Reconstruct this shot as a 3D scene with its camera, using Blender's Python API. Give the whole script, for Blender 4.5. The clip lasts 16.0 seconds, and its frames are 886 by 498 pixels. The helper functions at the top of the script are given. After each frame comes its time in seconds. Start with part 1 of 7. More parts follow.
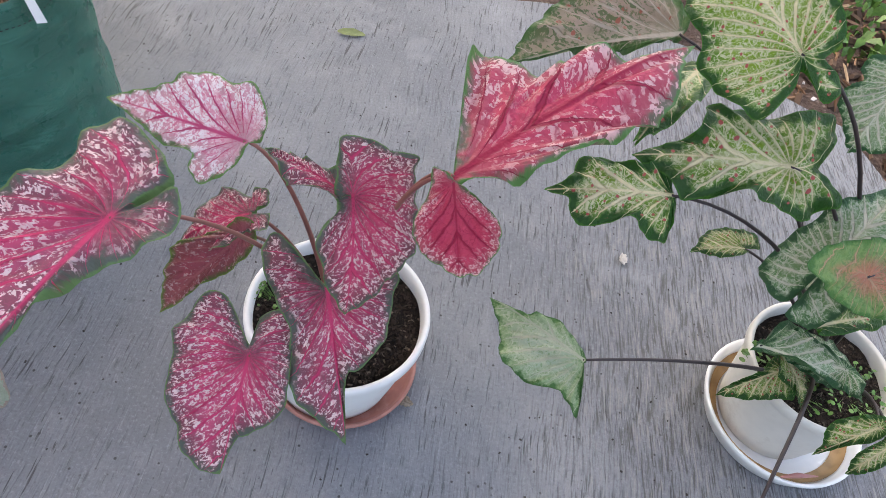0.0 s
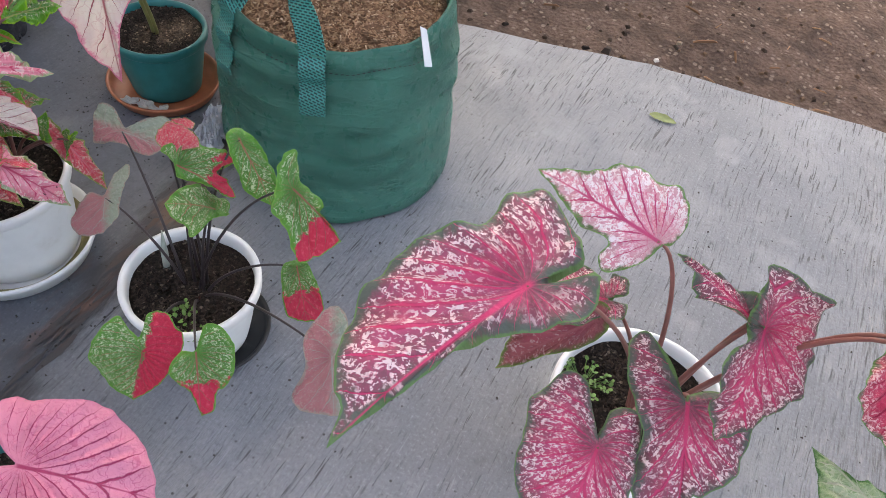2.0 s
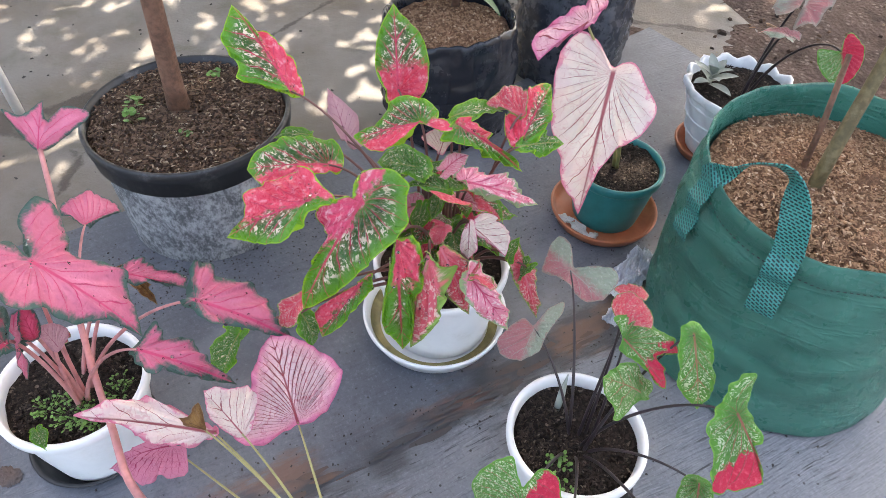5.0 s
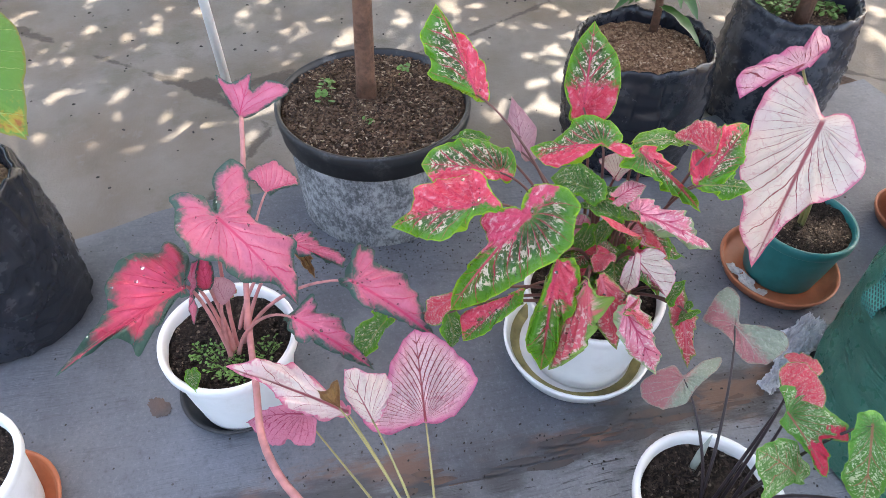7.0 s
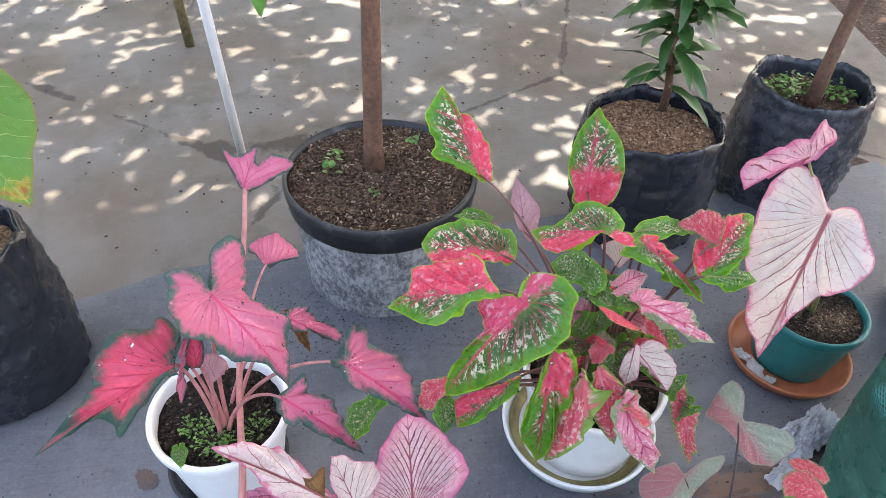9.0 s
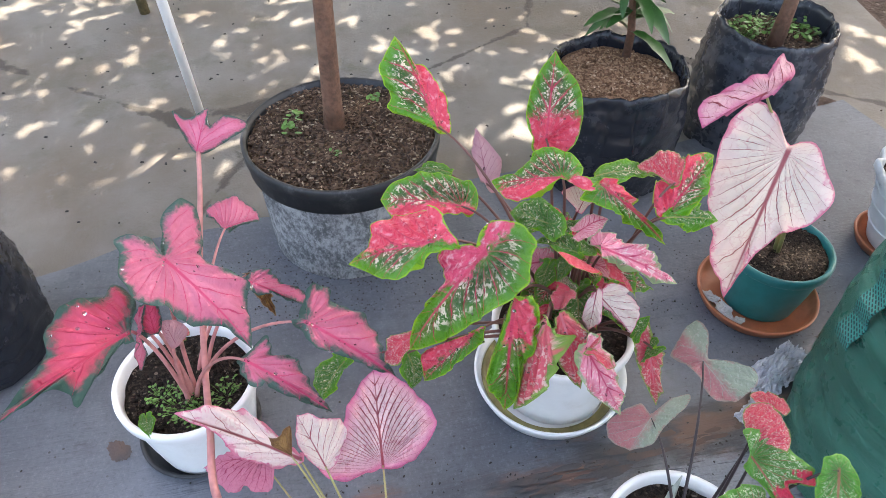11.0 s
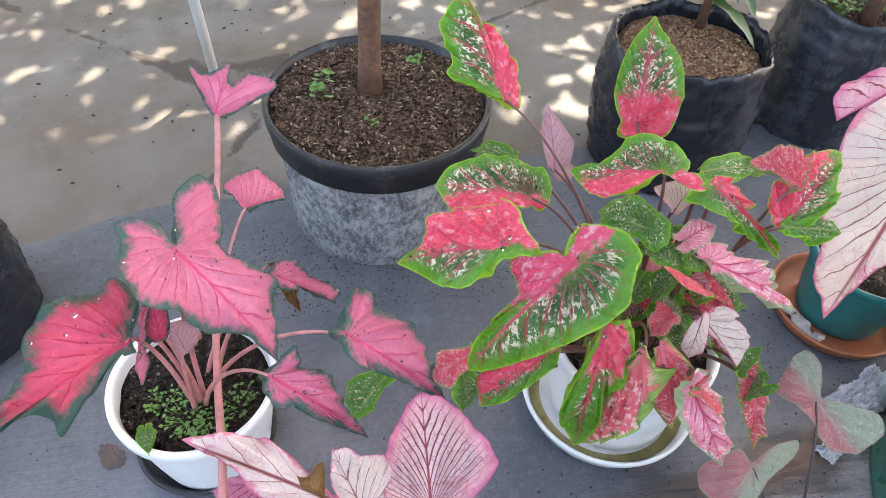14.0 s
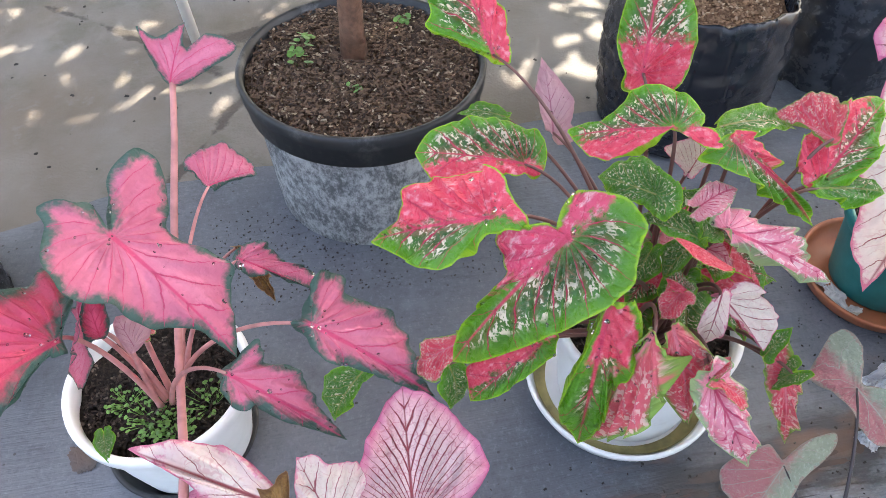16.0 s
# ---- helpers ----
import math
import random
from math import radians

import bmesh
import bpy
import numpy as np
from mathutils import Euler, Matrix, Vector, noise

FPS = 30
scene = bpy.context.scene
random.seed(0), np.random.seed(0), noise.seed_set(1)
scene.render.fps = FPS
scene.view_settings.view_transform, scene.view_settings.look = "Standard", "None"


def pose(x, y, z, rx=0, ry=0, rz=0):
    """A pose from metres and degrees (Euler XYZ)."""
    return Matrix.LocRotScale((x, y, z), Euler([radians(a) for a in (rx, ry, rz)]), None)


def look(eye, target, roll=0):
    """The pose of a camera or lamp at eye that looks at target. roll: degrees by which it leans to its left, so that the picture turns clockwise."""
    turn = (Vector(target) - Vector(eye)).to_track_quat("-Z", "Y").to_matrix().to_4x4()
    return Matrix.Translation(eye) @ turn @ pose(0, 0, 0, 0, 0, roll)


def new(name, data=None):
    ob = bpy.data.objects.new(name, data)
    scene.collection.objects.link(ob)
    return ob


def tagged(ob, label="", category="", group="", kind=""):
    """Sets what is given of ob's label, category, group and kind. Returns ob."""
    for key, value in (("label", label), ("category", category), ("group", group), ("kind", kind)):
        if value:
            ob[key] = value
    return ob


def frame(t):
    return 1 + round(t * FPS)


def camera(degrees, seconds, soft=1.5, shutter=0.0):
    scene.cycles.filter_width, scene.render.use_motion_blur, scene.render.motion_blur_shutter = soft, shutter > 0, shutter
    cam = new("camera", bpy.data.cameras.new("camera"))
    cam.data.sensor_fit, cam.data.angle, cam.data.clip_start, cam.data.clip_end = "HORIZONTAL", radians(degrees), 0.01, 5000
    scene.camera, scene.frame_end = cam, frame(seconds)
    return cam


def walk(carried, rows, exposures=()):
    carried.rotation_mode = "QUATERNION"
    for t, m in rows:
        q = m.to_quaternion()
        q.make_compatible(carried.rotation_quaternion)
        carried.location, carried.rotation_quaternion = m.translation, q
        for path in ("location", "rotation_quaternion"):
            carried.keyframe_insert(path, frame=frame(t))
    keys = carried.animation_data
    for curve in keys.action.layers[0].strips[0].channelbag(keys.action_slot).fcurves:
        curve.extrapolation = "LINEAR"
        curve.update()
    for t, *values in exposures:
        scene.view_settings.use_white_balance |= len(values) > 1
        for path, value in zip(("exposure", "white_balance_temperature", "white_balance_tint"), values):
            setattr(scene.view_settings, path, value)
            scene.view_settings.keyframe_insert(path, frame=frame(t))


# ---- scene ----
cam = camera(64.87, 16.0, 0.6)
# seconds, eye x y z, heading, pitch, roll
ROWS = [
    (0.0, -0.2342, 0.3538, 1.1326, -3.22, -51.28, 14.52),
    (0.5, -0.2891, 0.3585, 1.1193, 0.06, -51.91, 14.47),
    (1.0, -0.3572, 0.3343, 1.1302, 7.20, -50.58, 13.14),
    (1.5, -0.4367, 0.3240, 1.1242, 15.11, -51.06, 12.28),
    (2.0, -0.4917, 0.3129, 1.1290, 19.03, -50.65, 12.58),
    (2.5, -0.5597, 0.2974, 1.1306, 24.89, -50.61, 11.69),
    (3.0, -0.6105, 0.2757, 1.1345, 31.70, -49.90, 9.63),
    (3.5, -0.6372, 0.2777, 1.1310, 36.95, -48.69, 7.52),
    (4.0, -0.6650, 0.2549, 1.1580, 44.54, -46.43, 5.51),
    (4.2, -0.6824, 0.2584, 1.1611, 48.41, -46.91, 5.53),
    (4.5, -0.6905, 0.2756, 1.1577, 51.81, -46.92, 4.88),
    (5.0, -0.7019, 0.2921, 1.1593, 59.79, -46.89, 3.27),
    (5.2, -0.7081, 0.2914, 1.1584, 63.66, -47.26, 2.44),
    (7.3, -0.7281, 0.2711, 1.1477, 78.06, -45.95, 1.98),
    (7.5, -0.7404, 0.2750, 1.1522, 78.47, -44.95, 2.83),
    (8.0, -0.7451, 0.2818, 1.1629, 79.58, -43.40, 2.30),
    (8.5, -0.7530, 0.2912, 1.1679, 79.42, -42.33, 2.50),
    (9.0, -0.7567, 0.3047, 1.1703, 78.47, -42.01, 2.18),
    (9.2, -0.7652, 0.3105, 1.1584, 77.73, -41.68, 1.80),
    (11.3, -0.7455, 0.3408, 1.1430, 76.51, -45.95, 0.73),
    (11.5, -0.7566, 0.3361, 1.1264, 77.05, -46.90, 1.34),
    (12.0, -0.7595, 0.3246, 1.1107, 78.71, -48.36, 3.44),
    (12.5, -0.8152, 0.3016, 1.0823, 78.28, -50.19, 4.39),
    (13.0, -0.8534, 0.2896, 1.0930, 76.03, -50.05, 4.40),
    (13.5, -0.8959, 0.2863, 1.0654, 75.29, -47.80, 5.39),
    (14.0, -0.9210, 0.2870, 1.0468, 75.88, -47.63, 4.22),
    (14.5, -0.9273, 0.2942, 1.0319, 76.07, -48.09, 4.15),
    (15.0, -0.9359, 0.3264, 1.0125, 74.77, -48.05, 4.92),
    (15.5, -0.9625, 0.3415, 0.9809, 75.57, -49.51, 4.05),
    (16.0, -0.9795, 0.3503, 0.9696, 78.61, -49.59, 0.52),
]
walk(cam, [(t, pose(x, y, z, 90 + pitch, 0, yaw) @ pose(0, 0, 0, 0, 0, roll)) for t, x, y, z, yaw, pitch, roll in ROWS],
     [(0.0, 2.02, 7450, 11), (1.5, 2.23, 7650, 11), (2.25, 2.35, 7850, 12), (3.0, 2.48, 7850, 12), (5.0, 2.78, 7450, 12), (9.0, 2.76, 7150, 11), (13.0, 2.84, 7400, 10), (16.0, 2.86, 7300, 10)])

# ---- world, sun, exposure ----
SUN_EL, SUN_AZ = 56.0, 40.0          # height, and degrees from +y towards -x
world = bpy.data.worlds.new("sky")
scene.world = world
world.use_nodes = True
wn = world.node_tree.nodes
sky = wn.new("ShaderNodeTexSky")
sky.sky_type = "NISHITA"
sky.sun_disc = False
sky.sun_elevation = radians(SUN_EL)
sky.sun_rotation = radians(-SUN_AZ)
sky.air_density, sky.dust_density, sky.ozone_density = 1.0, 6.0, 1.0
world.node_tree.links.new(sky.outputs[0], wn["Background"].inputs[0])
wn["Background"].inputs[1].default_value = 0.15
SUN_WAY = Vector((-math.sin(radians(SUN_AZ)) * math.cos(radians(SUN_EL)), math.cos(radians(SUN_AZ)) * math.cos(radians(SUN_EL)), math.sin(radians(SUN_EL))))
sun = new("sun", bpy.data.lights.new("sun", "SUN"))
sun.data.energy, sun.data.angle, sun.data.color = 2.5, radians(0.53), (1.0, 0.96, 0.91)
sun.matrix_world = look(SUN_WAY * 20, (0, 0, 0))

# ---- node helpers ----


def material(name):
    m = bpy.data.materials.new(name)
    m.use_nodes = True
    return m, m.node_tree, m.node_tree.nodes["Principled BSDF"]


def put(nt, sock, v):
    if isinstance(v, bpy.types.NodeSocket):
        nt.links.new(v, sock)
    elif isinstance(v, (tuple, list)) and len(v) == 3 and sock.type == "RGBA":
        sock.default_value = (*v, 1)
    else:
        sock.default_value = v


def mth(nt, op, a, b=0.0, c=0.0, clamp=False):
    n = nt.nodes.new("ShaderNodeMath")
    n.operation, n.use_clamp = op, clamp
    for s, v in zip(n.inputs, (a, b, c)):
        put(nt, s, v)
    return n.outputs[0]


def step(nt, v, lo, hi):
    """0 below lo, 1 above hi, smooth between (lo > hi turns it round)."""
    n = nt.nodes.new("ShaderNodeMapRange")
    n.interpolation_type = "SMOOTHSTEP"
    if lo > hi:
        lo, hi, a, b = hi, lo, 1.0, 0.0
    else:
        a, b = 0.0, 1.0
    put(nt, n.inputs[0], v)
    n.inputs[1].default_value, n.inputs[2].default_value, n.inputs[3].default_value, n.inputs[4].default_value = lo, hi, a, b
    return n.outputs[0]


def mix(nt, f, a, b):
    n = nt.nodes.new("ShaderNodeMix")
    n.data_type = "RGBA"
    put(nt, n.inputs[0], f)
    put(nt, n.inputs[6], a)
    put(nt, n.inputs[7], b)
    return n.outputs[2]


def noise_tex(nt, vec, scale, detail=4.0, rough=0.55, distort=0.0, colour=False):
    n = nt.nodes.new("ShaderNodeTexNoise")
    put(nt, n.inputs["Vector"], vec)
    n.inputs["Scale"].default_value, n.inputs["Detail"].default_value = scale, detail
    n.inputs["Roughness"].default_value, n.inputs["Distortion"].default_value = rough, distort
    return n.outputs["Color" if colour else "Fac"]


def cells(nt, vec, scale, feature="F1", rand=1.0):
    n = nt.nodes.new("ShaderNodeTexVoronoi")
    n.feature = feature
    put(nt, n.inputs["Vector"], vec)
    n.inputs["Scale"].default_value, n.inputs["Randomness"].default_value = scale, rand
    return n


def mapped(nt, vec, scale=(1, 1, 1), rot=(0, 0, 0), loc=(0, 0, 0)):
    n = nt.nodes.new("ShaderNodeMapping")
    put(nt, n.inputs[0], vec)
    n.inputs[1].default_value, n.inputs[2].default_value, n.inputs[3].default_value = loc, rot, scale
    return n.outputs[0]


def coords(nt, kind="Object"):
    return nt.nodes.new("ShaderNodeTexCoord").outputs[kind]


def world_coords(nt):
    return nt.nodes.new("ShaderNodeNewGeometry").outputs["Position"]


def bump(nt, bsdf, h, dist, strength=1.0):
    n = nt.nodes.new("ShaderNodeBump")
    put(nt, n.inputs["Height"], h)
    n.inputs["Distance"].default_value, n.inputs["Strength"].default_value = dist, strength
    nt.links.new(n.outputs[0], bsdf.inputs["Normal"])


def rnd(nt):
    return nt.nodes.new("ShaderNodeObjectInfo").outputs["Random"]


def vary(nt, col, amount):
    """Shifts the value of a colour from object to object."""
    n = nt.nodes.new("ShaderNodeHueSaturation")
    put(nt, n.inputs["Color"], col)
    put(nt, n.inputs["Value"], mth(nt, "ADD", mth(nt, "MULTIPLY", rnd(nt), amount), 1 - amount / 2))
    return n.outputs[0]


# ---- materials ----


def plain(name, col, rough=0.5, metal=0.0, grain=60.0, amount=0.25, relief=0.0006, dirt=None, spec=0.5):
    m, nt, b = material(name)
    co = coords(nt)
    n1, n2 = noise_tex(nt, co, grain, 5), noise_tex(nt, co, grain / 9, 4)
    f = mth(nt, "ADD", mth(nt, "MULTIPLY", n1, 0.5), mth(nt, "MULTIPLY", n2, 0.5))
    dark = tuple(c * (1 - amount) for c in col)
    lite = tuple(min(1, c * (1 + amount * 0.6)) for c in col)
    c = mix(nt, step(nt, f, 0.35, 0.65), dark, lite)
    if dirt:
        c = mix(nt, mth(nt, "MULTIPLY", step(nt, noise_tex(nt, co, grain / 4, 6, 0.7), 0.52, 0.72), dirt[1]), c, dirt[0])
    put(nt, b.inputs["Base Color"], c)
    put(nt, b.inputs["Roughness"], mth(nt, "ADD", mth(nt, "MULTIPLY", n2, 0.25), rough - 0.12))
    b.inputs["Metallic"].default_value = metal
    b.inputs["Specular IOR Level"].default_value = spec
    if relief:
        bump(nt, b, f, relief)
    return m


def leaf_material(name, centre, mid, margin, rim, vein, vein_w=0.09, halo=0.0, margin_at=(0.03, 0.10), ragged=0.08, mid_at=(0.05, 0.2),
                  speck=None, speck_at=0.56, speck_scale=34.0, speck_zone=(0.0, 0.02), net=None, net_w=0.03, net_scale=16.0, net_f=0.8, net_zone=(0.015, 0.1), spots=None, half=0.0, rough=0.38, glow=0.28, speck_f=0.9, split=None, other=None, other_lite=None, gloss=0.38):
    """Caladium leaf: colours by the way from the margin, veins, net of fine veins, specks and spots."""
    m, nt, b = material(name)
    ua, ub = nt.nodes.new("ShaderNodeUVMap"), nt.nodes.new("ShaderNodeUVMap")
    ua.uv_map, ub.uv_map = "plan", "vein"
    sa, sb = nt.nodes.new("ShaderNodeSeparateXYZ"), nt.nodes.new("ShaderNodeSeparateXYZ")
    nt.links.new(ua.outputs[0], sa.inputs[0])
    nt.links.new(ub.outputs[0], sb.inputs[0])
    x, y, phase, edge = sa.outputs[0], sa.outputs[1], sb.outputs[0], sb.outputs[1]
    shift = nt.nodes.new("ShaderNodeCombineXYZ")
    put(nt, shift.inputs[2], mth(nt, "MULTIPLY", rnd(nt), 37.0))
    add = nt.nodes.new("ShaderNodeVectorMath")
    nt.links.new(ua.outputs[0], add.inputs[0])
    nt.links.new(shift.outputs[0], add.inputs[1])
    at = add.outputs[0]
    n1, n2 = noise_tex(nt, at, 7, 5, 0.6), noise_tex(nt, at, 26, 5, 0.65)
    off = mth(nt, "MULTIPLY", mth(nt, "SUBTRACT", mth(nt, "ADD", mth(nt, "MULTIPLY", n1, 0.6), mth(nt, "MULTIPLY", n2, 0.4)), 0.5), ragged * 2.5)
    warp = nt.nodes.new("ShaderNodeVectorMath")
    warp.operation = "MULTIPLY_ADD"
    put(nt, warp.inputs[0], noise_tex(nt, at, 9, 3, 0.6, colour=True))
    warp.inputs[1].default_value = (0.14, 0.14, 0.0)
    put(nt, warp.inputs[2], at)
    # veins: midrib, laterals
    dph = mth(nt, "ABSOLUTE", mth(nt, "SUBTRACT", mth(nt, "FRACT", mth(nt, "ADD", mth(nt, "ADD", phase, mth(nt, "MULTIPLY", mth(nt, "SUBTRACT", n1, 0.5), 0.55)), 0.5)), 0.5))
    ax = mth(nt, "ABSOLUTE", x)
    away = nt.nodes.new("ShaderNodeVectorMath")
    away.operation = "LENGTH"
    nt.links.new(ua.outputs[0], away.inputs[0])
    taper = mth(nt, "MAXIMUM", mth(nt, "SUBTRACT", 1.35, mth(nt, "MULTIPLY", ax, 2.0)), 0.45)
    wide = mth(nt, "MULTIPLY", mth(nt, "MULTIPLY", step(nt, edge, 0.0, 0.22), vein_w), taper)
    lat = mth(nt, "SUBTRACT", 1.0, mth(nt, "DIVIDE", dph, mth(nt, "ADD", wide, 0.012)), clamp=True)
    lat = step(nt, lat, 0.0, 0.55)
    rib = mth(nt, "MULTIPLY", step(nt, mth(nt, "ADD", ax, mth(nt, "MULTIPLY", y, 0.013)), 0.021, 0.008), step(nt, y, -0.05, -0.01))
    veins = mth(nt, "MAXIMUM", lat, rib)
    # edge distance runs further out along the veins
    e = mth(nt, "ADD", mth(nt, "ADD", edge, off), mth(nt, "MULTIPLY", mth(nt, "SUBTRACT", 0.25, dph), half))
    c = mix(nt, step(nt, e, *mid_at), mid, centre)
    if halo:
        h = mth(nt, "MAXIMUM", step(nt, dph, 0.28, 0.04), mth(nt, "MULTIPLY", step(nt, ax, 0.07, 0.015), step(nt, y, -0.08, 0.0)))
        c = mix(nt, mth(nt, "MULTIPLY", mth(nt, "MULTIPLY", h, step(nt, edge, 0.02, 0.2)), halo), c, vein)
    c = mix(nt, step(nt, e, margin_at[1], margin_at[0]), c, margin)
    if speck:
        # flecks drawn out along the side veins
        cv = nt.nodes.new("ShaderNodeCombineXYZ")
        put(nt, cv.inputs[0], mth(nt, "MULTIPLY", phase, 4.6))
        put(nt, cv.inputs[1], mth(nt, "MULTIPLY", away.outputs[1], 19.0))
        put(nt, cv.inputs[2], mth(nt, "MULTIPLY", rnd(nt), 37.0))
        s1 = noise_tex(nt, cv.outputs[0], speck_scale / 34.0, 5, 0.62, 1.1)
        # finer dots towards the margin
        s2 = noise_tex(nt, warp.outputs[0], speck_scale * 1.1, 3, 0.6)
        s1 = mth(nt, "ADD", s1, mth(nt, "MULTIPLY", mth(nt, "SUBTRACT", s2, 0.5), mth(nt, "ADD", mth(nt, "MULTIPLY", step(nt, edge, 0.16, 0.03), 0.7), 0.45)))
        zone = mth(nt, "MULTIPLY", step(nt, e, *speck_zone), mth(nt, "SUBTRACT", 1.0, mth(nt, "MULTIPLY", veins, 0.8)))
        zone = mth(nt, "MULTIPLY", mth(nt, "MULTIPLY", zone, step(nt, n1, 0.30, 0.46)), step(nt, mth(nt, "ADD", away.outputs[1], mth(nt, "MULTIPLY", n2, 0.2)), 0.12, 0.42))
        c = mix(nt, mth(nt, "MULTIPLY", mth(nt, "MULTIPLY", step(nt, s1, speck_at, speck_at + 0.035), zone), mth(nt, "MULTIPLY", step(nt, noise_tex(nt, at, 13, 4), 0.15, 0.45), speck_f)), c, speck)
    if net:
        v, v2 = cells(nt, warp.outputs[0], net_scale, "DISTANCE_TO_EDGE"), cells(nt, warp.outputs[0], net_scale * 2.3, "DISTANCE_TO_EDGE")
        nm = mth(nt, "MAXIMUM", step(nt, v.outputs["Distance"], net_w, net_w * 0.3), mth(nt, "MULTIPLY", step(nt, v2.outputs["Distance"], net_w * 1.2, net_w * 0.3), mth(nt, "MULTIPLY", step(nt, n2, 0.4, 0.55), 0.7)))
        nm = mth(nt, "MULTIPLY", nm, step(nt, mth(nt, "ADD", edge, off), *net_zone))
        c = mix(nt, mth(nt, "MULTIPLY", nm, net_f), c, net)
    if spots:
        v = cells(nt, at, 15.0)
        sp = mth(nt, "MULTIPLY", step(nt, mth(nt, "ADD", v.outputs["Distance"], mth(nt, "MULTIPLY", n2, 0.3)), 0.40, 0.33), step(nt, n1, 0.42, 0.48))
        c = mix(nt, mth(nt, "MULTIPLY", sp, step(nt, edge, 0.03, 0.06)), c, spots)
    if split:
        # a second colour over one half ("x"), or towards the tip or the foot ("y")
        axis, a, z, *more = split
        run = mth(nt, "ADD", x if axis == "x" else y, mth(nt, "MULTIPLY", mth(nt, "SUBTRACT", mth(nt, "ADD", mth(nt, "MULTIPLY", n1, 0.6), mth(nt, "MULTIPLY", n2, 0.4)), 0.5), 0.55 if axis == "x" else 0.9))
        if more:
            run = mth(nt, "ADD", run, mth(nt, "MULTIPLY", mth(nt, "MAXIMUM", mth(nt, "SUBTRACT", y, 0.2), 0.0), more[0]))
        f = mth(nt, "MULTIPLY", step(nt, run, a, z), step(nt, mth(nt, "ADD", e, more[1] if more else 0.0), 0.012, 0.03))
        oc = mix(nt, step(nt, noise_tex(nt, mapped(nt, at, (1, 0.6, 1)), 20, 4, 0.65), 0.50, 0.70), other, other_lite or other)
        c = mix(nt, f, c, oc)
    c = mix(nt, mth(nt, "MULTIPLY", veins, 0.9), c, vein)
    c = mix(nt, step(nt, mth(nt, "ADD", edge, mth(nt, "MULTIPLY", mth(nt, "SUBTRACT", n2, 0.5), 0.03)), 0.014, 0.004), c, rim)
    c = vary(nt, c, 0.25)
    put(nt, b.inputs["Base Color"], c)
    put(nt, b.inputs["Roughness"], mth(nt, "ADD", mth(nt, "MULTIPLY", n2, 0.25), rough - 0.1))
    b.inputs["Specular IOR Level"].default_value = gloss
    hgt = mth(nt, "ADD", mth(nt, "SUBTRACT", 1.0, lat), mth(nt, "ADD", mth(nt, "MULTIPLY", n2, 0.6), mth(nt, "MULTIPLY", noise_tex(nt, warp.outputs[0], 14, 2), 1.6)))
    bump(nt, b, hgt, 0.004, 0.9)
    tr = nt.nodes.new("ShaderNodeBsdfTranslucent")
    put(nt, tr.inputs[0], c)
    ms = nt.nodes.new("ShaderNodeMixShader")
    ms.inputs[0].default_value = glow
    nt.links.new(b.outputs[0], ms.inputs[1])
    nt.links.new(tr.outputs[0], ms.inputs[2])
    nt.links.new(ms.outputs[0], nt.nodes["Material Output"].inputs[0])
    return m


ROSE = leaf_material("leaf_rose_speckled", (0.70, 0.105, 0.22), (0.26, 0.085, 0.12), (0.105, 0.125, 0.105), (0.12, 0.23, 0.085), (0.76, 0.06, 0.19), vein_w=0.09, halo=0.45,
                     margin_at=(0.008, 0.07), ragged=0.11, mid_at=(0.05, 0.30), speck=(0.90, 0.70, 0.71), speck_at=0.525, speck_scale=38, speck_zone=(0.02, 0.06), net=(0.72, 0.10, 0.22), net_w=0.035, net_scale=11, net_f=0.35, speck_f=1.0)
ROSE_LIGHT = leaf_material("leaf_light_rose", (0.80, 0.36, 0.45), (0.66, 0.36, 0.40), (0.14, 0.20, 0.09), (0.12, 0.26, 0.07), (0.62, 0.06, 0.18), vein_w=0.08, halo=0.4,
                           margin_at=(0.004, 0.035), ragged=0.08, mid_at=(0.02, 0.2), speck=(0.93, 0.84, 0.85), speck_at=0.475, speck_scale=30, speck_zone=(0.0, 0.03), net=(0.70, 0.12, 0.24), net_w=0.045, net_scale=12, net_f=0.6)
ROSE_BACK = leaf_material("leaf_rose_underside", (0.46, 0.11, 0.15), (0.34, 0.11, 0.12), (0.15, 0.19, 0.06), (0.16, 0.27, 0.06), (0.50, 0.16, 0.18), vein_w=0.07,
                          margin_at=(0.01, 0.05), ragged=0.05, mid_at=(0.03, 0.2), speck=(0.62, 0.40, 0.40), speck_at=0.58, speck_scale=30, rough=0.5)
RED = leaf_material("leaf_red_veined", (0.66, 0.065, 0.14), (0.52, 0.10, 0.14), (0.18, 0.16, 0.12), (0.10, 0.24, 0.07), (0.40, 0.012, 0.06), vein_w=0.085, halo=0.35,
                    margin_at=(0.004, 0.04), ragged=0.08, mid_at=(0.02, 0.16), speck=(0.86, 0.54, 0.55), speck_at=0.52, speck_scale=36, speck_zone=(0.22, 0.08), speck_f=0.95, net=(0.44, 0.02, 0.08), net_w=0.045, net_scale=10, net_f=0.55)
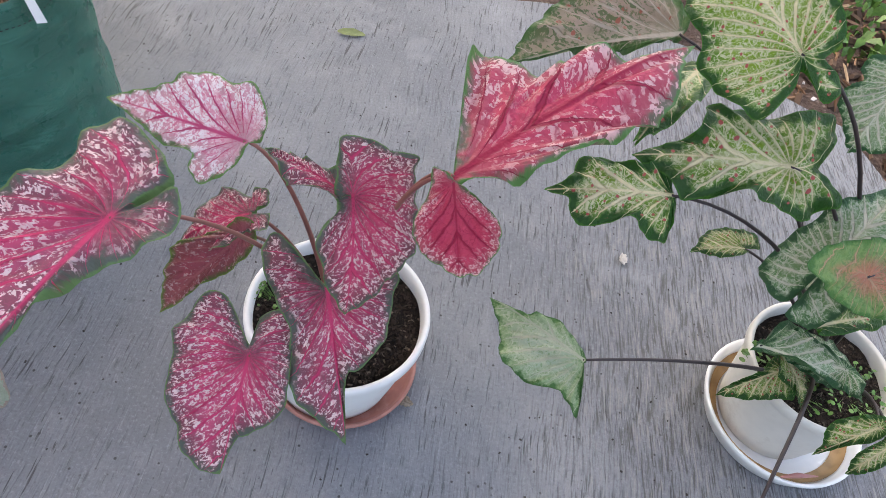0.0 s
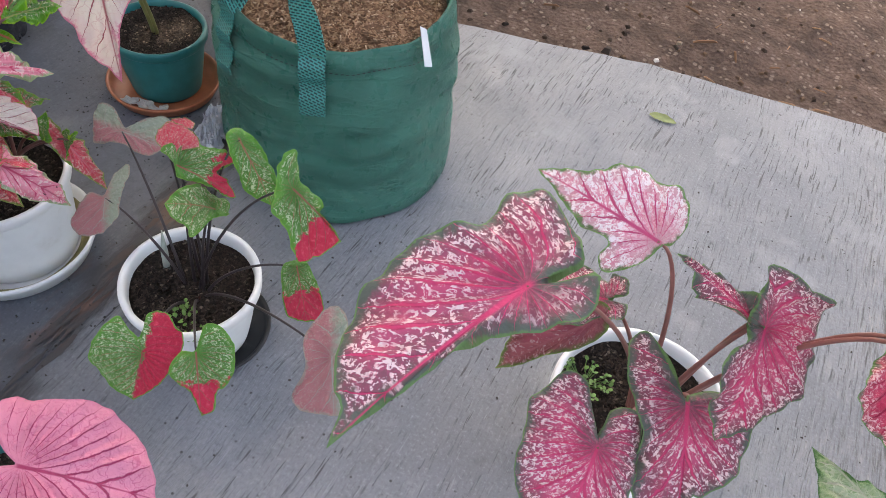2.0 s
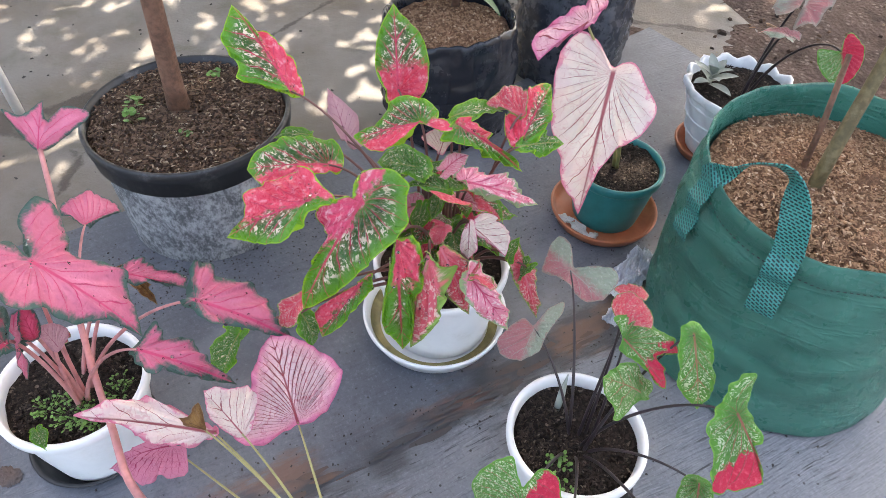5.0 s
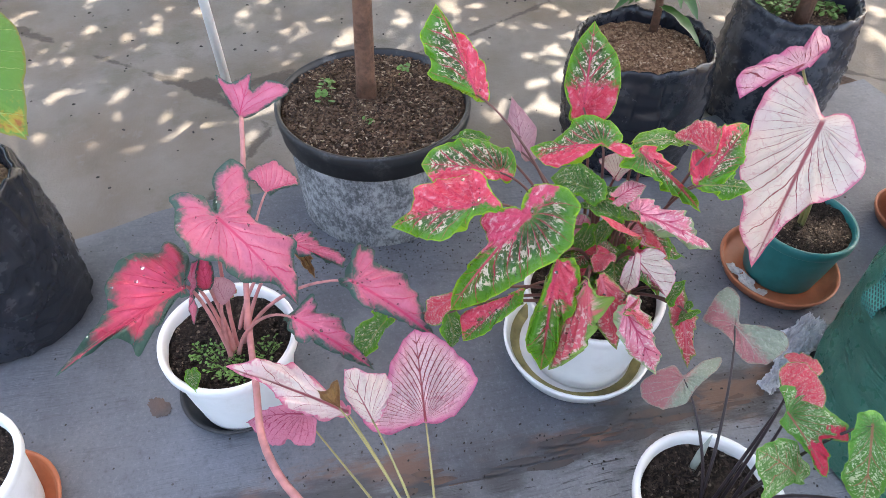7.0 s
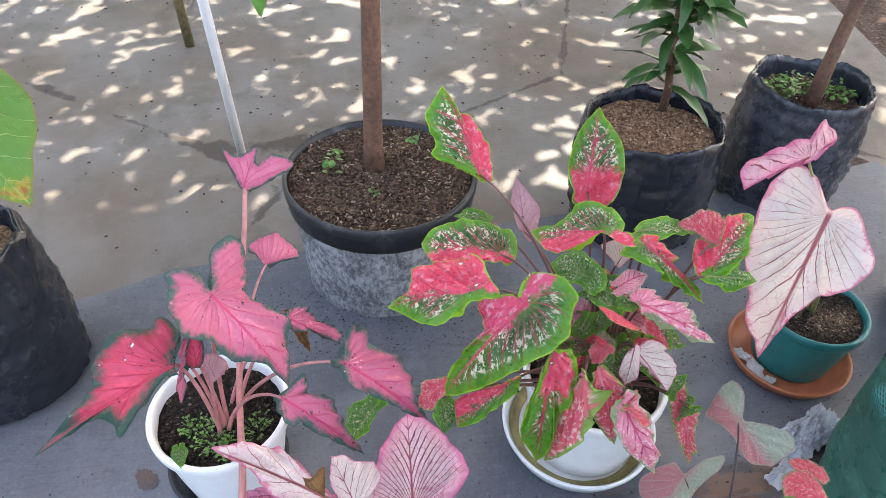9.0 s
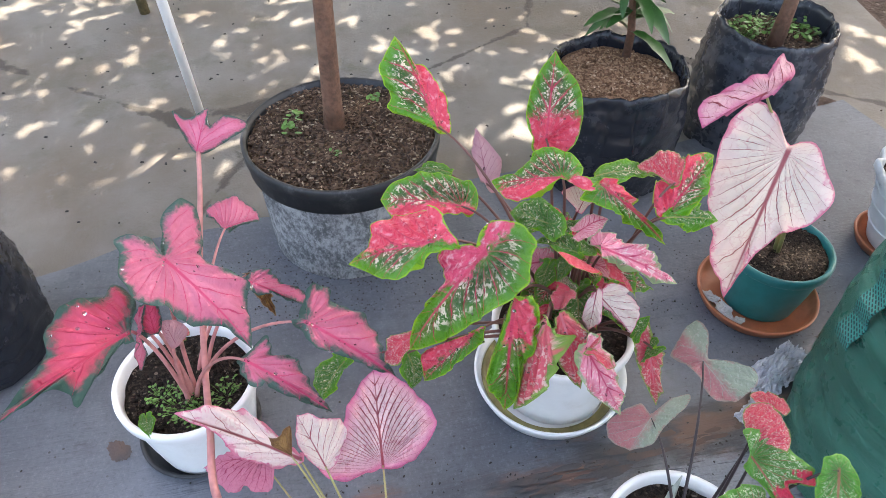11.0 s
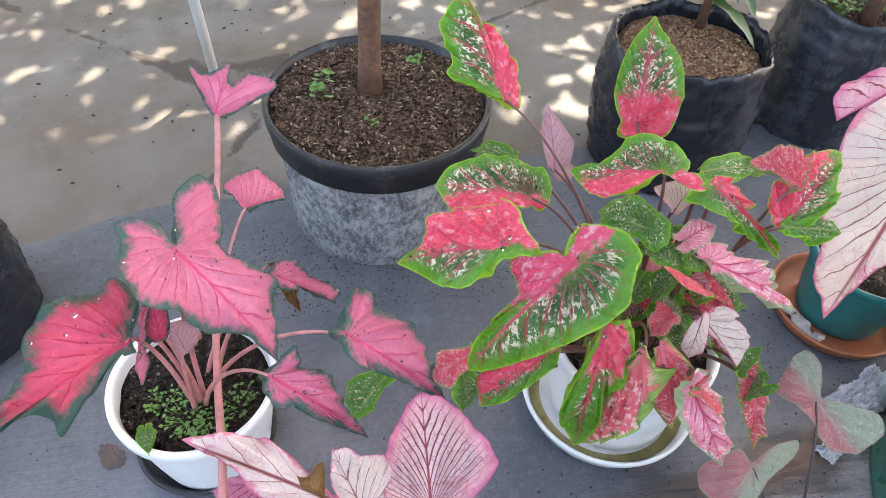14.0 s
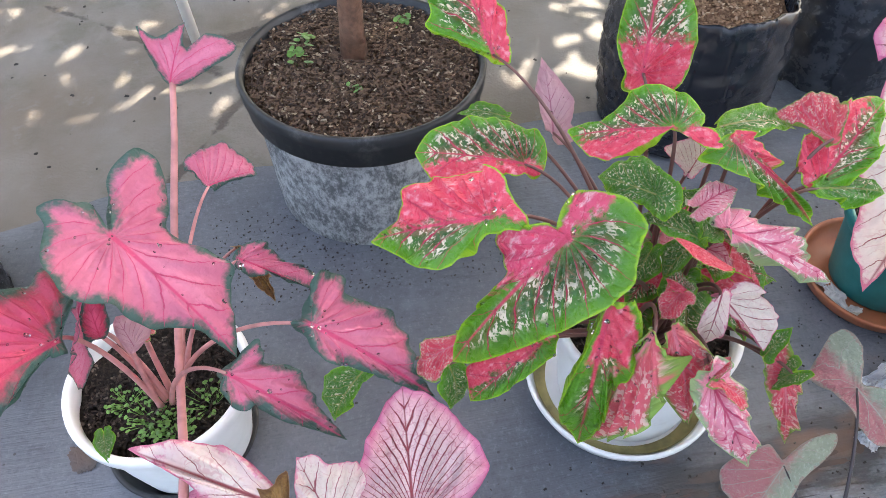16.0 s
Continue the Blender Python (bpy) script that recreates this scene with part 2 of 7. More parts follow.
CREAM = leaf_material("leaf_cream_green", (0.22, 0.37, 0.030), (0.085, 0.22, 0.018), (0.018, 0.085, 0.012), (0.035, 0.14, 0.013), (0.84, 0.76, 0.50), vein_w=0.14, halo=0.42,
                      margin_at=(0.045, 0.10), ragged=0.07, mid_at=(0.05, 0.28), speck=(0.74, 0.72, 0.48), speck_at=0.545, speck_scale=40, speck_zone=(0.06, 0.10), spots=(0.50, 0.11, 0.10), half=0.10, speck_f=0.8, net=(0.72, 0.70, 0.46), net_w=0.07, net_scale=15, net_f=0.8, net_zone=(0.05, 0.12))
CREAM_PALE = leaf_material("leaf_pale_green_cream", (0.21, 0.34, 0.15), (0.10, 0.23, 0.085), (0.025, 0.095, 0.035), (0.035, 0.11, 0.04), (0.70, 0.70, 0.58), vein_w=0.15, halo=0.35,
                           margin_at=(0.02, 0.07), ragged=0.09, mid_at=(0.03, 0.22), speck=(0.50, 0.58, 0.44), speck_at=0.53, speck_scale=44, speck_zone=(0.03, 0.06), speck_f=0.7, half=0.10, net=(0.66, 0.68, 0.54), net_w=0.06, net_scale=15, net_f=0.75, net_zone=(0.03, 0.1))
MINT = leaf_material("leaf_mint_green", (0.50, 0.60, 0.42), (0.34, 0.47, 0.25), (0.07, 0.19, 0.05), (0.05, 0.15, 0.04), (0.60, 0.62, 0.46), vein_w=0.12, halo=0.4,
                     margin_at=(0.006, 0.04), ragged=0.10, mid_at=(0.02, 0.2), speck=(0.20, 0.36, 0.13), speck_at=0.55, speck_scale=36, speck_f=0.6, half=0.08, net=(0.70, 0.72, 0.52), net_w=0.05, net_scale=14, net_f=0.6)
CREAM_BACK = leaf_material("leaf_pinkish_cream", (0.56, 0.41, 0.32), (0.44, 0.36, 0.25), (0.10, 0.20, 0.06), (0.07, 0.16, 0.05), (0.70, 0.58, 0.46), vein_w=0.08, halo=0.3,
                           margin_at=(0.01, 0.05), ragged=0.09, mid_at=(0.02, 0.2), speck=(0.09, 0.17, 0.05), speck_at=0.51, speck_scale=34, spots=(0.50, 0.16, 0.11), speck_f=0.8)
CREAM_RED = leaf_material("leaf_green_red_heart", (0.62, 0.26, 0.17), (0.22, 0.36, 0.12), (0.06, 0.19, 0.04), (0.05, 0.15, 0.04), (0.62, 0.40, 0.26), vein_w=0.07, halo=0.2,
                          margin_at=(0.02, 0.08), ragged=0.10, mid_at=(0.14, 0.40), speck=(0.10, 0.26, 0.07), speck_at=0.52, speck_scale=34, half=0.07, speck_f=0.7)
GREEN_SPECK = dict(centre=(0.10, 0.25, 0.055), mid=(0.09, 0.25, 0.05), margin=(0.10, 0.30, 0.045), rim=(0.18, 0.40, 0.07), speck=(0.60, 0.68, 0.46), speck_at=0.535, speck_scale=38, speck_zone=(0.02, 0.06), ragged=0.05)
SPLIT_GREEN = leaf_material("leaf_green_speckled", vein=(0.40, 0.16, 0.10), vein_w=0.04, **GREEN_SPECK)
SPLIT_TIP = leaf_material("leaf_green_red_tip", vein=(0.42, 0.12, 0.10), vein_w=0.04, split=("y", 0.42, 0.5), other=(0.66, 0.035, 0.085), other_lite=(0.78, 0.11, 0.17), **GREEN_SPECK)
SPLIT_LEFT = leaf_material("leaf_green_red_half", vein=(0.45, 0.08, 0.10), vein_w=0.04, split=("x", 0.02, -0.04), other=(0.58, 0.028, 0.07), other_lite=(0.70, 0.07, 0.13), **GREEN_SPECK)
DULL = leaf_material("leaf_faded_green_pink", (0.50, 0.21, 0.22), (0.48, 0.19, 0.20), (0.36, 0.29, 0.25), (0.34, 0.30, 0.25), (0.42, 0.42, 0.36), vein_w=0.03,
                     margin_at=(0.0, 0.05), ragged=0.15, mid_at=(0.05, 0.2), rough=0.5, speck=(0.52, 0.50, 0.42), speck_at=0.57, speck_scale=40, speck_f=0.35, split=("x", 0.10, -0.20), other=(0.34, 0.40, 0.31), other_lite=(0.44, 0.50, 0.41))
# lime margin and rim, brightened further to paint in light shining through them
GREEN_CREAM = dict(mid=(0.075, 0.24, 0.028), margin=(0.115, 0.33, 0.013), rim=(0.27, 0.50, 0.03), margin_at=(-0.03, 0.11), ragged=0.05, mid_at=(0.04, 0.2), speck=(0.86, 0.74, 0.58), speck_scale=27, speck_zone=(0.06, 0.11), rough=0.26, gloss=0.5)
DUO = dict(other=(0.78, 0.075, 0.13), other_lite=(0.87, 0.30, 0.36), vein=(0.66, 0.05, 0.12), vein_w=0.045, halo=0.2, speck_at=0.54, centre=(0.045, 0.12, 0.03), net=(0.66, 0.22, 0.16), net_w=0.04, net_scale=12, net_f=0.3, net_zone=(0.12, 0.24), **GREEN_CREAM)
DUO_RIGHT = leaf_material("leaf_right_half_red", split=("x", -0.05, 0.03, -0.10, 0.02), **DUO)
# pale rose patches: real splashes, and white shine along the veins put into colour
DUO_HALF = leaf_material("leaf_half_rose", split=("x", -0.05, 0.03, -0.40, 0.01), **{**DUO, "other": (0.76, 0.08, 0.17), "other_lite": (0.90, 0.48, 0.55)})
DUO_LEFT = leaf_material("leaf_left_half_red", split=("x", 0.05, -0.03, 0.16, 0.02), **DUO)
DUO_TIP = leaf_material("leaf_red_foot", split=("y", 0.36, 0.22), **DUO)
DUO_GREEN = leaf_material("leaf_green_cream_flecks", centre=(0.06, 0.19, 0.03), vein=(0.30, 0.30, 0.10), vein_w=0.05, speck_at=0.575, **GREEN_CREAM)
FLAME = leaf_material("leaf_scarlet", (0.76, 0.075, 0.12), (0.70, 0.13, 0.16), (0.18, 0.30, 0.06), (0.24, 0.40, 0.08), (0.76, 0.22, 0.28), vein_w=0.06, halo=0.2,
                      margin_at=(0.006, 0.04), ragged=0.08, mid_at=(0.03, 0.16), speck=(0.84, 0.60, 0.52), speck_at=0.55, speck_scale=24, speck_f=0.75, rough=0.32, gloss=0.35)
FLAME_PINK = leaf_material("leaf_pink_splashed", (0.86, 0.36, 0.45), (0.80, 0.26, 0.34), (0.30, 0.38, 0.22), (0.34, 0.46, 0.22), (0.62, 0.06, 0.15), vein_w=0.09, halo=0.3,
                           margin_at=(0.006, 0.04), ragged=0.09, mid_at=(0.03, 0.16), speck=(0.90, 0.72, 0.70), speck_at=0.555, speck_scale=24, speck_f=0.75, rough=0.34, gloss=0.35)
FADED = leaf_material("leaf_faded_pink", (0.70, 0.42, 0.46), (0.66, 0.38, 0.42), (0.60, 0.32, 0.36), (0.5, 0.3, 0.3), (0.48, 0.16, 0.24), vein_w=0.04, rough=0.5)
VEINED = leaf_material("leaf_pink_dark_veins", (0.88, 0.62, 0.62), (0.84, 0.44, 0.50), (0.74, 0.22, 0.36), (0.60, 0.13, 0.26), (0.32, 0.018, 0.035), vein_w=0.12,
                       margin_at=(0.01, 0.08), mid_at=(0.04, 0.25), net=(0.60, 0.14, 0.20), net_w=0.04, net_scale=9, net_f=0.55)
PALE = leaf_material("leaf_white_dark_veins", (0.90, 0.80, 0.72), (0.88, 0.72, 0.68), (0.78, 0.34, 0.44), (0.72, 0.22, 0.33), (0.36, 0.05, 0.08), vein_w=0.045, ragged=0.14,
                     margin_at=(-0.01, 0.03), mid_at=(0.03, 0.14), net=(0.62, 0.24, 0.26), net_w=0.03, net_scale=8, net_f=0.35, glow=0.42)
PINK = leaf_material("leaf_solid_pink", (0.82, 0.26, 0.39), (0.70, 0.18, 0.28), (0.07, 0.135, 0.11), (0.05, 0.11, 0.085), (0.72, 0.07, 0.19), vein_w=0.035, halo=0.2,
                     margin_at=(0.005, 0.075), ragged=0.09, mid_at=(0.06, 0.26), half=0.04, rough=0.42)
CRIMSON = leaf_material("leaf_crimson", (0.70, 0.10, 0.19), (0.52, 0.06, 0.11), (0.035, 0.085, 0.065), (0.03, 0.08, 0.06), (0.50, 0.03, 0.09), vein_w=0.05, halo=0.25,
                        margin_at=(0.015, 0.10), ragged=0.09, mid_at=(0.05, 0.26), half=0.05, rough=0.42)
HEART = leaf_material("leaf_rose_heart", (0.78, 0.27, 0.39), (0.74, 0.25, 0.36), (0.70, 0.22, 0.33), (0.66, 0.2, 0.3), (0.42, 0.02, 0.10), vein_w=0.07,
                      margin_at=(0.005, 0.03), mid_at=(0.04, 0.2), rough=0.45, net=(0.56, 0.08, 0.19), net_w=0.035, net_scale=9, net_f=0.55)
YELLOW = leaf_material("leaf_withered", (0.34, 0.20, 0.07), (0.23, 0.12, 0.04), (0.20, 0.10, 0.04), (0.36, 0.24, 0.14), (0.13, 0.06, 0.02), vein_w=0.015, ragged=0.3)
FOLIAGE = plain("dark_foliage", (0.045, 0.11, 0.025), 0.5, grain=40, amount=0.4, relief=0)
WEED = plain("light_green_weed", (0.12, 0.25, 0.05), 0.5, grain=80, amount=0.35, relief=0.0003)

STALK_ROSE = plain("petiole_rose", (0.30, 0.125, 0.105), 0.45, grain=40, dirt=((0.12, 0.10, 0.06), 0.6))
STALK_DARK = plain("petiole_dark", (0.035, 0.025, 0.028), 0.4, grain=60)
STALK_GREEN = plain("petiole_green", (0.30, 0.28, 0.11), 0.45, grain=40, dirt=((0.45, 0.2, 0.15), 0.5))
STALK_PINK = plain("petiole_pink", (0.50, 0.21, 0.20), 0.45, grain=50, amount=0.35, dirt=((0.24, 0.15, 0.09), 0.7))
STALK_BROWN = plain("petiole_brown", (0.16, 0.07, 0.06), 0.45, grain=40)
WHITE_POT = plain("white_plastic", (0.84, 0.85, 0.84), 0.4, grain=30, amount=0.06, relief=0.0002, dirt=((0.5, 0.48, 0.42), 0.35))
STAINED_WHITE = plain("stained_white_plastic", (0.66, 0.645, 0.60), 0.45, grain=30, amount=0.08, relief=0.0003, dirt=((0.30, 0.27, 0.22), 0.55))
GREY_WHITE = plain("weathered_white_plastic", (0.78, 0.79, 0.79), 0.5, grain=35, amount=0.12, relief=0.0004, dirt=((0.34, 0.33, 0.30), 0.6))
SAUCER_STAIN = plain("algae_stain", (0.29, 0.25, 0.10), 0.5, grain=40, amount=0.5, dirt=((0.10, 0.07, 0.025), 0.9))
SAUCER_RUST = plain("rusty_water_stain", (0.40, 0.24, 0.10), 0.5, grain=40, amount=0.35, dirt=((0.2, 0.1, 0.04), 0.6))
TERRACOTTA = plain("terracotta_plastic", (0.46, 0.15, 0.07), 0.45, grain=40, amount=0.2, relief=0.0003, dirt=((0.25, 0.12, 0.08), 0.5))
PINKISH = plain("faded_terracotta", (0.46, 0.20, 0.16), 0.5, grain=40, amount=0.2, relief=0.0003, dirt=((0.5, 0.42, 0.38), 0.5))
TEAL = plain("teal_plastic", (0.012, 0.17, 0.17), 0.38, grain=40, amount=0.15, relief=0.0003, dirt=((0.05, 0.2, 0.18), 0.4))
BLACK_POT = plain("black_plastic", (0.022, 0.023, 0.025), 0.45, grain=44, amount=0.3, relief=0.0006, dirt=((0.15, 0.145, 0.14), 0.75))
BARK = plain("bark", (0.17, 0.085, 0.052), 0.75, grain=110, amount=0.4, relief=0.006, dirt=((0.07, 0.045, 0.03), 0.8))
BARK_GREEN = plain("green_brown_bark", (0.17, 0.13, 0.06), 0.75, grain=90, amount=0.4, relief=0.002, dirt=((0.24, 0.2, 0.12), 0.6))
PAINT = plain("white_paint", (0.88, 0.88, 0.87), 0.45, grain=40, amount=0.05, relief=0.0002, dirt=((0.45, 0.42, 0.36), 0.3))
PAPER = plain("white_label", (0.8, 0.8, 0.8), 0.6, grain=40, amount=0.06)
STONE = plain("small_stone", (0.30, 0.24, 0.18), 0.8, grain=90, amount=0.35, relief=0.001)
SHELL = plain("white_shell", (0.66, 0.62, 0.58), 0.5, grain=60, amount=0.2, relief=0.001)
DRY_LEAF = plain("dry_green_leaf", (0.24, 0.29, 0.10), 0.6, grain=60, amount=0.3)
SUCCULENT = plain("grey_green_leaf", (0.34, 0.38, 0.33), 0.6, grain=60, amount=0.25)


def soil_material(name, dark, lite, fibre, scale=130.0):
    m, nt, b = material(name)
    co = world_coords(nt)
    v = cells(nt, co, scale)
    n1, n2 = noise_tex(nt, co, scale * 1.6, 6, 0.7), noise_tex(nt, co, 11, 4)
    c = mix(nt, step(nt, n1, 0.35, 0.7), dark, lite)
    c = mix(nt, mth(nt, "MULTIPLY", step(nt, n2, 0.4, 0.65), 0.6), c, tuple(k * 0.55 for k in dark))
    g = nt.nodes.new("ShaderNodeSeparateColor")
    nt.links.new(v.outputs["Color"], g.inputs[0])
    c = mix(nt, mth(nt, "MULTIPLY", step(nt, g.outputs[0], 0.80, 0.86), step(nt, v.outputs["Distance"], 0.5, 0.3)), c, fibre)
    put(nt, b.inputs["Base Color"], c)
    b.inputs["Roughness"].default_value = 0.95
    b.inputs["Specular IOR Level"].default_value = 0.15
    bump(nt, b, mth(nt, "ADD", n1, v.outputs["Distance"]), 0.006)
    return m


SOIL_DARK = soil_material("dark_potting_soil", (0.016, 0.012, 0.010), (0.055, 0.042, 0.033), (0.18, 0.14, 0.11))
SOIL_BROWN = soil_material("brown_husk_soil", (0.18, 0.095, 0.055), (0.38, 0.22, 0.135), (0.54, 0.37, 0.25), 150)
SOIL_MID = soil_material("brown_soil", (0.085, 0.052, 0.034), (0.205, 0.135, 0.088), (0.40, 0.31, 0.20), 170)


def chip_material(name, dark, mid, lite):
    """Loose bits, each with a tone of its own."""
    m, nt, b = material(name)
    r = nt.nodes.new("ShaderNodeNewGeometry").outputs["Random Per Island"]
    c = mix(nt, step(nt, r, 0.25, 0.55), dark, mid)
    c = mix(nt, step(nt, r, 0.88, 1.0), c, lite)
    c = mix(nt, mth(nt, "MULTIPLY", noise_tex(nt, coords(nt), 240, 3), 0.5), c, dark)
    put(nt, b.inputs["Base Color"], c)
    b.inputs["Roughness"].default_value, b.inputs["Specular IOR Level"].default_value = 0.9, 0.2
    return m


CHIP_DARK = chip_material("dark_husk", (0.016, 0.012, 0.010), (0.050, 0.036, 0.028), (0.17, 0.14, 0.11))
CHIP_BROWN = chip_material("coconut_husk", (0.15, 0.080, 0.045), (0.38, 0.225, 0.13), (0.66, 0.48, 0.32))
CHIP_MID = chip_material("brown_clod", (0.050, 0.032, 0.023), (0.17, 0.105, 0.068), (0.46, 0.36, 0.25))
GRIT = plain("dark_grit", (0.045, 0.040, 0.036), 0.9, grain=80, amount=0.5)


def slab_material(name, base, dark, groove, wet, mottle=0.35):
    m, nt, b = material(name)
    co = world_coords(nt)
    bent = noise_tex(nt, co, 2.2, 2, colour=True)
    mv = nt.nodes.new("ShaderNodeVectorMath")
    mv.operation = "MULTIPLY_ADD"
    put(nt, mv.inputs[0], bent)
    mv.inputs[1].default_value = (0.05, 0.05, 0)
    put(nt, mv.inputs[2], co)
    st = mapped(nt, mv.outputs[0], (1, 0.07, 1), (0, 0, radians(-4)))
    wx = nt.nodes.new("ShaderNodeSeparateXYZ")
    put(nt, wx.inputs[0], co)
    l1, l2 = noise_tex(nt, st, 150, 5, 0.65), noise_tex(nt, st, 380, 2, 0.5)
    lines = mth(nt, "ADD", mth(nt, "MULTIPLY", l1, 0.65), mth(nt, "MULTIPLY", l2, 0.35))
    big, midn, fine = noise_tex(nt, co, 1.7, 5, 0.6), noise_tex(nt, co, 9, 5, 0.65), noise_tex(nt, co, 160, 4, 0.7)
    coarse = mth(nt, "MULTIPLY", step(nt, mth(nt, "ADD", wx.outputs[0], mth(nt, "MULTIPLY", big, 0.5)), 0.15, 0.75), 0.35)
    rough_zone = step(nt, mth(nt, "ADD", mth(nt, "ADD", big, mth(nt, "MULTIPLY", midn, 0.4)), coarse), 0.46, 0.78)
    c = mix(nt, step(nt, big, 0.35, 0.68), dark, base)
    c = mix(nt, mth(nt, "MULTIPLY", step(nt, midn, 0.5, 0.75), 0.35), c, tuple(k * 1.25 for k in base))
    pit = mth(nt, "MULTIPLY", step(nt, lines, 0.46, 0.34), mth(nt, "ADD", mth(nt, "MULTIPLY", rough_zone, 0.55), 0.5))
    c = mix(nt, mth(nt, "MULTIPLY", pit, groove), c, tuple(k * 0.5 for k in dark))
    c = mix(nt, mth(nt, "MULTIPLY", step(nt, lines, 0.56, 0.70), 0.55 * groove), c, tuple(min(1, k * 1.5) for k in base))
    c = mix(nt, mth(nt, "MULTIPLY", step(nt, fine, 0.52, 0.68), 0.35), c, tuple(k * 0.55 for k in dark))
    c = mix(nt, mth(nt, "MULTIPLY", step(nt, fine, 0.46, 0.34), 0.3), c, tuple(k * 1.5 for k in base))
    sp = cells(nt, co, 55)
    c = mix(nt, mth(nt, "MULTIPLY", step(nt, sp.outputs["Distance"], 0.17, 0.08), step(nt, midn, 0.49, 0.56)), c, (0.05, 0.05, 0.05))
    worn = mth(nt, "MULTIPLY", step(nt, mth(nt, "ADD", wx.outputs[0], mth(nt, "MULTIPLY", midn, 0.7)), 0.24, 0.62), groove)
    c = mix(nt, mth(nt, "MULTIPLY", mth(nt, "MULTIPLY", step(nt, lines, 0.50, 0.44), worn), 0.7), c, (0.085, 0.080, 0.075))
    c = mix(nt, mth(nt, "MULTIPLY", mth(nt, "MULTIPLY", step(nt, lines, 0.52, 0.60), worn), 0.55), c, (0.315, 0.295, 0.27))
    # sparse dark scratches left by the broom; along the outer edge they run with the edge
    def scratches(turn, loc, thick):
        return step(nt, noise_tex(nt, mapped(nt, mv.outputs[0], (1, 0.06, 1), (0, 0, radians(turn)), loc), 170, 3, 0.55), thick, thick + 0.045)
    band = step(nt, mth(nt, "ADD", wx.outputs[1], mth(nt, "MULTIPLY", midn, 0.3)), 1.80, 1.98)
    along = mth(nt, "MULTIPLY", mth(nt, "MULTIPLY", scratches(-4, (7, 3, 0), 0.60), mth(nt, "SUBTRACT", 1.0, band)), step(nt, noise_tex(nt, co, 5.5, 4), 0.44, 0.56))
    across = mth(nt, "MULTIPLY", mth(nt, "MULTIPLY", scratches(72, (2, 9, 0), 0.585), band), step(nt, noise_tex(nt, co, 7, 4), 0.40, 0.52))
    c = mix(nt, mth(nt, "MULTIPLY", mth(nt, "MAXIMUM", along, across), 0.85 * groove), c, (0.050, 0.050, 0.054))
    # old wear and damp spots
    m2 = noise_tex(nt, co, 24, 6, 0.7)
    c = mix(nt, mth(nt, "MULTIPLY", step(nt, m2, 0.55, 0.72), mottle), c, tuple(k * 0.5 for k in dark))
    c = mix(nt, mth(nt, "MULTIPLY", step(nt, noise_tex(nt, co, 4.3, 4, 0.6), 0.56, 0.68), mottle), c, tuple(k * 1.35 for k in base))
    # dirt and rust washed out of the joint between the slabs
    joint = mth(nt, "ADD", wx.outputs[0], mth(nt, "ADD", mth(nt, "MULTIPLY", mth(nt, "MAXIMUM", mth(nt, "SUBTRACT", wx.outputs[1], 0.6), 0.0), 0.147), 1.243))
    jn = noise_tex(nt, mapped(nt, co, (1, 0.3, 1)), 17, 6, 0.7)
    away = mth(nt, "ADD", mth(nt, "ABSOLUTE", mth(nt, "ADD", joint, 0.008)), mth(nt, "MULTIPLY", mth(nt, "SUBTRACT", jn, 0.5), 0.26))
    here = mth(nt, "MULTIPLY", step(nt, away, 0.080, 0.020), step(nt, noise_tex(nt, co, 3.1, 3), 0.32, 0.46))
    c = mix(nt, mth(nt, "MULTIPLY", here, 0.85), c, mix(nt, step(nt, noise_tex(nt, mapped(nt, co, (1, 0.35, 1), loc=(3, 1, 0)), 11, 4), 0.50, 0.60), (0.048, 0.048, 0.050), (0.165, 0.088, 0.058)))
    put(nt, b.inputs["Base Color"], c)
    put(nt, b.inputs["Roughness"], mth(nt, "ADD", mth(nt, "MULTIPLY", big, -wet), 0.62 + wet * 0.4))
    b.inputs["Specular IOR Level"].default_value = 0.5
    h = mth(nt, "ADD", mth(nt, "MULTIPLY", lines, mth(nt, "ADD", mth(nt, "MULTIPLY", rough_zone, 0.9), 0.35)), mth(nt, "MULTIPLY", fine, 0.25))
    bump(nt, b, h, 0.005 * groove + 0.0008)
    return m


SLAB = slab_material("broomed_concrete", (0.258, 0.268, 0.290), (0.172, 0.184, 0.206), 1.0, 0.25)
SLAB_SMOOTH = slab_material("smooth_concrete", (0.150, 0.162, 0.184), (0.092, 0.101, 0.118), 0.25, 0.35, 0.4)


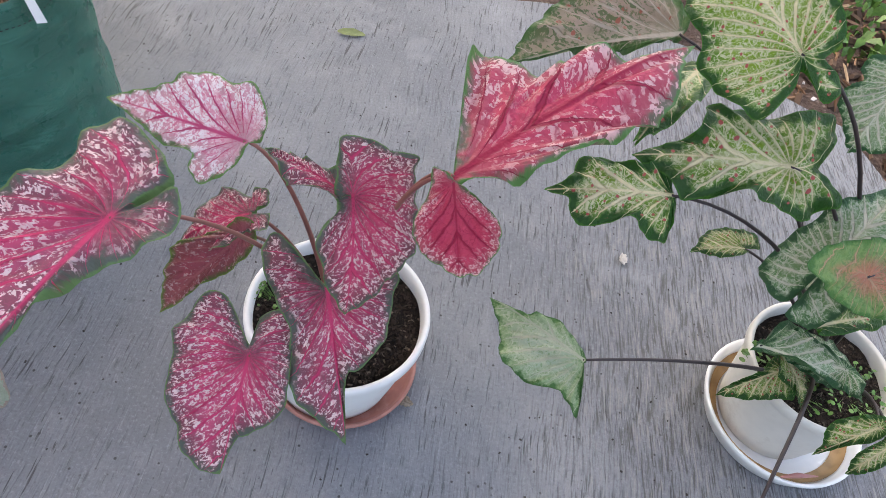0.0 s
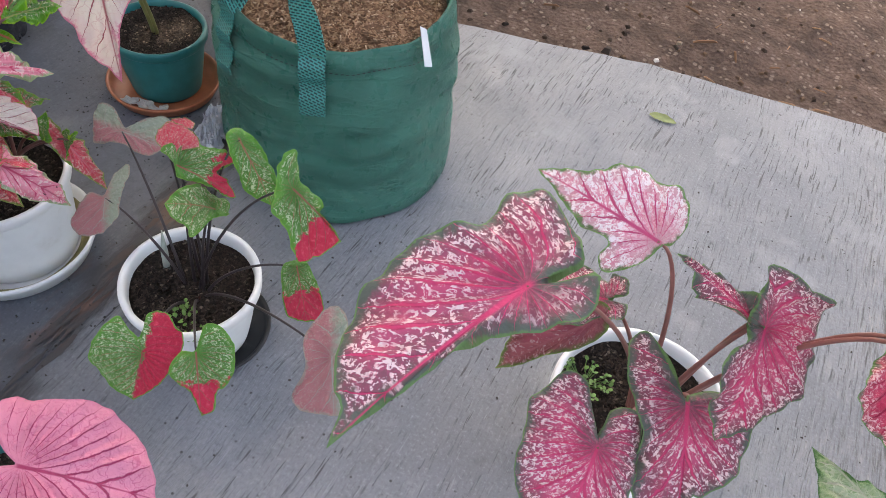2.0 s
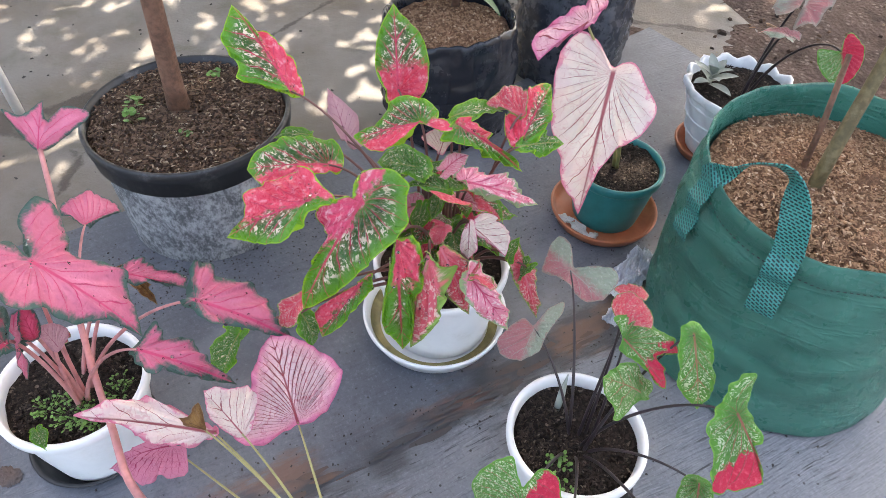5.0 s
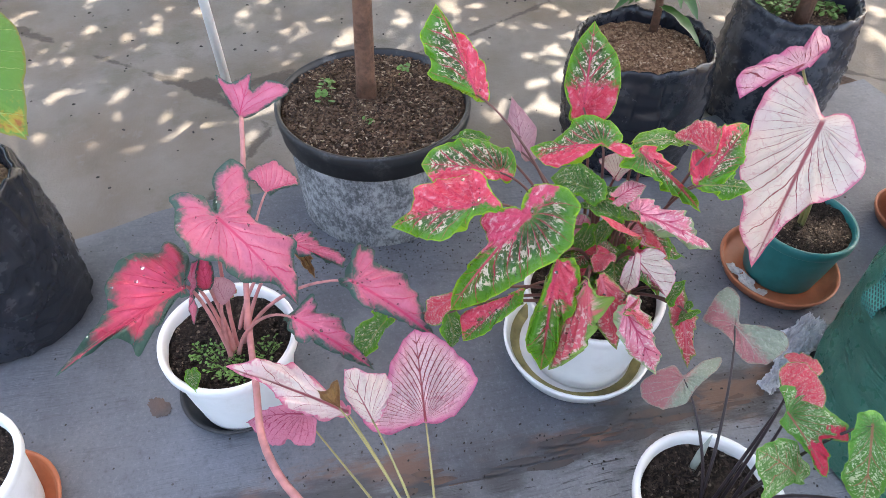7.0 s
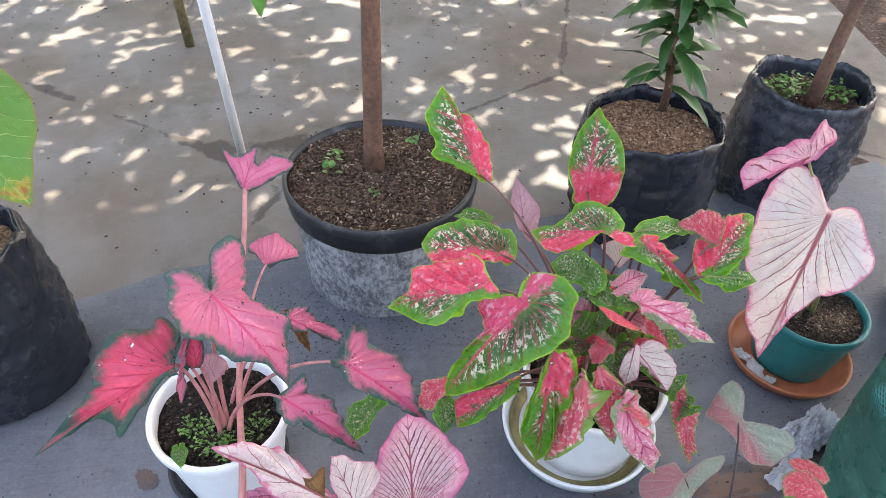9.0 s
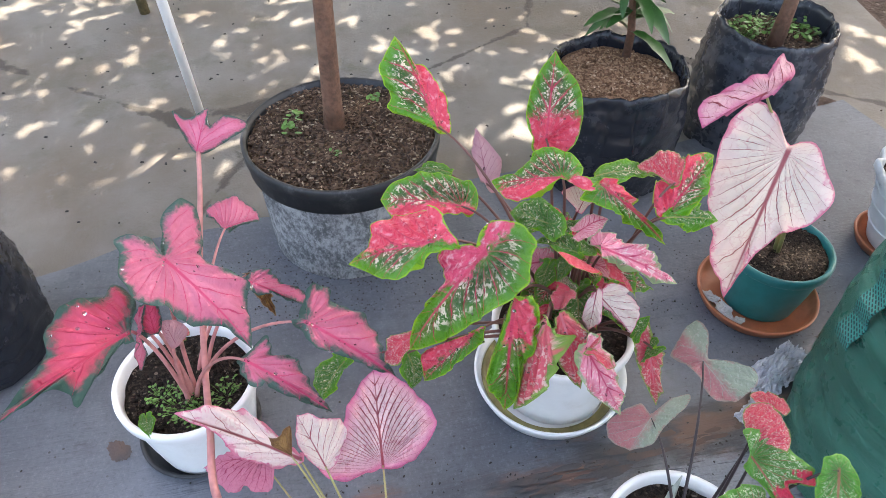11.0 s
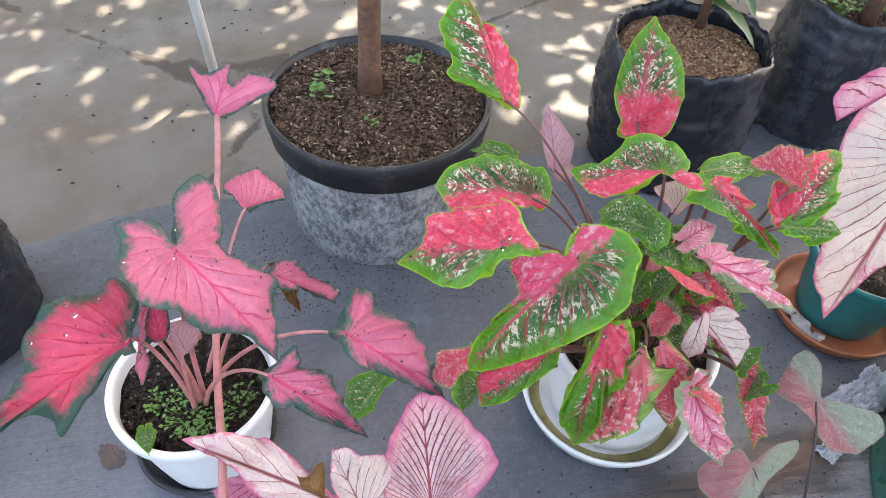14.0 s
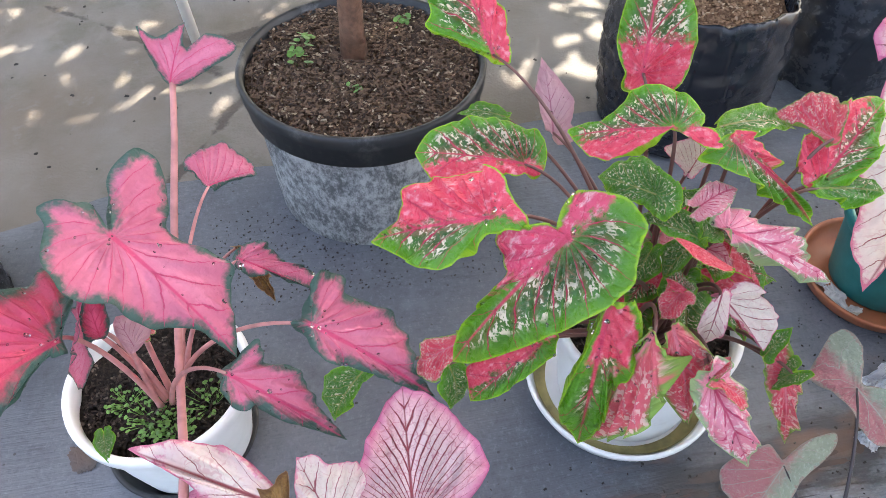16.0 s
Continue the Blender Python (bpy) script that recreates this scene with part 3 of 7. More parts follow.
def floor_material():
    m, nt, b = material("old_brown_cement")
    co = world_coords(nt)
    big, midn, fine = noise_tex(nt, co, 1.3, 5, 0.6), noise_tex(nt, co, 6, 6, 0.65), noise_tex(nt, co, 120, 4, 0.7)
    c = mix(nt, step(nt, big, 0.36, 0.62), (0.165, 0.132, 0.100), (0.225, 0.208, 0.186))
    c = mix(nt, mth(nt, "MULTIPLY", step(nt, midn, 0.48, 0.7), 0.6), c, (0.118, 0.105, 0.074))
    c = mix(nt, mth(nt, "MULTIPLY", step(nt, noise_tex(nt, co, 23, 5, 0.7), 0.55, 0.75), 0.4), c, (0.235, 0.228, 0.215))
    v = cells(nt, mapped(nt, co, (1, 1, 1)), 0.45, "DISTANCE_TO_EDGE")
    crack = step(nt, mth(nt, "ADD", v.outputs["Distance"], mth(nt, "MULTIPLY", mth(nt, "SUBTRACT", midn, 0.5), 0.05)), 0.006, 0.001)
    c = mix(nt, mth(nt, "MULTIPLY", crack, 0.75), c, (0.05, 0.04, 0.03))
    put(nt, b.inputs["Base Color"], c)
    b.inputs["Roughness"].default_value = 0.8
    bump(nt, b, mth(nt, "ADD", fine, mth(nt, "MULTIPLY", midn, 2.0)), 0.003)
    return m


FLOOR = floor_material()
EARTH = soil_material("bare_earth", (0.090, 0.060, 0.047), (0.158, 0.110, 0.088), (0.20, 0.155, 0.125), 60)


def woven_material(name, col, lite, sheen):
    m, nt, b = material(name)
    co = coords(nt, "UV")
    w1, w2 = nt.nodes.new("ShaderNodeTexWave"), nt.nodes.new("ShaderNodeTexWave")
    for w, d in ((w1, "X"), (w2, "Y")):
        w.bands_direction = d
        w.inputs["Scale"].default_value = 160
        put(nt, w.inputs["Vector"], co)
    ob = coords(nt)
    n1, n2 = noise_tex(nt, mapped(nt, ob, (1, 1, 2.2)), 6, 4, 0.5, 0.5), noise_tex(nt, ob, 40, 4)
    c = mix(nt, step(nt, n1, 0.3, 0.7), col, lite)
    put(nt, b.inputs["Base Color"], c)
    put(nt, b.inputs["Roughness"], mth(nt, "ADD", mth(nt, "MULTIPLY", n2, 0.3), sheen))
    # lying folds with sharp crests
    r1 = noise_tex(nt, mapped(nt, ob, (1, 1, 4.5)), 4.0, 3, 0.5, 0.9)
    crest = step(nt, mth(nt, "ABSOLUTE", mth(nt, "SUBTRACT", r1, 0.5)), 0.045, 0.0)
    h = mth(nt, "ADD", mth(nt, "MULTIPLY", mth(nt, "MULTIPLY", w1.outputs[1], w2.outputs[1]), 0.08), mth(nt, "ADD", mth(nt, "MULTIPLY", n1, 1.2), mth(nt, "MULTIPLY", crest, 0.16)))
    bump(nt, b, h, 0.0075)
    return m


BAG = woven_material("green_woven_bag", (0.030, 0.150, 0.108), (0.058, 0.235, 0.172), 0.15)


def polythene(name, film, pale_film):
    m, nt, b = material(name)
    co = coords(nt)
    n1, n2 = noise_tex(nt, mapped(nt, co, (1, 1, 0.45)), 7, 3, 0.5, 0.8), noise_tex(nt, co, 30, 6, 0.7)
    # paler bluish patches: dust, and the film's sheen put into the colour
    dust_sheen = step(nt, mth(nt, "ADD", mth(nt, "MULTIPLY", n1, 0.5), mth(nt, "MULTIPLY", n2, 0.5)), 0.46, 0.80)
    put(nt, b.inputs["Base Color"], mix(nt, dust_sheen, film, pale_film))
    put(nt, b.inputs["Roughness"], mth(nt, "ADD", mth(nt, "MULTIPLY", dust_sheen, 0.3), 0.22))
    crest = step(nt, mth(nt, "ABSOLUTE", mth(nt, "SUBTRACT", n1, 0.5)), 0.06, 0.0)
    bump(nt, b, mth(nt, "ADD", mth(nt, "ADD", n1, mth(nt, "MULTIPLY", crest, 0.25)), mth(nt, "MULTIPLY", n2, 0.08)), 0.007)
    return m


POLYBAG = polythene("black_polythene", (0.016, 0.018, 0.024), (0.045, 0.050, 0.064))
DUSTY_BAG = polythene("dusty_black_polythene", (0.030, 0.033, 0.041), (0.125, 0.133, 0.155))


def strap_material():
    m, nt, b = material("teal_webbing")
    co = coords(nt, "UV")
    wv = nt.nodes.new("ShaderNodeTexBrick")
    put(nt, wv.inputs["Vector"], mapped(nt, co, (1, 1, 1), (0, 0, radians(24))))
    for key, v in (("Scale", 5.0), ("Mortar Size", 0.17), ("Mortar Smooth", 0.5), ("Brick Width", 0.95), ("Row Height", 0.52)):
        wv.inputs[key].default_value = v
    n = noise_tex(nt, coords(nt), 60, 3)
    thread = mth(nt, "ADD", wv.outputs["Fac"], mth(nt, "MULTIPLY", mth(nt, "SUBTRACT", n, 0.5), 0.7), clamp=True)
    c = mix(nt, thread, (0.004, 0.032, 0.030), (0.045, 0.300, 0.255))
    put(nt, b.inputs["Base Color"], c)
    b.inputs["Roughness"].default_value = 0.3
    bump(nt, b, thread, 0.0016)
    return m


STRAP = strap_material()


def weathered_pot():
    """Black plastic nursery pot, lower part caked with grey lime."""
    m, nt, b = material("limed_black_plastic")
    co = coords(nt)
    n1, n2 = noise_tex(nt, co, 16, 6, 0.7), noise_tex(nt, mapped(nt, co, (1, 1, 0.6)), 105, 6, 0.8)
    f = mth(nt, "ADD", mth(nt, "MULTIPLY", n1, 0.42), mth(nt, "MULTIPLY", n2, 0.58))
    c = mix(nt, step(nt, f, 0.41, 0.60), (0.105, 0.11, 0.115), (0.44, 0.45, 0.455))
    put(nt, b.inputs["Base Color"], c)
    b.inputs["Roughness"].default_value = 0.75
    bump(nt, b, f, 0.002)
    return m


LIMED = weathered_pot()


def wrap_material():
    m, nt, b = material("clear_plastic_wrap")
    n = noise_tex(nt, coords(nt), 60, 5, 0.7)
    put(nt, b.inputs["Base Color"], mix(nt, step(nt, n, 0.35, 0.6), (0.84, 0.88, 0.96), (0.97, 0.98, 1.0)))
    b.inputs["Roughness"].default_value = 0.12
    b.inputs["Transmission Weight"].default_value = 0.2
    b.inputs["IOR"].default_value = 1.2
    bump(nt, b, n, 0.012)
    return m


WRAP = wrap_material()
DROP, nt, b = material("water_drop")
b.inputs["Roughness"].default_value, b.inputs["IOR"].default_value, b.inputs["Transmission Weight"].default_value = 0.02, 1.33, 1.0

# ---- mesh helpers ----


def mesh_of(name, verts, faces, mat, smooth=True, uvs=None):
    me = bpy.data.meshes.new(name)
    me.from_pydata([tuple(v) for v in verts], [], [tuple(f) for f in faces])
    if uvs:
        for key, per_vert in uvs.items():
            lay = me.uv_layers.new(name=key)
            idx = np.empty(len(me.loops), np.int32)
            me.loops.foreach_get("vertex_index", idx)
            lay.data.foreach_set("uv", np.asarray(per_vert, np.float32)[idx].ravel())
    me.polygons.foreach_set("use_smooth", [smooth] * len(me.polygons))
    me.materials.append(mat)
    me.update()
    return me


def thing(name, x, y, z, label, category, group="", kind=""):
    ob = new(name)
    ob.empty_display_size = 0.05
    ob.location = (x, y, z)
    return tagged(ob, label, category, group, kind)


def part(name, me, parent, label="", at=None):
    """One mesh, given in the world's coordinates unless at is set, under its thing."""
    ob = new(name, me)
    ob.parent = parent
    if at is None:
        base = Vector(parent.location)
        if parent.parent:
            base = base + parent.parent.location
        ob.location = -base
    else:
        ob.location = at
    return tagged(ob, label)


def lathe(name, profile, mat, n=56, wobble=0.0, seed=0, centre=(0, 0, 0), ripple=None):
    """A turned shape from (radius, height) pairs; a wobble makes it uneven, a ripple (count, depth, from which height) scallops it."""
    rng = np.random.RandomState(seed)
    ph, am = rng.rand(6) * 6.28, rng.rand(6)
    verts, faces, uv = [], [], []
    for j, (r, z) in enumerate(profile):
        for i in range(n):
            a = 2 * math.pi * i / n
            k = 1 + wobble * sum(am[q] * math.sin((q + 2) * a + ph[q] + z * 14 * (q - 2)) for q in range(6)) / 2
            dz = 0.0
            if ripple and z >= ripple[2]:
                k += ripple[1] * math.cos(ripple[0] * a) / max(r, 0.02)
                dz = ripple[1] * 0.8 * math.cos(ripple[0] * a)
            verts.append((centre[0] + r * k * math.cos(a), centre[1] + r * k * math.sin(a), centre[2] + z + dz))
            uv.append((i / n * 4, j / len(profile) * 2))
    for j in range(len(profile) - 1):
        for i in range(n):
            a, b = j * n + i, j * n + (i + 1) % n
            faces.append((a, b, b + n, a + n))
    return mesh_of(name, verts, faces, mat, True, {"UVMap": uv})


def tube(name, pts, radii, mat, n=9):
    """A round stalk through points, with a radius at each."""
    pts = [Vector(p) for p in pts]
    verts, faces = [], []
    side = None
    for j, p in enumerate(pts):
        d = (pts[min(j + 1, len(pts) - 1)] - pts[max(j - 1, 0)]).normalized()
        if side is None:
            side = d.orthogonal().normalized()
        side = (side - d * side.dot(d)).normalized()
        up = d.cross(side)
        for i in range(n):
            a = 2 * math.pi * i / n
            verts.append(p + (side * math.cos(a) + up * math.sin(a)) * radii[j])
    for j in range(len(pts) - 1):
        for i in range(n):
            a, b = j * n + i, j * n + (i + 1) % n
            faces.append((a, b, b + n, a + n))
    faces.append(tuple(range(n))[::-1])
    faces.append(tuple(len(verts) - n + i for i in range(n)))
    return mesh_of(name, verts, faces, mat)


def bezier(a, b, c, d, n=14):
    a, b, c, d = map(Vector, (a, b, c, d))
    out = []
    for i in range(n + 1):
        t = i / n
        out.append(a * (1 - t) ** 3 + b * 3 * t * (1 - t) ** 2 + c * 3 * t * t * (1 - t) + d * t ** 3)
    return out


def curve_through(pts, n):
    """Smooth curve (centripetal-like Catmull-Rom) through 2D points."""
    p = np.array([2 * np.array(pts[0]) - np.array(pts[1]), *pts, 2 * np.array(pts[-1]) - np.array(pts[-2])], float)
    out = []
    m = len(pts) - 1
    for k in range(n):
        u = k / (n - 1) * m
        i = min(int(u), m - 1)
        t = u - i
        a, b, c, d = p[i], p[i + 1], p[i + 2], p[i + 3]
        out.append(0.5 * (2 * b + (c - a) * t + (2 * a - 5 * b + 4 * c - d) * t * t + (3 * b - a - 3 * c + d) * t ** 3))
    return np.array(out)


# ---- leaves ----
LEAF_NO = [0]


def heart_mesh(length, right, left, droop, fold, wave, mat, seed, blunt=0.0, rings=14, side=38, laterals=8.0, fan=2.2, ruffle=0.008, bow=0.0):
    """A caladium blade: stalk end at the origin, tip at +y, upper face +z. Each half: greatest width, where, lobe's reach aside, lobe's reach back."""
    halves = []
    for s, (k, yk, lx, ly) in ((1, right), (-1, left)):
        if lx > 0.13:
            ly = max(ly, 0.10)
        up, back, reach = 1 - yk, max(ly, 0), math.hypot(lx, ly)
        tail = [(k * 0.89, yk + 0.23 * up), (k * 0.61 + blunt * 0.20 * k, yk + 0.50 * up), (k * 0.28 + blunt * 0.38 * k, yk + 0.76 * up), (k * 0.07 + blunt * 0.38 * k, yk + 0.93 * up), (0.0, 1.0)]
        if ly > 0.08:
            # a rounded lobe behind the stalk's end
            q = min(0.20 + 0.4 * max(0.0, reach - 0.5), 0.42 * reach)
            dx, dy = lx / reach, -ly / reach
            nx, ny = dy, -dx
            cx, cy = lx - dx * q, -ly - dy * q
            inner = (max(0.02, 0.45 * cx + 0.45 * q * (0.26 * dx + 0.97 * nx)), cy + q * (0.26 * dy + 0.97 * ny))
            outer = (cx + q * (0.26 * dx - 0.97 * nx), cy + q * (0.26 * dy - 0.97 * ny))
            ctl = [(0.0, -0.035), (max(0.012, inner[0] * 0.35), inner[1] * 0.45 - 0.02), inner, (cx + q * (0.8 * dx + 0.6 * nx), cy + q * (0.8 * dy + 0.6 * ny)), (cx + q * (0.85 * dx - 0.5 * nx), cy + q * (0.85 * dy - 0.5 * ny)), outer,
                   ((outer[0] + k) * 0.52, (outer[1] + yk) * 0.5), (k, yk)] + tail
        else:
            big = max(k, lx)
            mid, corner = ((lx + k) * 0.5, (yk - ly) * 0.5), (big, -ly if k >= lx else yk)
            ctl = [(0.0, -0.03 - 0.10 * back), (0.13 * lx, -back * 0.45 - 0.03), (0.36 * lx, -back * 0.86 - 0.02), (0.70 * lx, -ly * 1.04 - 0.01), (1.02 * lx, -ly * 0.84), (mid[0] * 0.55 + corner[0] * 0.45, mid[1] * 0.55 + corner[1] * 0.45), (k, yk)] + tail
        c = curve_through(ctl, side)
        c[:, 0] *= s
        halves.append(c)
    ring = np.concatenate([halves[0], halves[1][::-1][1:-1]])      # sinus, right side, tip, left side
    return blade_surface(ring, length, right[0] + left[0], droop, fold, wave, mat, seed, rings, laterals, fan, ruffle, bow)


# bearings from the tip, in degrees, at which a blade's reach is given
BEARINGS = (0, 5, 12, 22, 34, 48, 64, 82, 100, 118, 134, 148, 160, 171, 180)


def reach_outline(right, left, back, n=112):
    """The outline of a blade by its reach from the stalk's end at the bearings on either side, even steps along the margin."""
    def half(reach, s):
        pts = [(s * q * math.sin(radians(a)), q * math.cos(radians(a))) for a, q in zip(BEARINGS, (1.0, *reach, back))]
        return curve_through(pts, 240)
    line = np.concatenate([half(right, 1)[::-1], half(left, -1)[1:]])
    run = np.concatenate([[0], np.cumsum(np.linalg.norm(np.diff(line, axis=0), axis=1))])
    tip_at = run[239]
    m = int(n * tip_at / run[-1])
    at = np.concatenate([np.linspace(0, tip_at, m), np.linspace(tip_at, run[-1], n - m + 1)[1:]])[:-1]
    return np.stack([np.interp(at, run, line[:, 0]), np.interp(at, run, line[:, 1])], 1)


def blade_surface(ring, L, w, droop, fold, wave, mat, seed, rings=14, laterals=8.0, fan=2.2, ruffle=0.008, bow=0.0, roll=0.0):
    """Fills an outline with rings about the stalk's end and gives it fold, droop, vein relief and a waved margin."""
    rng = np.random.RandomState(seed)
    m = len(ring)
    ph = rng.rand(6) * 6.28
    ang = np.linspace(0, 2 * np.pi, m, endpoint=False)
    jag = 1 + ruffle * (np.sin(ang * 11 + ph[0]) + 0.9 * np.sin(ang * 19 + ph[1]) + 0.55 * np.sin(ang * 31 + ph[2]))
    ring = ring * jag[:, None]
    rho = np.linspace(0, 1, rings + 1)[1:] ** 0.9
    P = np.concatenate([[[0, 0]]] + [ring * r for r in rho])
    R = np.concatenate([[0]] + [np.full(m, r) for r in rho])
    A = np.concatenate([[0]] + [ang for _ in rho])
    # way to the margin
    a, ab = ring, np.roll(ring, -1, 0) - ring
    rel = P[:, None, :] - a[None]
    t = np.clip((rel * ab).sum(2) / ((ab * ab).sum(1) + 1e-12), 0, 1)
    d = np.linalg.norm(rel - t[..., None] * ab, axis=2).min(1)
    x, y = P[:, 0], P[:, 1]
    # side veins: a fan round the stalk's end, then one after another along the midrib
    phase = laterals * 0.62 * (y - 0.62 * np.abs(x)) - fan * np.arctan2(np.abs(x), y)
    # relief
    z = 4 * droop * y * (1 - np.clip(y, -9, 1)) * np.where(y > 0, 1, 0.7)
    z = z + fold * np.abs(x) - 0.25 * fold * x * x / max(w, 0.2)
    z = z - 0.35 * (x / max(w, 0.2)) ** 2 * w * 0.5
    amp = wave * R ** 3 * (1 - np.exp(-((y - 1) / 0.22) ** 2))
    z = z + amp * (1.1 * np.sin(A * 3 + ph[1]) + np.sin(A * 5 + ph[2]) + 0.7 * np.sin(A * 9 + ph[3]) + 0.55 * np.sin(A * 15 + ph[4]) + 0.35 * np.sin(A * 24 + ph[5]))
    z = z - roll * R ** 8
    z = z + 0.020 * np.cos(2 * np.pi * phase) * np.clip(d * 6, 0, 1) * np.clip(np.abs(x) * 8, 0, 1)
    bent = x + bow * 4 * np.clip(y, 0, 1) * (1 - np.clip(y, 0, 1))
    V = np.stack([bent, y, z], 1) * L
    faces = [(1 + i, 1 + (i + 1) % m, 0) for i in range(m)]
    for j in range(rings - 1):
        o = 1 + j * m
        for i in range(m):
            a, b = o + i, o + (i + 1) % m
            faces.append((a + m, b + m, b, a))
    return mesh_of("leaf", V, faces, mat, True, {"plan": np.stack([x, y], 1), "vein": np.stack([phase, d], 1)})


def drop_mesh(me, count, seed):
    """Flat round beads of water on a blade's upper face."""
    rng = random.Random(seed)
    vs, fs = [], []
    for _ in range(count):
        p = rng.choice(me.polygons)
        c, n = p.center.copy(), p.normal.copy()
        if n.z < 0:
            n = -n
        r = 0.0011 + 0.0022 * rng.random() ** 3
        m = Matrix.Translation(c + n * 0.0002) @ n.to_track_quat("Z", "Y").to_matrix().to_4x4()
        o = len(vs)
        for q, h in ((1.0, 0.0), (0.85, 0.42), (0.45, 0.68)):
            vs += [m @ Vector((math.cos(k * 0.785) * r * q, math.sin(k * 0.785) * r * q, r * h)) for k in range(8)]
        vs.append(m @ Vector((0, 0, r * 0.75)))
        for j in (0, 8):
            fs += [(o + j + k, o + j + (k + 1) % 8, o + j + 8 + (k + 1) % 8, o + j + 8 + k) for k in range(8)]
        fs += [(o + 16 + k, o + 16 + (k + 1) % 8, o + 24) for k in range(8)]
        fs.append(tuple(o + 7 - k for k in range(8)))
    return mesh_of("water_drop", vs, fs, DROP)


class Plant:
    def __init__(self, name, x, y, z, label, blade, stalk, group="", thick=0.0035, spread=0.02, category="caladium", ruffle=0.008, drops=0):
        self.ob = thing(name, x, y, z, label, category, group)
        self.at = Vector((x, y, z))
        self.blade, self.stalk, self.thick, self.spread, self.ruffle, self.drops = blade, stalk, thick, spread, ruffle, drops
        self.rng = random.Random(int(abs(x * 1000) + abs(y * 777)))


def leaf_axes(j, tip):
    yy = tip - j
    L = yy.length
    yy.normalize()
    xx = yy.cross(Vector((0, 0, 1))).normalized()
    return xx, yy, xx.cross(yy), L


def leaf(plant, j, tip, right, left, bank=0, droop=0.1, fold=0.1, wave=0.03, blade=None, stalk=True, laterals=8.0, fan=2.2, bow=0.0, sag=0.25, blunt=0.0, label=""):
    """A heart-shaped leaf from the stalk's end j to its tip, and its stalk out of the plant's foot."""
    LEAF_NO[0] += 1
    j, tip = Vector(j), Vector(tip)
    me = heart_mesh((tip - j).length, right, left, droop, fold, wave, blade or plant.blade, LEAF_NO[0], blunt, laterals=laterals, fan=fan, ruffle=plant.ruffle, bow=bow)
    return set_leaf(plant, me, j, tip, bank, stalk, sag, label)


def blade(plant, j, tip, bank, right, left, back, mat, droop=0.05, fold=0.05, wave=0.033, stalk=True, laterals=6.0, fan=2.2, sag=0.25, roll=0.02, label=""):
    """A leaf whose two halves are given by their reach at the BEARINGS."""
    LEAF_NO[0] += 1
    j, tip = Vector(j), Vector(tip)
    me = blade_surface(reach_outline(right, left, back), (tip - j).length, max(right) + max(left), droop, fold, wave, mat, LEAF_NO[0], 16, laterals, fan, plant.ruffle * 0.5, 0.0, roll)
    return set_leaf(plant, me, j, tip, bank, stalk, sag, label)


def set_leaf(plant, me, j, tip, bank, stalk, sag, label):
    """Puts a blade in its place, with its rain drops and its stalk."""
    xx, yy, zz, L = leaf_axes(j, tip)
    m = Matrix((xx, yy, zz)).transposed().to_4x4() @ pose(0, 0, 0, 0, -bank, 0)
    ob = new("leaf", me)
    ob.parent = plant.ob
    ob.matrix_local = Matrix.Translation(j - plant.at) @ m
    tagged(ob, label)
    if plant.drops and L > 0.09:
        beads = new("water_drop", drop_mesh(me, int(plant.drops * L * L / 0.05), LEAF_NO[0]))
        beads.parent = ob
        tagged(beads, "beads of rain water", kind="stuff")
    if stalk:
        r = plant.rng
        a = math.atan2(j.y - plant.at.y, j.x - plant.at.x) + r.uniform(-0.5, 0.5)
        k = plant.spread * r.uniform(0.3, 1.0)
        foot = plant.at + Vector((math.cos(a) * k, math.sin(a) * k, -0.012))
        up = j.z - foot.z
        flat = Vector((j.x - foot.x, j.y - foot.y, 0))
        b = foot + flat * 0.18 + Vector((0, 0, up * 0.55))
        c = foot + flat * (0.72 - sag * 0.2) + Vector((0, 0, up * (0.92 + sag * 0.3)))
        pts = bezier(foot, b, c, j - zz * 0.001, 16)
        rad = [plant.thick * (1.25 - 0.7 * i / 16) for i in range(17)]
        part("petiole", tube("petiole", pts, rad, plant.stalk), plant.ob)
    return ob


# ---- the ground ----


def sheet(name, outline, top, thick, mat, label, category, jitter=0.0, seed=3, cut=0.06):
    """A flat slab with an uneven outline."""
    rng = random.Random(seed)
    pts = []
    for i, (x, y) in enumerate(outline):
        x2, y2 = outline[(i + 1) % len(outline)]
        n = max(1, int(math.hypot(x2 - x, y2 - y) / cut)) if jitter else 1
        for q in range(n):
            t = q / n
            px, py = x + (x2 - x) * t, y + (y2 - y) * t
            j = jitter * (noise.noise((px * 5, py * 5, seed)) + 0.6 * noise.noise((px * 17, py * 17, seed)))
            nx, ny = (y2 - y), -(x2 - x)
            ln = math.hypot(nx, ny) + 1e-9
            pts.append((px + nx / ln * j, py + ny / ln * j))
    bm = bmesh.new()
    f = bm.faces.new([bm.verts.new((x, y, top)) for x, y in pts])
    if f.normal.z < 0:
        f.normal_flip()
    r = bmesh.ops.extrude_face_region(bm, geom=[f])
    for v in [g for g in r["geom"] if isinstance(g, bmesh.types.BMVert)]:
        v.co.z = top - thick
    bmesh.ops.recalc_face_normals(bm, faces=bm.faces[:])
    me = bpy.data.meshes.new(name)
    bm.to_mesh(me)
    bm.free()
    me.materials.append(mat)
    return tagged(new(name, me), label, category, kind="structure")


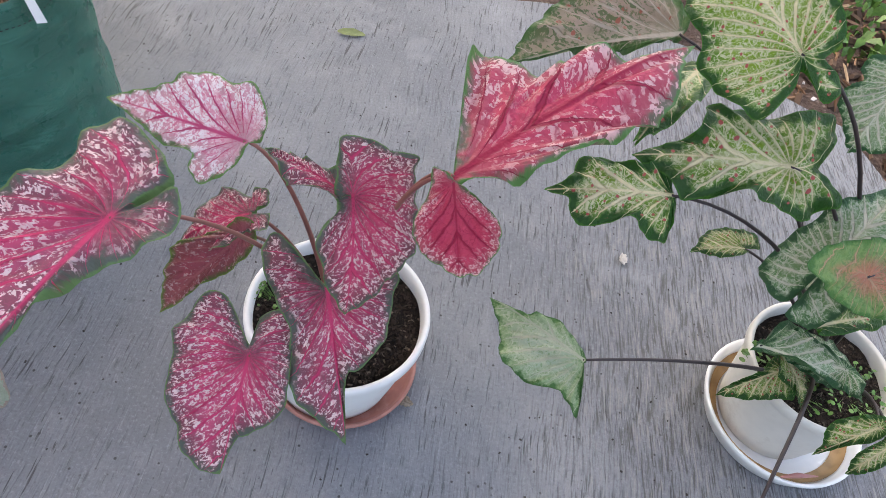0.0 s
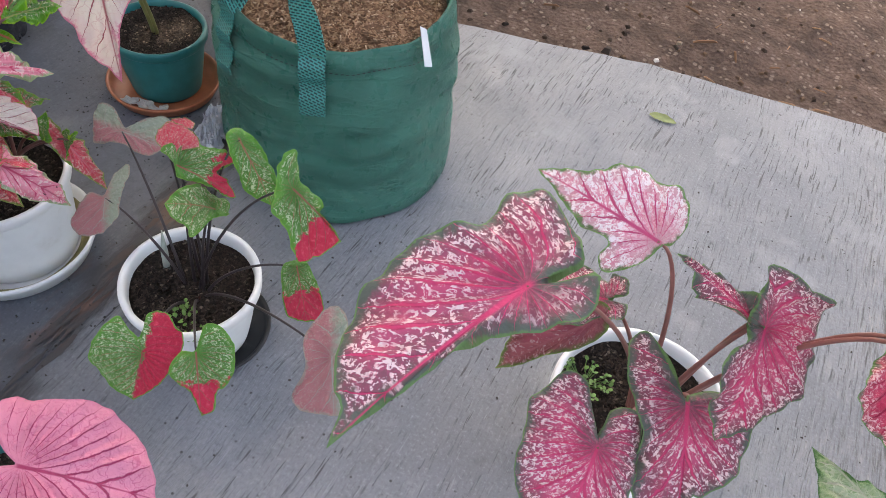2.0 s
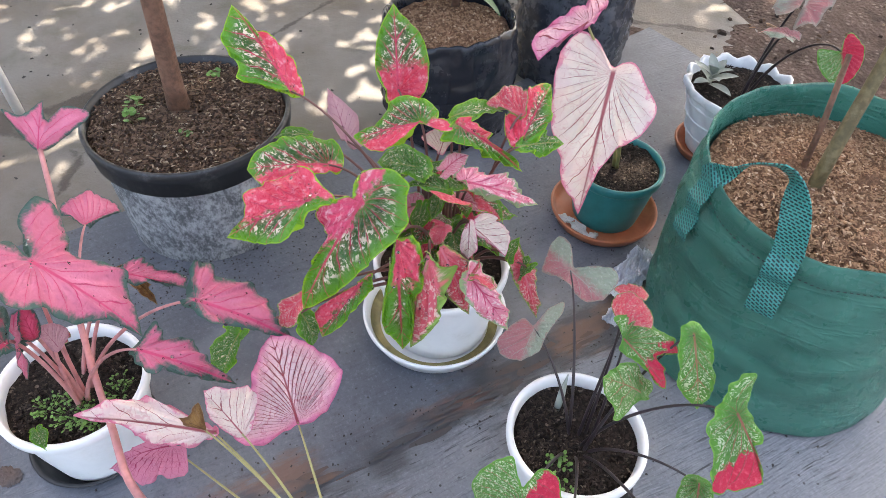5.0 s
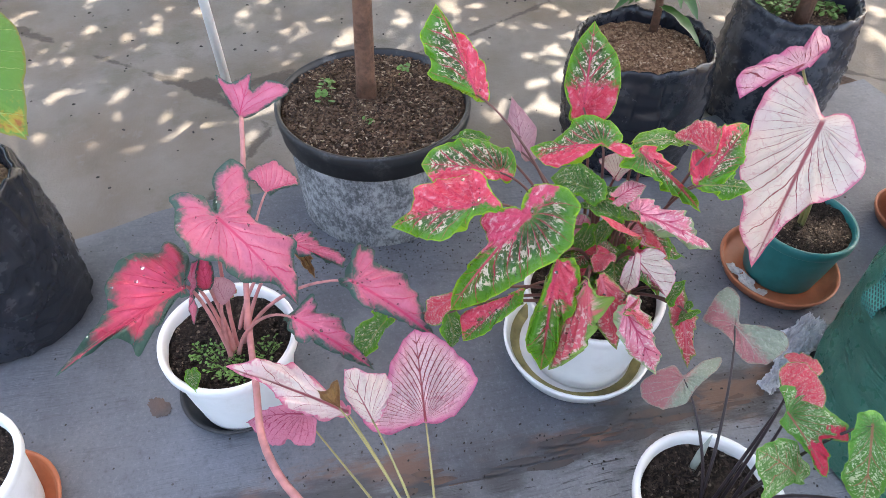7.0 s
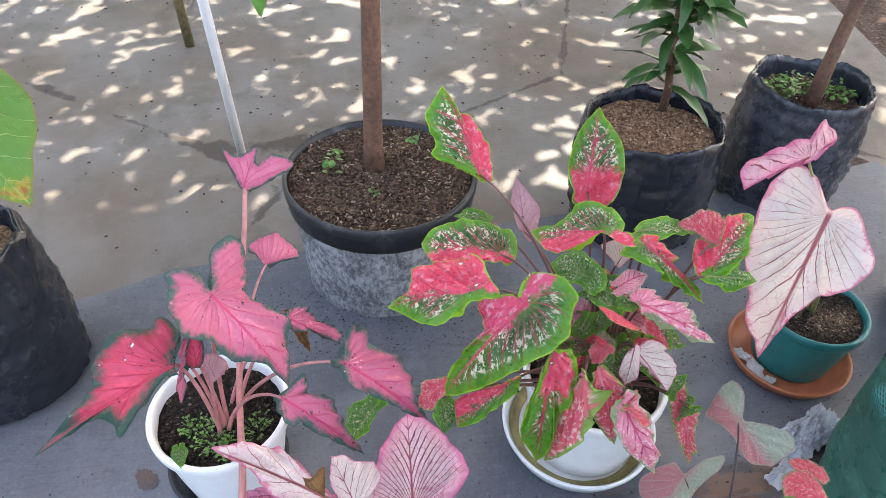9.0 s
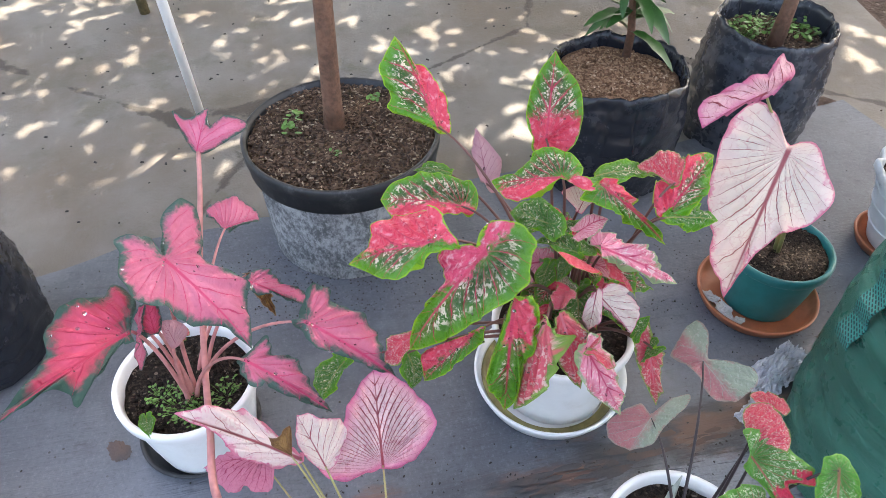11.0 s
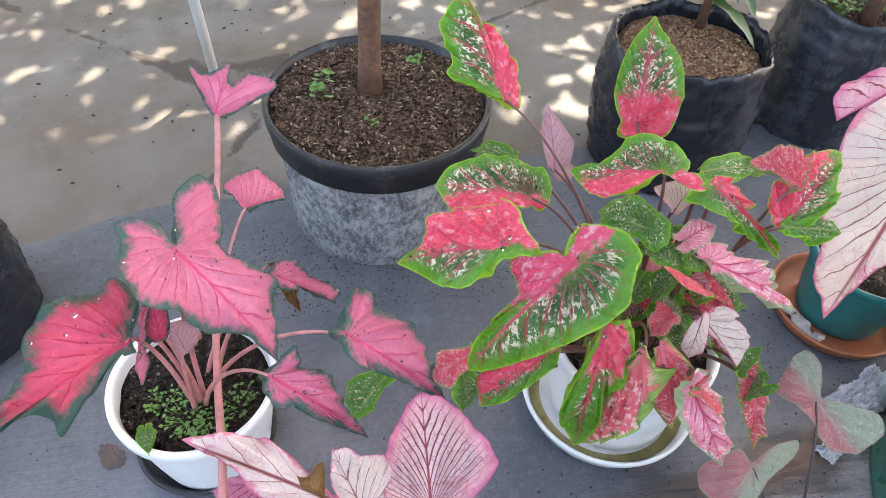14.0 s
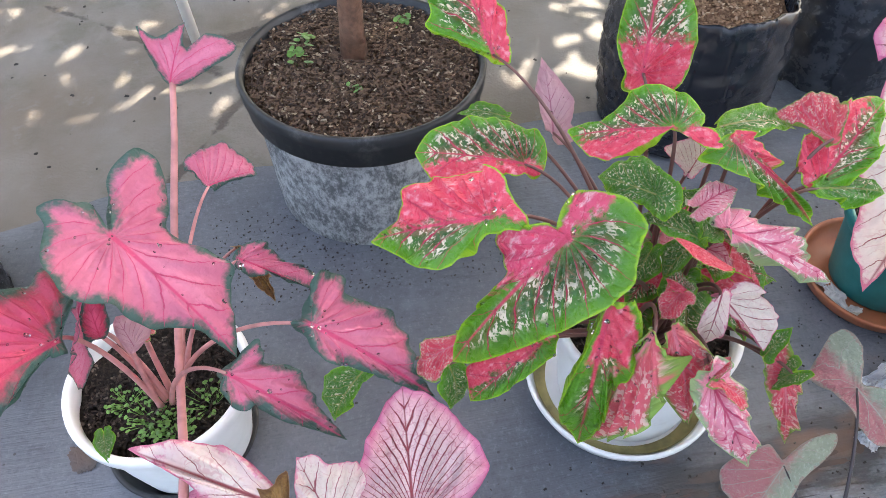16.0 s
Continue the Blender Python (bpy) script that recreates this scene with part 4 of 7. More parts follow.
def relief_sheet(name, x0, x1, y0, y1, step_m, z, amp, freq, mat, label, category, keep=None, kind="structure"):
    nx, ny = int((x1 - x0) / step_m) + 1, int((y1 - y0) / step_m) + 1
    verts = []
    for j in range(ny):
        for i in range(nx):
            x, y = x0 + i * step_m, y0 + j * step_m
            verts.append((x, y, z + amp * (noise.noise((x * freq, y * freq, 2)) + 0.5 * noise.noise((x * freq * 3, y * freq * 3, 5)) + 0.3 * noise.noise((x * freq * 9, y * freq * 9, 8)))))
    faces = [(j * nx + i, j * nx + i + 1, (j + 1) * nx + i + 1, (j + 1) * nx + i) for j in range(ny - 1) for i in range(nx - 1)]
    return tagged(new(name, mesh_of(name, verts, faces, mat)), label, category, kind=kind)


ground = sheet("ground", [(-60, -60), (60, -60), (60, 60), (-60, 60)], -0.075, 0.05, EARTH, "bare brown earth stretching away around the yard", "ground")
sheet("floor", [(-9, -5), (-1.6, -5), (-1.6, 1.75), (-2.1, 2.3), (-9, 3.6)], -0.03, 0.04, FLOOR, "old brown cement floor stained with moss in dappled sun", "floor")
sheet("slab_1", [(-1.92, -3.0), (-1.205, -3.0), (-1.205, 0.6), (-1.270, 1.05), (-1.355, 1.90), (-1.6, 1.94), (-2.0, 1.955), (-2.24, 1.93), (-2.16, 1.5), (-2.12, 1.2), (-2.10, 0.6), (-2.06, 0.0), (-1.985, -0.30), (-1.93, -0.6)], -0.003, 0.06, SLAB_SMOOTH,
                  "smooth dark grey concrete slab with a ragged outer edge", "slab", 0.018, 3)
sheet("slab_2", [(-1.235, -3.0), (1.05, -3.0), (1.0, 1.6), (0.85, 1.98), (0.45, 2.2), (0.03, 2.272), (-0.628, 2.121), (-1.17, 1.925), (-1.385, 1.93), (-1.30, 1.05), (-1.235, 0.6)], 0.0, 0.06, SLAB,
                  "pale grey broom-finished concrete slab", "slab", 0.008, 5)
earth_bed = relief_sheet("earth_bed", -2.3, 4.0, 1.55, 6.0, 0.03, -0.035, 0.022, 3.2, EARTH, "damp dark brown bare soil beside the slab", "soil")
earth_bed_side = relief_sheet("earth_bed_side", 0.7, 4.0, -3.0, 1.6, 0.05, -0.045, 0.022, 3.2, EARTH, "bare brown soil beyond the slab", "soil")

GRIME, nt, b = material("joint_grime")
co = world_coords(nt)
nz = noise_tex(nt, co, 22, 6, 0.7)
nb = noise_tex(nt, co, 4.5, 4)
put(nt, b.inputs["Base Color"], mix(nt, step(nt, nb, 0.45, 0.6), (0.075, 0.07, 0.07), (0.15, 0.095, 0.07)))
b.inputs["Roughness"].default_value = 0.85
bump(nt, b, nz, 0.004)


def grime_patches():
    """Dirt caught along the joint between the two slabs, in torn patches a few millimetres high."""
    rng = random.Random(11)
    verts, faces = [], []
    line = [(-1.245, -0.5), (-1.242, 0.3), (-1.245, 0.6), (-1.30, 1.04), (-1.335, 1.3)]
    for _ in range(45):
        i = rng.choice((0, 1, 1, 2, 2, 2, 3))
        t = rng.random()
        x = line[i][0] + (line[i + 1][0] - line[i][0]) * t + rng.gauss(-0.008, 0.016)
        y = line[i][1] + (line[i + 1][1] - line[i][1]) * t
        rx, ry = rng.uniform(0.002, 0.010), rng.uniform(0.008, 0.045)
        o = len(verts)
        verts.append((x, y, 0.0022))
        for k in range(9):
            a = k / 9 * 6.283
            q = rng.uniform(0.6, 1.2)
            verts.append((x + math.cos(a) * rx * q, y + math.sin(a) * ry * q, 0.0008))
        for k in range(9):
            faces.append((o, o + 1 + k, o + 1 + (k + 1) % 9))
    ob = new("joint_dirt", mesh_of("joint_dirt", verts, faces, GRIME))
    return tagged(ob, "dark and rusty dirt caught in the slab joint", "dirt", kind="stuff")


grime_patches()


# ---- pots ----


def chips(name, x, y, z, r, count, size, mat, seed, parent=None, label="", flatness=0.5, long=2.0, heap=0.0):
    """Loose husk or clods on a round bed."""
    rng = random.Random(seed)
    verts, faces = [], []
    for _ in range(count):
        a, q = rng.random() * 6.283, math.sqrt(rng.random()) * r
        cx, cy = x + math.cos(a) * q, y + math.sin(a) * q
        s = size * rng.uniform(0.5, 1.4)
        m = Matrix.Translation((cx, cy, z + heap * (1 - (q / r) ** 2) + noise.noise((cx * 20, cy * 20, seed)) * 0.006 + s * 0.15)) @ Euler((rng.uniform(-0.5, 0.5), rng.uniform(-0.5, 0.5), rng.random() * 6.28)).to_matrix().to_4x4()
        o = len(verts)
        for sx, sy, sz in ((-1, -1, -1), (1, -1, -1), (1, 1, -1), (-1, 1, -1), (-0.7, -0.7, 1), (0.7, -0.6, 1), (0.6, 0.7, 1), (-0.7, 0.6, 1)):
            verts.append(m @ Vector((sx * s * 0.5 * long * rng.uniform(0.7, 1.2), sy * s * 0.5 * rng.uniform(0.7, 1.2), sz * s * 0.5 * flatness)))
        faces += [(o, o + 3, o + 2, o + 1), (o + 4, o + 5, o + 6, o + 7), (o, o + 1, o + 5, o + 4), (o + 1, o + 2, o + 6, o + 5), (o + 2, o + 3, o + 7, o + 6), (o + 3, o, o + 4, o + 7)]
    me = mesh_of(name, verts, faces, mat, False)
    if parent:
        ob = part(name, me, parent, label)
        ob["kind"] = "stuff"
        return ob
    return tagged(new(name, me), label, "debris", kind="stuff")


def soil_bed(x, y, z, r, mat, parent, seed, amp=0.008, heap=0.0, label="dark potting soil"):
    n, rings = 40, 14
    verts, faces = [(x, y, z + heap)], []
    for j in range(1, rings + 1):
        for i in range(n):
            a = i / n * 6.283
            q = r * j / rings
            px, py = x + q * math.cos(a), y + q * math.sin(a)
            verts.append((px, py, z + heap * (1 - (j / rings) ** 2) + amp * (noise.noise((px * 22, py * 22, seed)) + 0.6 * noise.noise((px * 60, py * 60, seed)))))
    faces += [(0, 1 + i, 1 + (i + 1) % n) for i in range(n)]
    for j in range(rings - 1):
        for i in range(n):
            a, b = 1 + j * n + i, 1 + j * n + (i + 1) % n
            faces.append((a, a + n, b + n, b))
    return part("soil", mesh_of("soil", verts, faces, mat), parent, label)


def pot(name, x, y, r, h, base_r, mat, label, group="", lip=0.008, lip_h=0.022, soil=SOIL_DARK, soil_drop=0.025, z0=0.006, chip=CHIP_DARK, chip_n=2600, chip_s=0.0024, seed=1, wobble=0.0, ripple=None, rim_mat=None, soil_label="dark crumbly potting soil"):
    """A tapered pot with a rolled rim, an inner wall and soil."""
    t = 0.004
    ob = thing(name, x, y, z0, label, "flower pot", group)
    k = (r - lip - base_r) / (h - lip_h)
    at = lambda z: base_r + k * z
    body = [(0.0, 0.0), (base_r - 0.006, 0.0), (base_r - 0.001, 0.003), (base_r, 0.008), (at(h * 0.35), h * 0.35), (at(h * 0.7), h * 0.7), (r - lip, h - lip_h), (r - lip, h - lip_h + 0.001)]
    rim = [(r - lip, h - lip_h), (r - 0.002, h - lip_h + 0.001), (r - 0.0005, h - lip_h + 0.003), (r, h - 0.006), (r - 0.001, h - 0.0015), (r - 0.004, h), (r - lip, h - 0.001), (r - lip - t * 0.6, h - 0.004), (r - lip - t, h - 0.012), (at(h - soil_drop - 0.02) - t, h - soil_drop - 0.02)]
    part("body", lathe("body", body, mat, 64, wobble, seed, (x, y, z0), ripple), ob)
    part("rim", lathe("rim", rim, rim_mat or mat, 64, wobble, seed, (x, y, z0), ripple), ob)
    zs = z0 + h - soil_drop
    soil_bed(x, y, zs, at(h - soil_drop) - t - 0.0005, soil, ob, seed, label=soil_label)
    chips("husk_layer", x, y, zs + 0.003, (at(h - soil_drop) - t) * 0.93, chip_n, chip_s, chip, seed, ob, "loose husk and crumbs", 0.4, 3.0)
    return ob, zs


def saucer(x, y, r, h, mat, label, group="", z0=0.0005, stain=None):
    ob = thing("saucer", x, y, z0, label, "plant saucer", group)
    prof = [(0.0, 0.0), (r * 0.86, 0.0), (r * 0.90, 0.003), (r * 0.985, h * 0.75), (r - 0.001, h * 0.8), (r, h - 0.002), (r - 0.002, h), (r - 0.006, h - 0.001), (r - 0.009, h * 0.75), (r * 0.86, 0.0055), (r * 0.5, 0.005), (0, 0.005)]
    part("dish", lathe("dish", prof, mat, 64, 0, 0, (x, y, z0)), ob)
    if stain:
        part("stain", lathe("stain", [(r * 0.76, 0.0085), (r * 0.845, 0.0095), (r * 0.855 + (r * 0.14 - 0.009) * 0.5, 0.0095 + (h * 0.75 - 0.0055) * 0.5)], stain, 64, 0.006, 4, (x, y, z0)), ob, "ring of dried stain")
    return ob


POTS = "potted caladiums on the slab"
pot_a, za = pot("white_pot", -0.336, 0.943, 0.146, 0.19, 0.105, WHITE_POT, "white plastic pot on a faded terracotta saucer", POTS, seed=2)
saucer(-0.325, 0.950, 0.132, 0.030, PINKISH, "faded pinkish terracotta plastic saucer under a white pot", "saucers")
pot_b, zb = pot("white_pot", 0.475, 1.030, 0.128, 0.19, 0.095, STAINED_WHITE, "white plastic pot standing in a stained white saucer", POTS, seed=3)
saucer(0.49, 1.025, 0.149, 0.045, WHITE_POT, "white plastic saucer with a rusty water ring", "saucers", stain=SAUCER_RUST)
pot_c, zc = pot("white_pot", -1.065, 0.770, 0.113, 0.155, 0.083, WHITE_POT, "small white plastic pot in a black saucer", POTS, seed=4)
saucer(-1.052, 0.778, 0.106, 0.022, BLACK_POT, "black plastic saucer under a small white pot", "saucers")
pot_d, zd = pot("white_pot", -1.462, 0.733, 0.128, 0.19, 0.10, WHITE_POT, "white plastic pot hidden by bright green and red leaves", POTS, seed=5)
saucer(-1.468, 0.727, 0.146, 0.043, WHITE_POT, "white plastic saucer with a green algae ring", "saucers", stain=SAUCER_STAIN)
pot_e, ze = pot("teal_pot", -1.028, 0.364, 0.091, 0.155, 0.068, TEAL, "teal plastic pot of pink-veined caladiums", POTS, seed=6)
pot_f, zf = pot("white_pot", -1.492, 0.084, 0.117, 0.18, 0.085, WHITE_POT, "white plastic pot with weedy soil in a black saucer", POTS, seed=7)
saucer(-1.505, 0.072, 0.108, 0.022, BLACK_POT, "black plastic saucer under a white pot", "saucers")
pot_w, zw = pot("teal_pot", -1.576, 1.245, 0.107, 0.155, 0.078, TEAL, "teal plastic pot on a terracotta saucer", POTS, seed=8, soil_drop=0.014)
saucer(-1.576, 1.238, 0.127, 0.032, TERRACOTTA, "orange terracotta plastic saucer holding two shells", "saucers")
pot_o, zo = pot("scalloped_pot", -1.65, 1.68, 0.138, 0.195, 0.088, GREY_WHITE, "weathered white pot with a scalloped rim", POTS, seed=9, ripple=(14, 0.006, 0.17))
for zr in (0.055, 0.105, 0.150):
    rr = 0.088 + (0.138 - 0.008 - 0.088) / (0.195 - 0.022) * zr
    part("ridge", lathe("ridge", [(rr - 0.002, zr - 0.004), (rr + 0.0025, zr - 0.001), (rr + 0.0025, zr + 0.001), (rr - 0.001, zr + 0.004)], GREY_WHITE, 64, 0, 0, (-1.65, 1.68, 0.006)), pot_o)
saucer(-1.653, 1.660, 0.102, 0.028, TERRACOTTA, "terracotta plastic saucer under a scalloped pot", "saucers")
pot_x, zx = pot("white_pot", -1.33, -0.33, 0.11, 0.17, 0.085, WHITE_POT, "white plastic pot on a terracotta saucer at the slab's end", POTS, seed=10)
saucer(-1.33, -0.33, 0.115, 0.028, TERRACOTTA, "terracotta plastic saucer under a white pot", "saucers")

# ---- large tubs and bags ----


def tub():
    x, y, r, h, br = -2.005, 0.413, 0.212, 0.275, 0.18
    ob = thing("nursery_tub", x, y, -0.028, "large black plastic tub, lime-caked below, holding a young tree", "plant pot")
    z0 = -0.028
    h = h + 0.028
    part("body", lathe("body", [(0, 0), (br - 0.004, 0), (br, 0.006), (br + 0.006, h * 0.35), (r - 0.018, h - 0.065), (r - 0.017, h - 0.06)], LIMED, 72, 0.004, 5, (x, y, z0)), ob, "grey lime-caked lower wall")
    part("rim", lathe("rim", [(r - 0.017, h - 0.065), (r - 0.006, h - 0.062), (r - 0.005, h - 0.03), (r, h - 0.026), (r + 0.001, h - 0.004), (r - 0.003, h), (r - 0.009, h - 0.002), (r - 0.011, h - 0.03), (r - 0.02, h - 0.06)], BLACK_POT, 72, 0.003, 5, (x, y, z0)), ob, "black upper band with a thin lip")
    soil_bed(x, y, z0 + h - 0.022, r - 0.0105, SOIL_MID, ob, 21, 0.012, 0.012, "brown soil mixed with husk")
    chips("husk_layer", x, y, z0 + h - 0.012, r * 0.93, 5200, 0.0031, CHIP_MID, 22, ob, "loose husk and clods", 0.45, 2.8, 0.008)
    t = thing("young_tree", -2.03, 0.402, 0.26, "young tree with a straight brown trunk in a black tub", "tree")
    pts = [(-2.03, 0.402, 0.25), (-2.032, 0.402, 0.32), (-2.036, 0.408, 0.6), (-2.045, 0.418, 1.0), (-2.05, 0.43, 1.5), (-2.06, 0.43, 2.1)]
    part("trunk", tube("trunk", pts, [0.026, 0.021, 0.019, 0.018, 0.017, 0.013], BARK, 12), t)
    return t


young = tub()


def crumpled_bag(name, x, y, r, h, br, label, seed, soil, chip, z0=-0.002, film=POLYBAG, uneven=0.014, drop=0.05):
    """A polythene bag: wrinkled wall, turned-in uneven rim, soil."""
    rng = np.random.RandomState(seed)
    ob = thing(name, x, y, z0, label, "plant bag")
    n, rows = 96, 30
    verts, faces, uv = [], [], []

    def shape(a, v):
        rr = br + (r - br) * v
        crease = 0.006 * noise.noise((math.cos(a) * 4, math.sin(a) * 4, v * 9 + seed)) + 0.004 * noise.noise((math.cos(a) * 11, math.sin(a) * 11, v * 14 + seed)) + 0.002 * math.sin(v * 60 + 3 * noise.noise((math.cos(a) * 2, math.sin(a) * 2, seed)))
        bulge = 0.02 * math.sin(v * 3.14) * r / 0.2
        return rr + crease + bulge

    def top(a):
        return h + uneven * (noise.noise((math.cos(a) * 1.6, math.sin(a) * 1.6, seed * 3)) * 1.4 + 0.6 * noise.noise((math.cos(a) * 6, math.sin(a) * 6, seed)))

    for j in range(rows + 1):
        v = j / rows
        for i in range(n):
            a = i / n * 6.2832
            q, zz = shape(a, v), top(a) * v
            if j == 0:
                q *= 0.93
            verts.append((x + q * math.cos(a), y + q * math.sin(a), z0 + zz))
            uv.append((i / n * 3, v))
    for k, (din, dz) in enumerate(((0.003, 0.004), (0.008, 0.001), (0.010, -0.02), (0.012, -0.05), (0.014, -0.09))):
        for i in range(n):
            a = i / n * 6.2832
            q = shape(a, 1.0) - din - 0.004 * noise.noise((math.cos(a) * 9, math.sin(a) * 9, k + seed)) * (k > 1)
            verts.append((x + q * math.cos(a), y + q * math.sin(a), z0 + top(a) + dz))
            uv.append((i / n * 3, 1 + k * 0.05))
    for j in range(rows + 5):
        for i in range(n):
            a, b = j * n + i, j * n + (i + 1) % n
            faces.append((a, b, b + n, a + n))
    part("bag", mesh_of("bag", verts, faces, film, True, {"UVMap": uv}), ob)
    soil_bed(x, y, z0 + h - drop, r - 0.014, soil, ob, seed, 0.012, 0.012, "brown soil")
    chips("husk_layer", x, y, z0 + h - drop + 0.006, r * 0.85, 3200, 0.0034, chip, seed, ob, "loose clods", 0.45, 2.4, 0.010)
    return ob


crumpled_bag("poly_bag", -2.085, 1.08, 0.166, 0.30, 0.158, "black polythene grow bag with light brown soil and a mango sapling", 3, SOIL_BROWN, CHIP_BROWN, drop=0.035)
crumpled_bag("poly_bag", -2.175, 1.545, 0.15, 0.345, 0.15, "dusty black polythene grow bag with weeds round a stem", 5, SOIL_MID, CHIP_MID, -0.028, DUSTY_BAG, drop=0.05)
crumpled_bag("poly_bag", -1.795, -0.375, 0.126, 0.345, 0.145, "tall black polythene grow bag with brown soil", 8, SOIL_BROWN, CHIP_BROWN, drop=0.045)


def green_bag():
    x, y, r, h, br = -1.186, 1.366, 0.229, 0.398, 0.244
    sx, sy = 0.046, -0.044            # the foot stands out in front of the mouth
    ob = thing("grow_bag", x, y, 0, "large green woven grow bag with webbing handles, full of husk soil", "grow bag")
    n, rows = 120, 40
    verts, faces, uv = [], [], []

    def shape(a, v):
        rr = br + (r - br) * v + 0.010 * math.sin(v * 3.1)
        fold = 0.0055 * math.sin(v * 40 + 5 * noise.noise((math.cos(a) * 1.4, math.sin(a) * 1.4, 2)) + a * 1.5) * (0.4 + noise.noise((math.cos(a) * 1.5, math.sin(a) * 1.5, v * 3)))
        return rr + fold + 0.007 * noise.noise((math.cos(a) * 2.4, math.sin(a) * 2.4, v * 3.5))

    def top(a):
        return h + 0.025 * math.cos(a - 2.27) + 0.006 * noise.noise((math.cos(a) * 4, math.sin(a) * 4, 7))

    for j in range(rows + 1):
        v = j / rows
        for i in range(n):
            a = i / n * 6.2832
            q = shape(a, v) * (0.96 if j == 0 else 1)
            verts.append((x + sx * (1 - v) + q * math.cos(a), y + sy * (1 - v) + q * math.sin(a), top(a) * v))
            uv.append((i / n * 4, v))
    for din, dz in ((0.002, 0.003), (0.006, 0.0), (0.008, -0.03), (0.009, -0.09)):
        for i in range(n):
            a = i / n * 6.2832
            q = shape(a, 1) - din
            verts.append((x + q * math.cos(a), y + q * math.sin(a), top(a) + dz))
            uv.append((i / n * 4, 1.0))
    for j in range(rows + 4):
        for i in range(n):
            a, b = j * n + i, j * n + (i + 1) % n
            faces.append((a, b, b + n, a + n))
    part("bag", mesh_of("bag", verts, faces, BAG, True, {"UVMap": uv}), ob, "green woven plastic wall")
    soil_bed(x, y, h - 0.045, r - 0.012, SOIL_BROWN, ob, 31, 0.010, 0.015, "reddish brown husk soil")
    chips("husk_layer", x, y, h - 0.041, r * 0.93, 9000, 0.0027, CHIP_BROWN, 32, ob, "coconut husk chips", 0.35, 3.2, 0.015)

    def strap(a0, a1, via, across, name="handle"):
        """A webbing handle: sewn down the wall at both ends, standing over the rim."""
        w = 0.024

        def sewn(a):
            return [Vector((x + sx * (1 - v) + (shape(a, v) + 0.009) * math.cos(a), y + sy * (1 - v) + (shape(a, v) + 0.009) * math.sin(a), top(a) * v)) for v in np.linspace(0.69, 1.0, 9)]

        rise, fall = sewn(a0), sewn(a1)[::-1]
        arch = [Vector(p) for p in curve_through([tuple(rise[-1])] + via + [tuple(fall[0])], 22)]
        pts = rise + arch[1:-1] + fall
        run = 0.0
        vs, fs, us = [], [], []
        for k, p in enumerate(pts):
            d = (pts[min(k + 1, len(pts) - 1)] - pts[max(k - 1, 0)]).normalized()
            rad = Vector((p.x - x, p.y - y, 0)).normalized()
            s = d.cross(rad)
            s = s.normalized() if s.length > 0.2 else Vector((0, 0, 1))
            f = max(0.0, min(1.0, (k - 14) / 6)) * max(0.0, min(1.0, (len(pts) - 8 - k) / 5))
            s = (s * (1 - f) + Vector(across) * f).normalized()
            s = (s - d * s.dot(d)).normalized()
            run += (p - pts[max(k - 1, 0)]).length
            nn = s.cross(d).normalized()
            for su, sn in ((-1, 0.0012), (1, 0.0012), (1, -0.0012), (-1, -0.0012)):
                vs.append(p + s * w * su + nn * sn)
                us.append((0.5 + 0.5 * su, run / (2 * w)))
        for k in range(len(pts) - 1):
            for q in range(4):
                a, b = k * 4 + q, k * 4 + (q + 1) % 4
                fs.append((a, b, b + 4, a + 4))
        fs += [(3, 2, 1, 0), tuple(len(vs) - 4 + q for q in range(4))]
        part(name, mesh_of(name, vs, fs, STRAP, False, {"UVMap": us}), ob, "teal webbing handle")

    strap(radians(-67), radians(-113), [(-1.118, 1.160, 0.430), (-1.162, 1.172, 0.476), (-1.225, 1.170, 0.448)], (0.415, -0.713, 0.565))
    strap(radians(72), radians(108), [(-1.125, 1.610, 0.47), (-1.165, 1.592, 0.535), (-1.215, 1.590, 0.480)], (0.35, -0.83, 0.43))
    # sewn label and hem stitches
    a = radians(-17)
    q = shape(a, 0.9) + 0.003
    vs = []
    for da, z in ((-0.035, 0.345), (0.035, 0.338), (0.045, 0.398), (-0.020, 0.408)):
        qq = shape(a + da, z / h) + 0.004 + (0.41 - z) * 0.25
        vs.append((x + sx * (1 - z / h) + qq * math.cos(a + da), y + sy * (1 - z / h) + qq * math.sin(a + da), z))
    vs += [(vx + 0.0015 * math.cos(a), vy + 0.0015 * math.sin(a), vz) for vx, vy, vz in vs]
    part("tag", mesh_of("tag", vs, [(0, 3, 2, 1), (4, 5, 6, 7), (0, 1, 5, 4), (1, 2, 6, 5), (2, 3, 7, 6), (3, 0, 4, 7)], PAPER, False), ob, "small white sewn tag")
    sv, sf = [], []
    for k in range(150):
        a = k / 150 * 6.2832
        z = top(a) - 0.035
        for da, dz in ((0, 0), (0.022, 0), (0.022, 0.0022), (0, 0.0022)):
            qq = shape(a + da, z / h) + 0.0015
            sv.append((x + sx * (1 - z / h) + qq * math.cos(a + da), y + sy * (1 - z / h) + qq * math.sin(a + da), z + dz))
        o = k * 4
        sf.append((o, o + 1, o + 2, o + 3))
    part("stitching", mesh_of("stitching", sv, sf, STALK_DARK, False), ob, "dark hem stitches")
    t = thing("sapling", -1.157, 1.273, 0.37, "greenish brown sapling stem in a green grow bag", "sapling")
    part("trunk", tube("trunk", [(-1.190, 1.318, 0.34), (-1.20, 1.335, 0.45), (-1.225, 1.39, 0.6), (-1.25, 1.46, 0.9), (-1.27, 1.54, 1.6)], [0.0135, 0.012, 0.011, 0.010, 0.008], BARK_GREEN, 12), t)
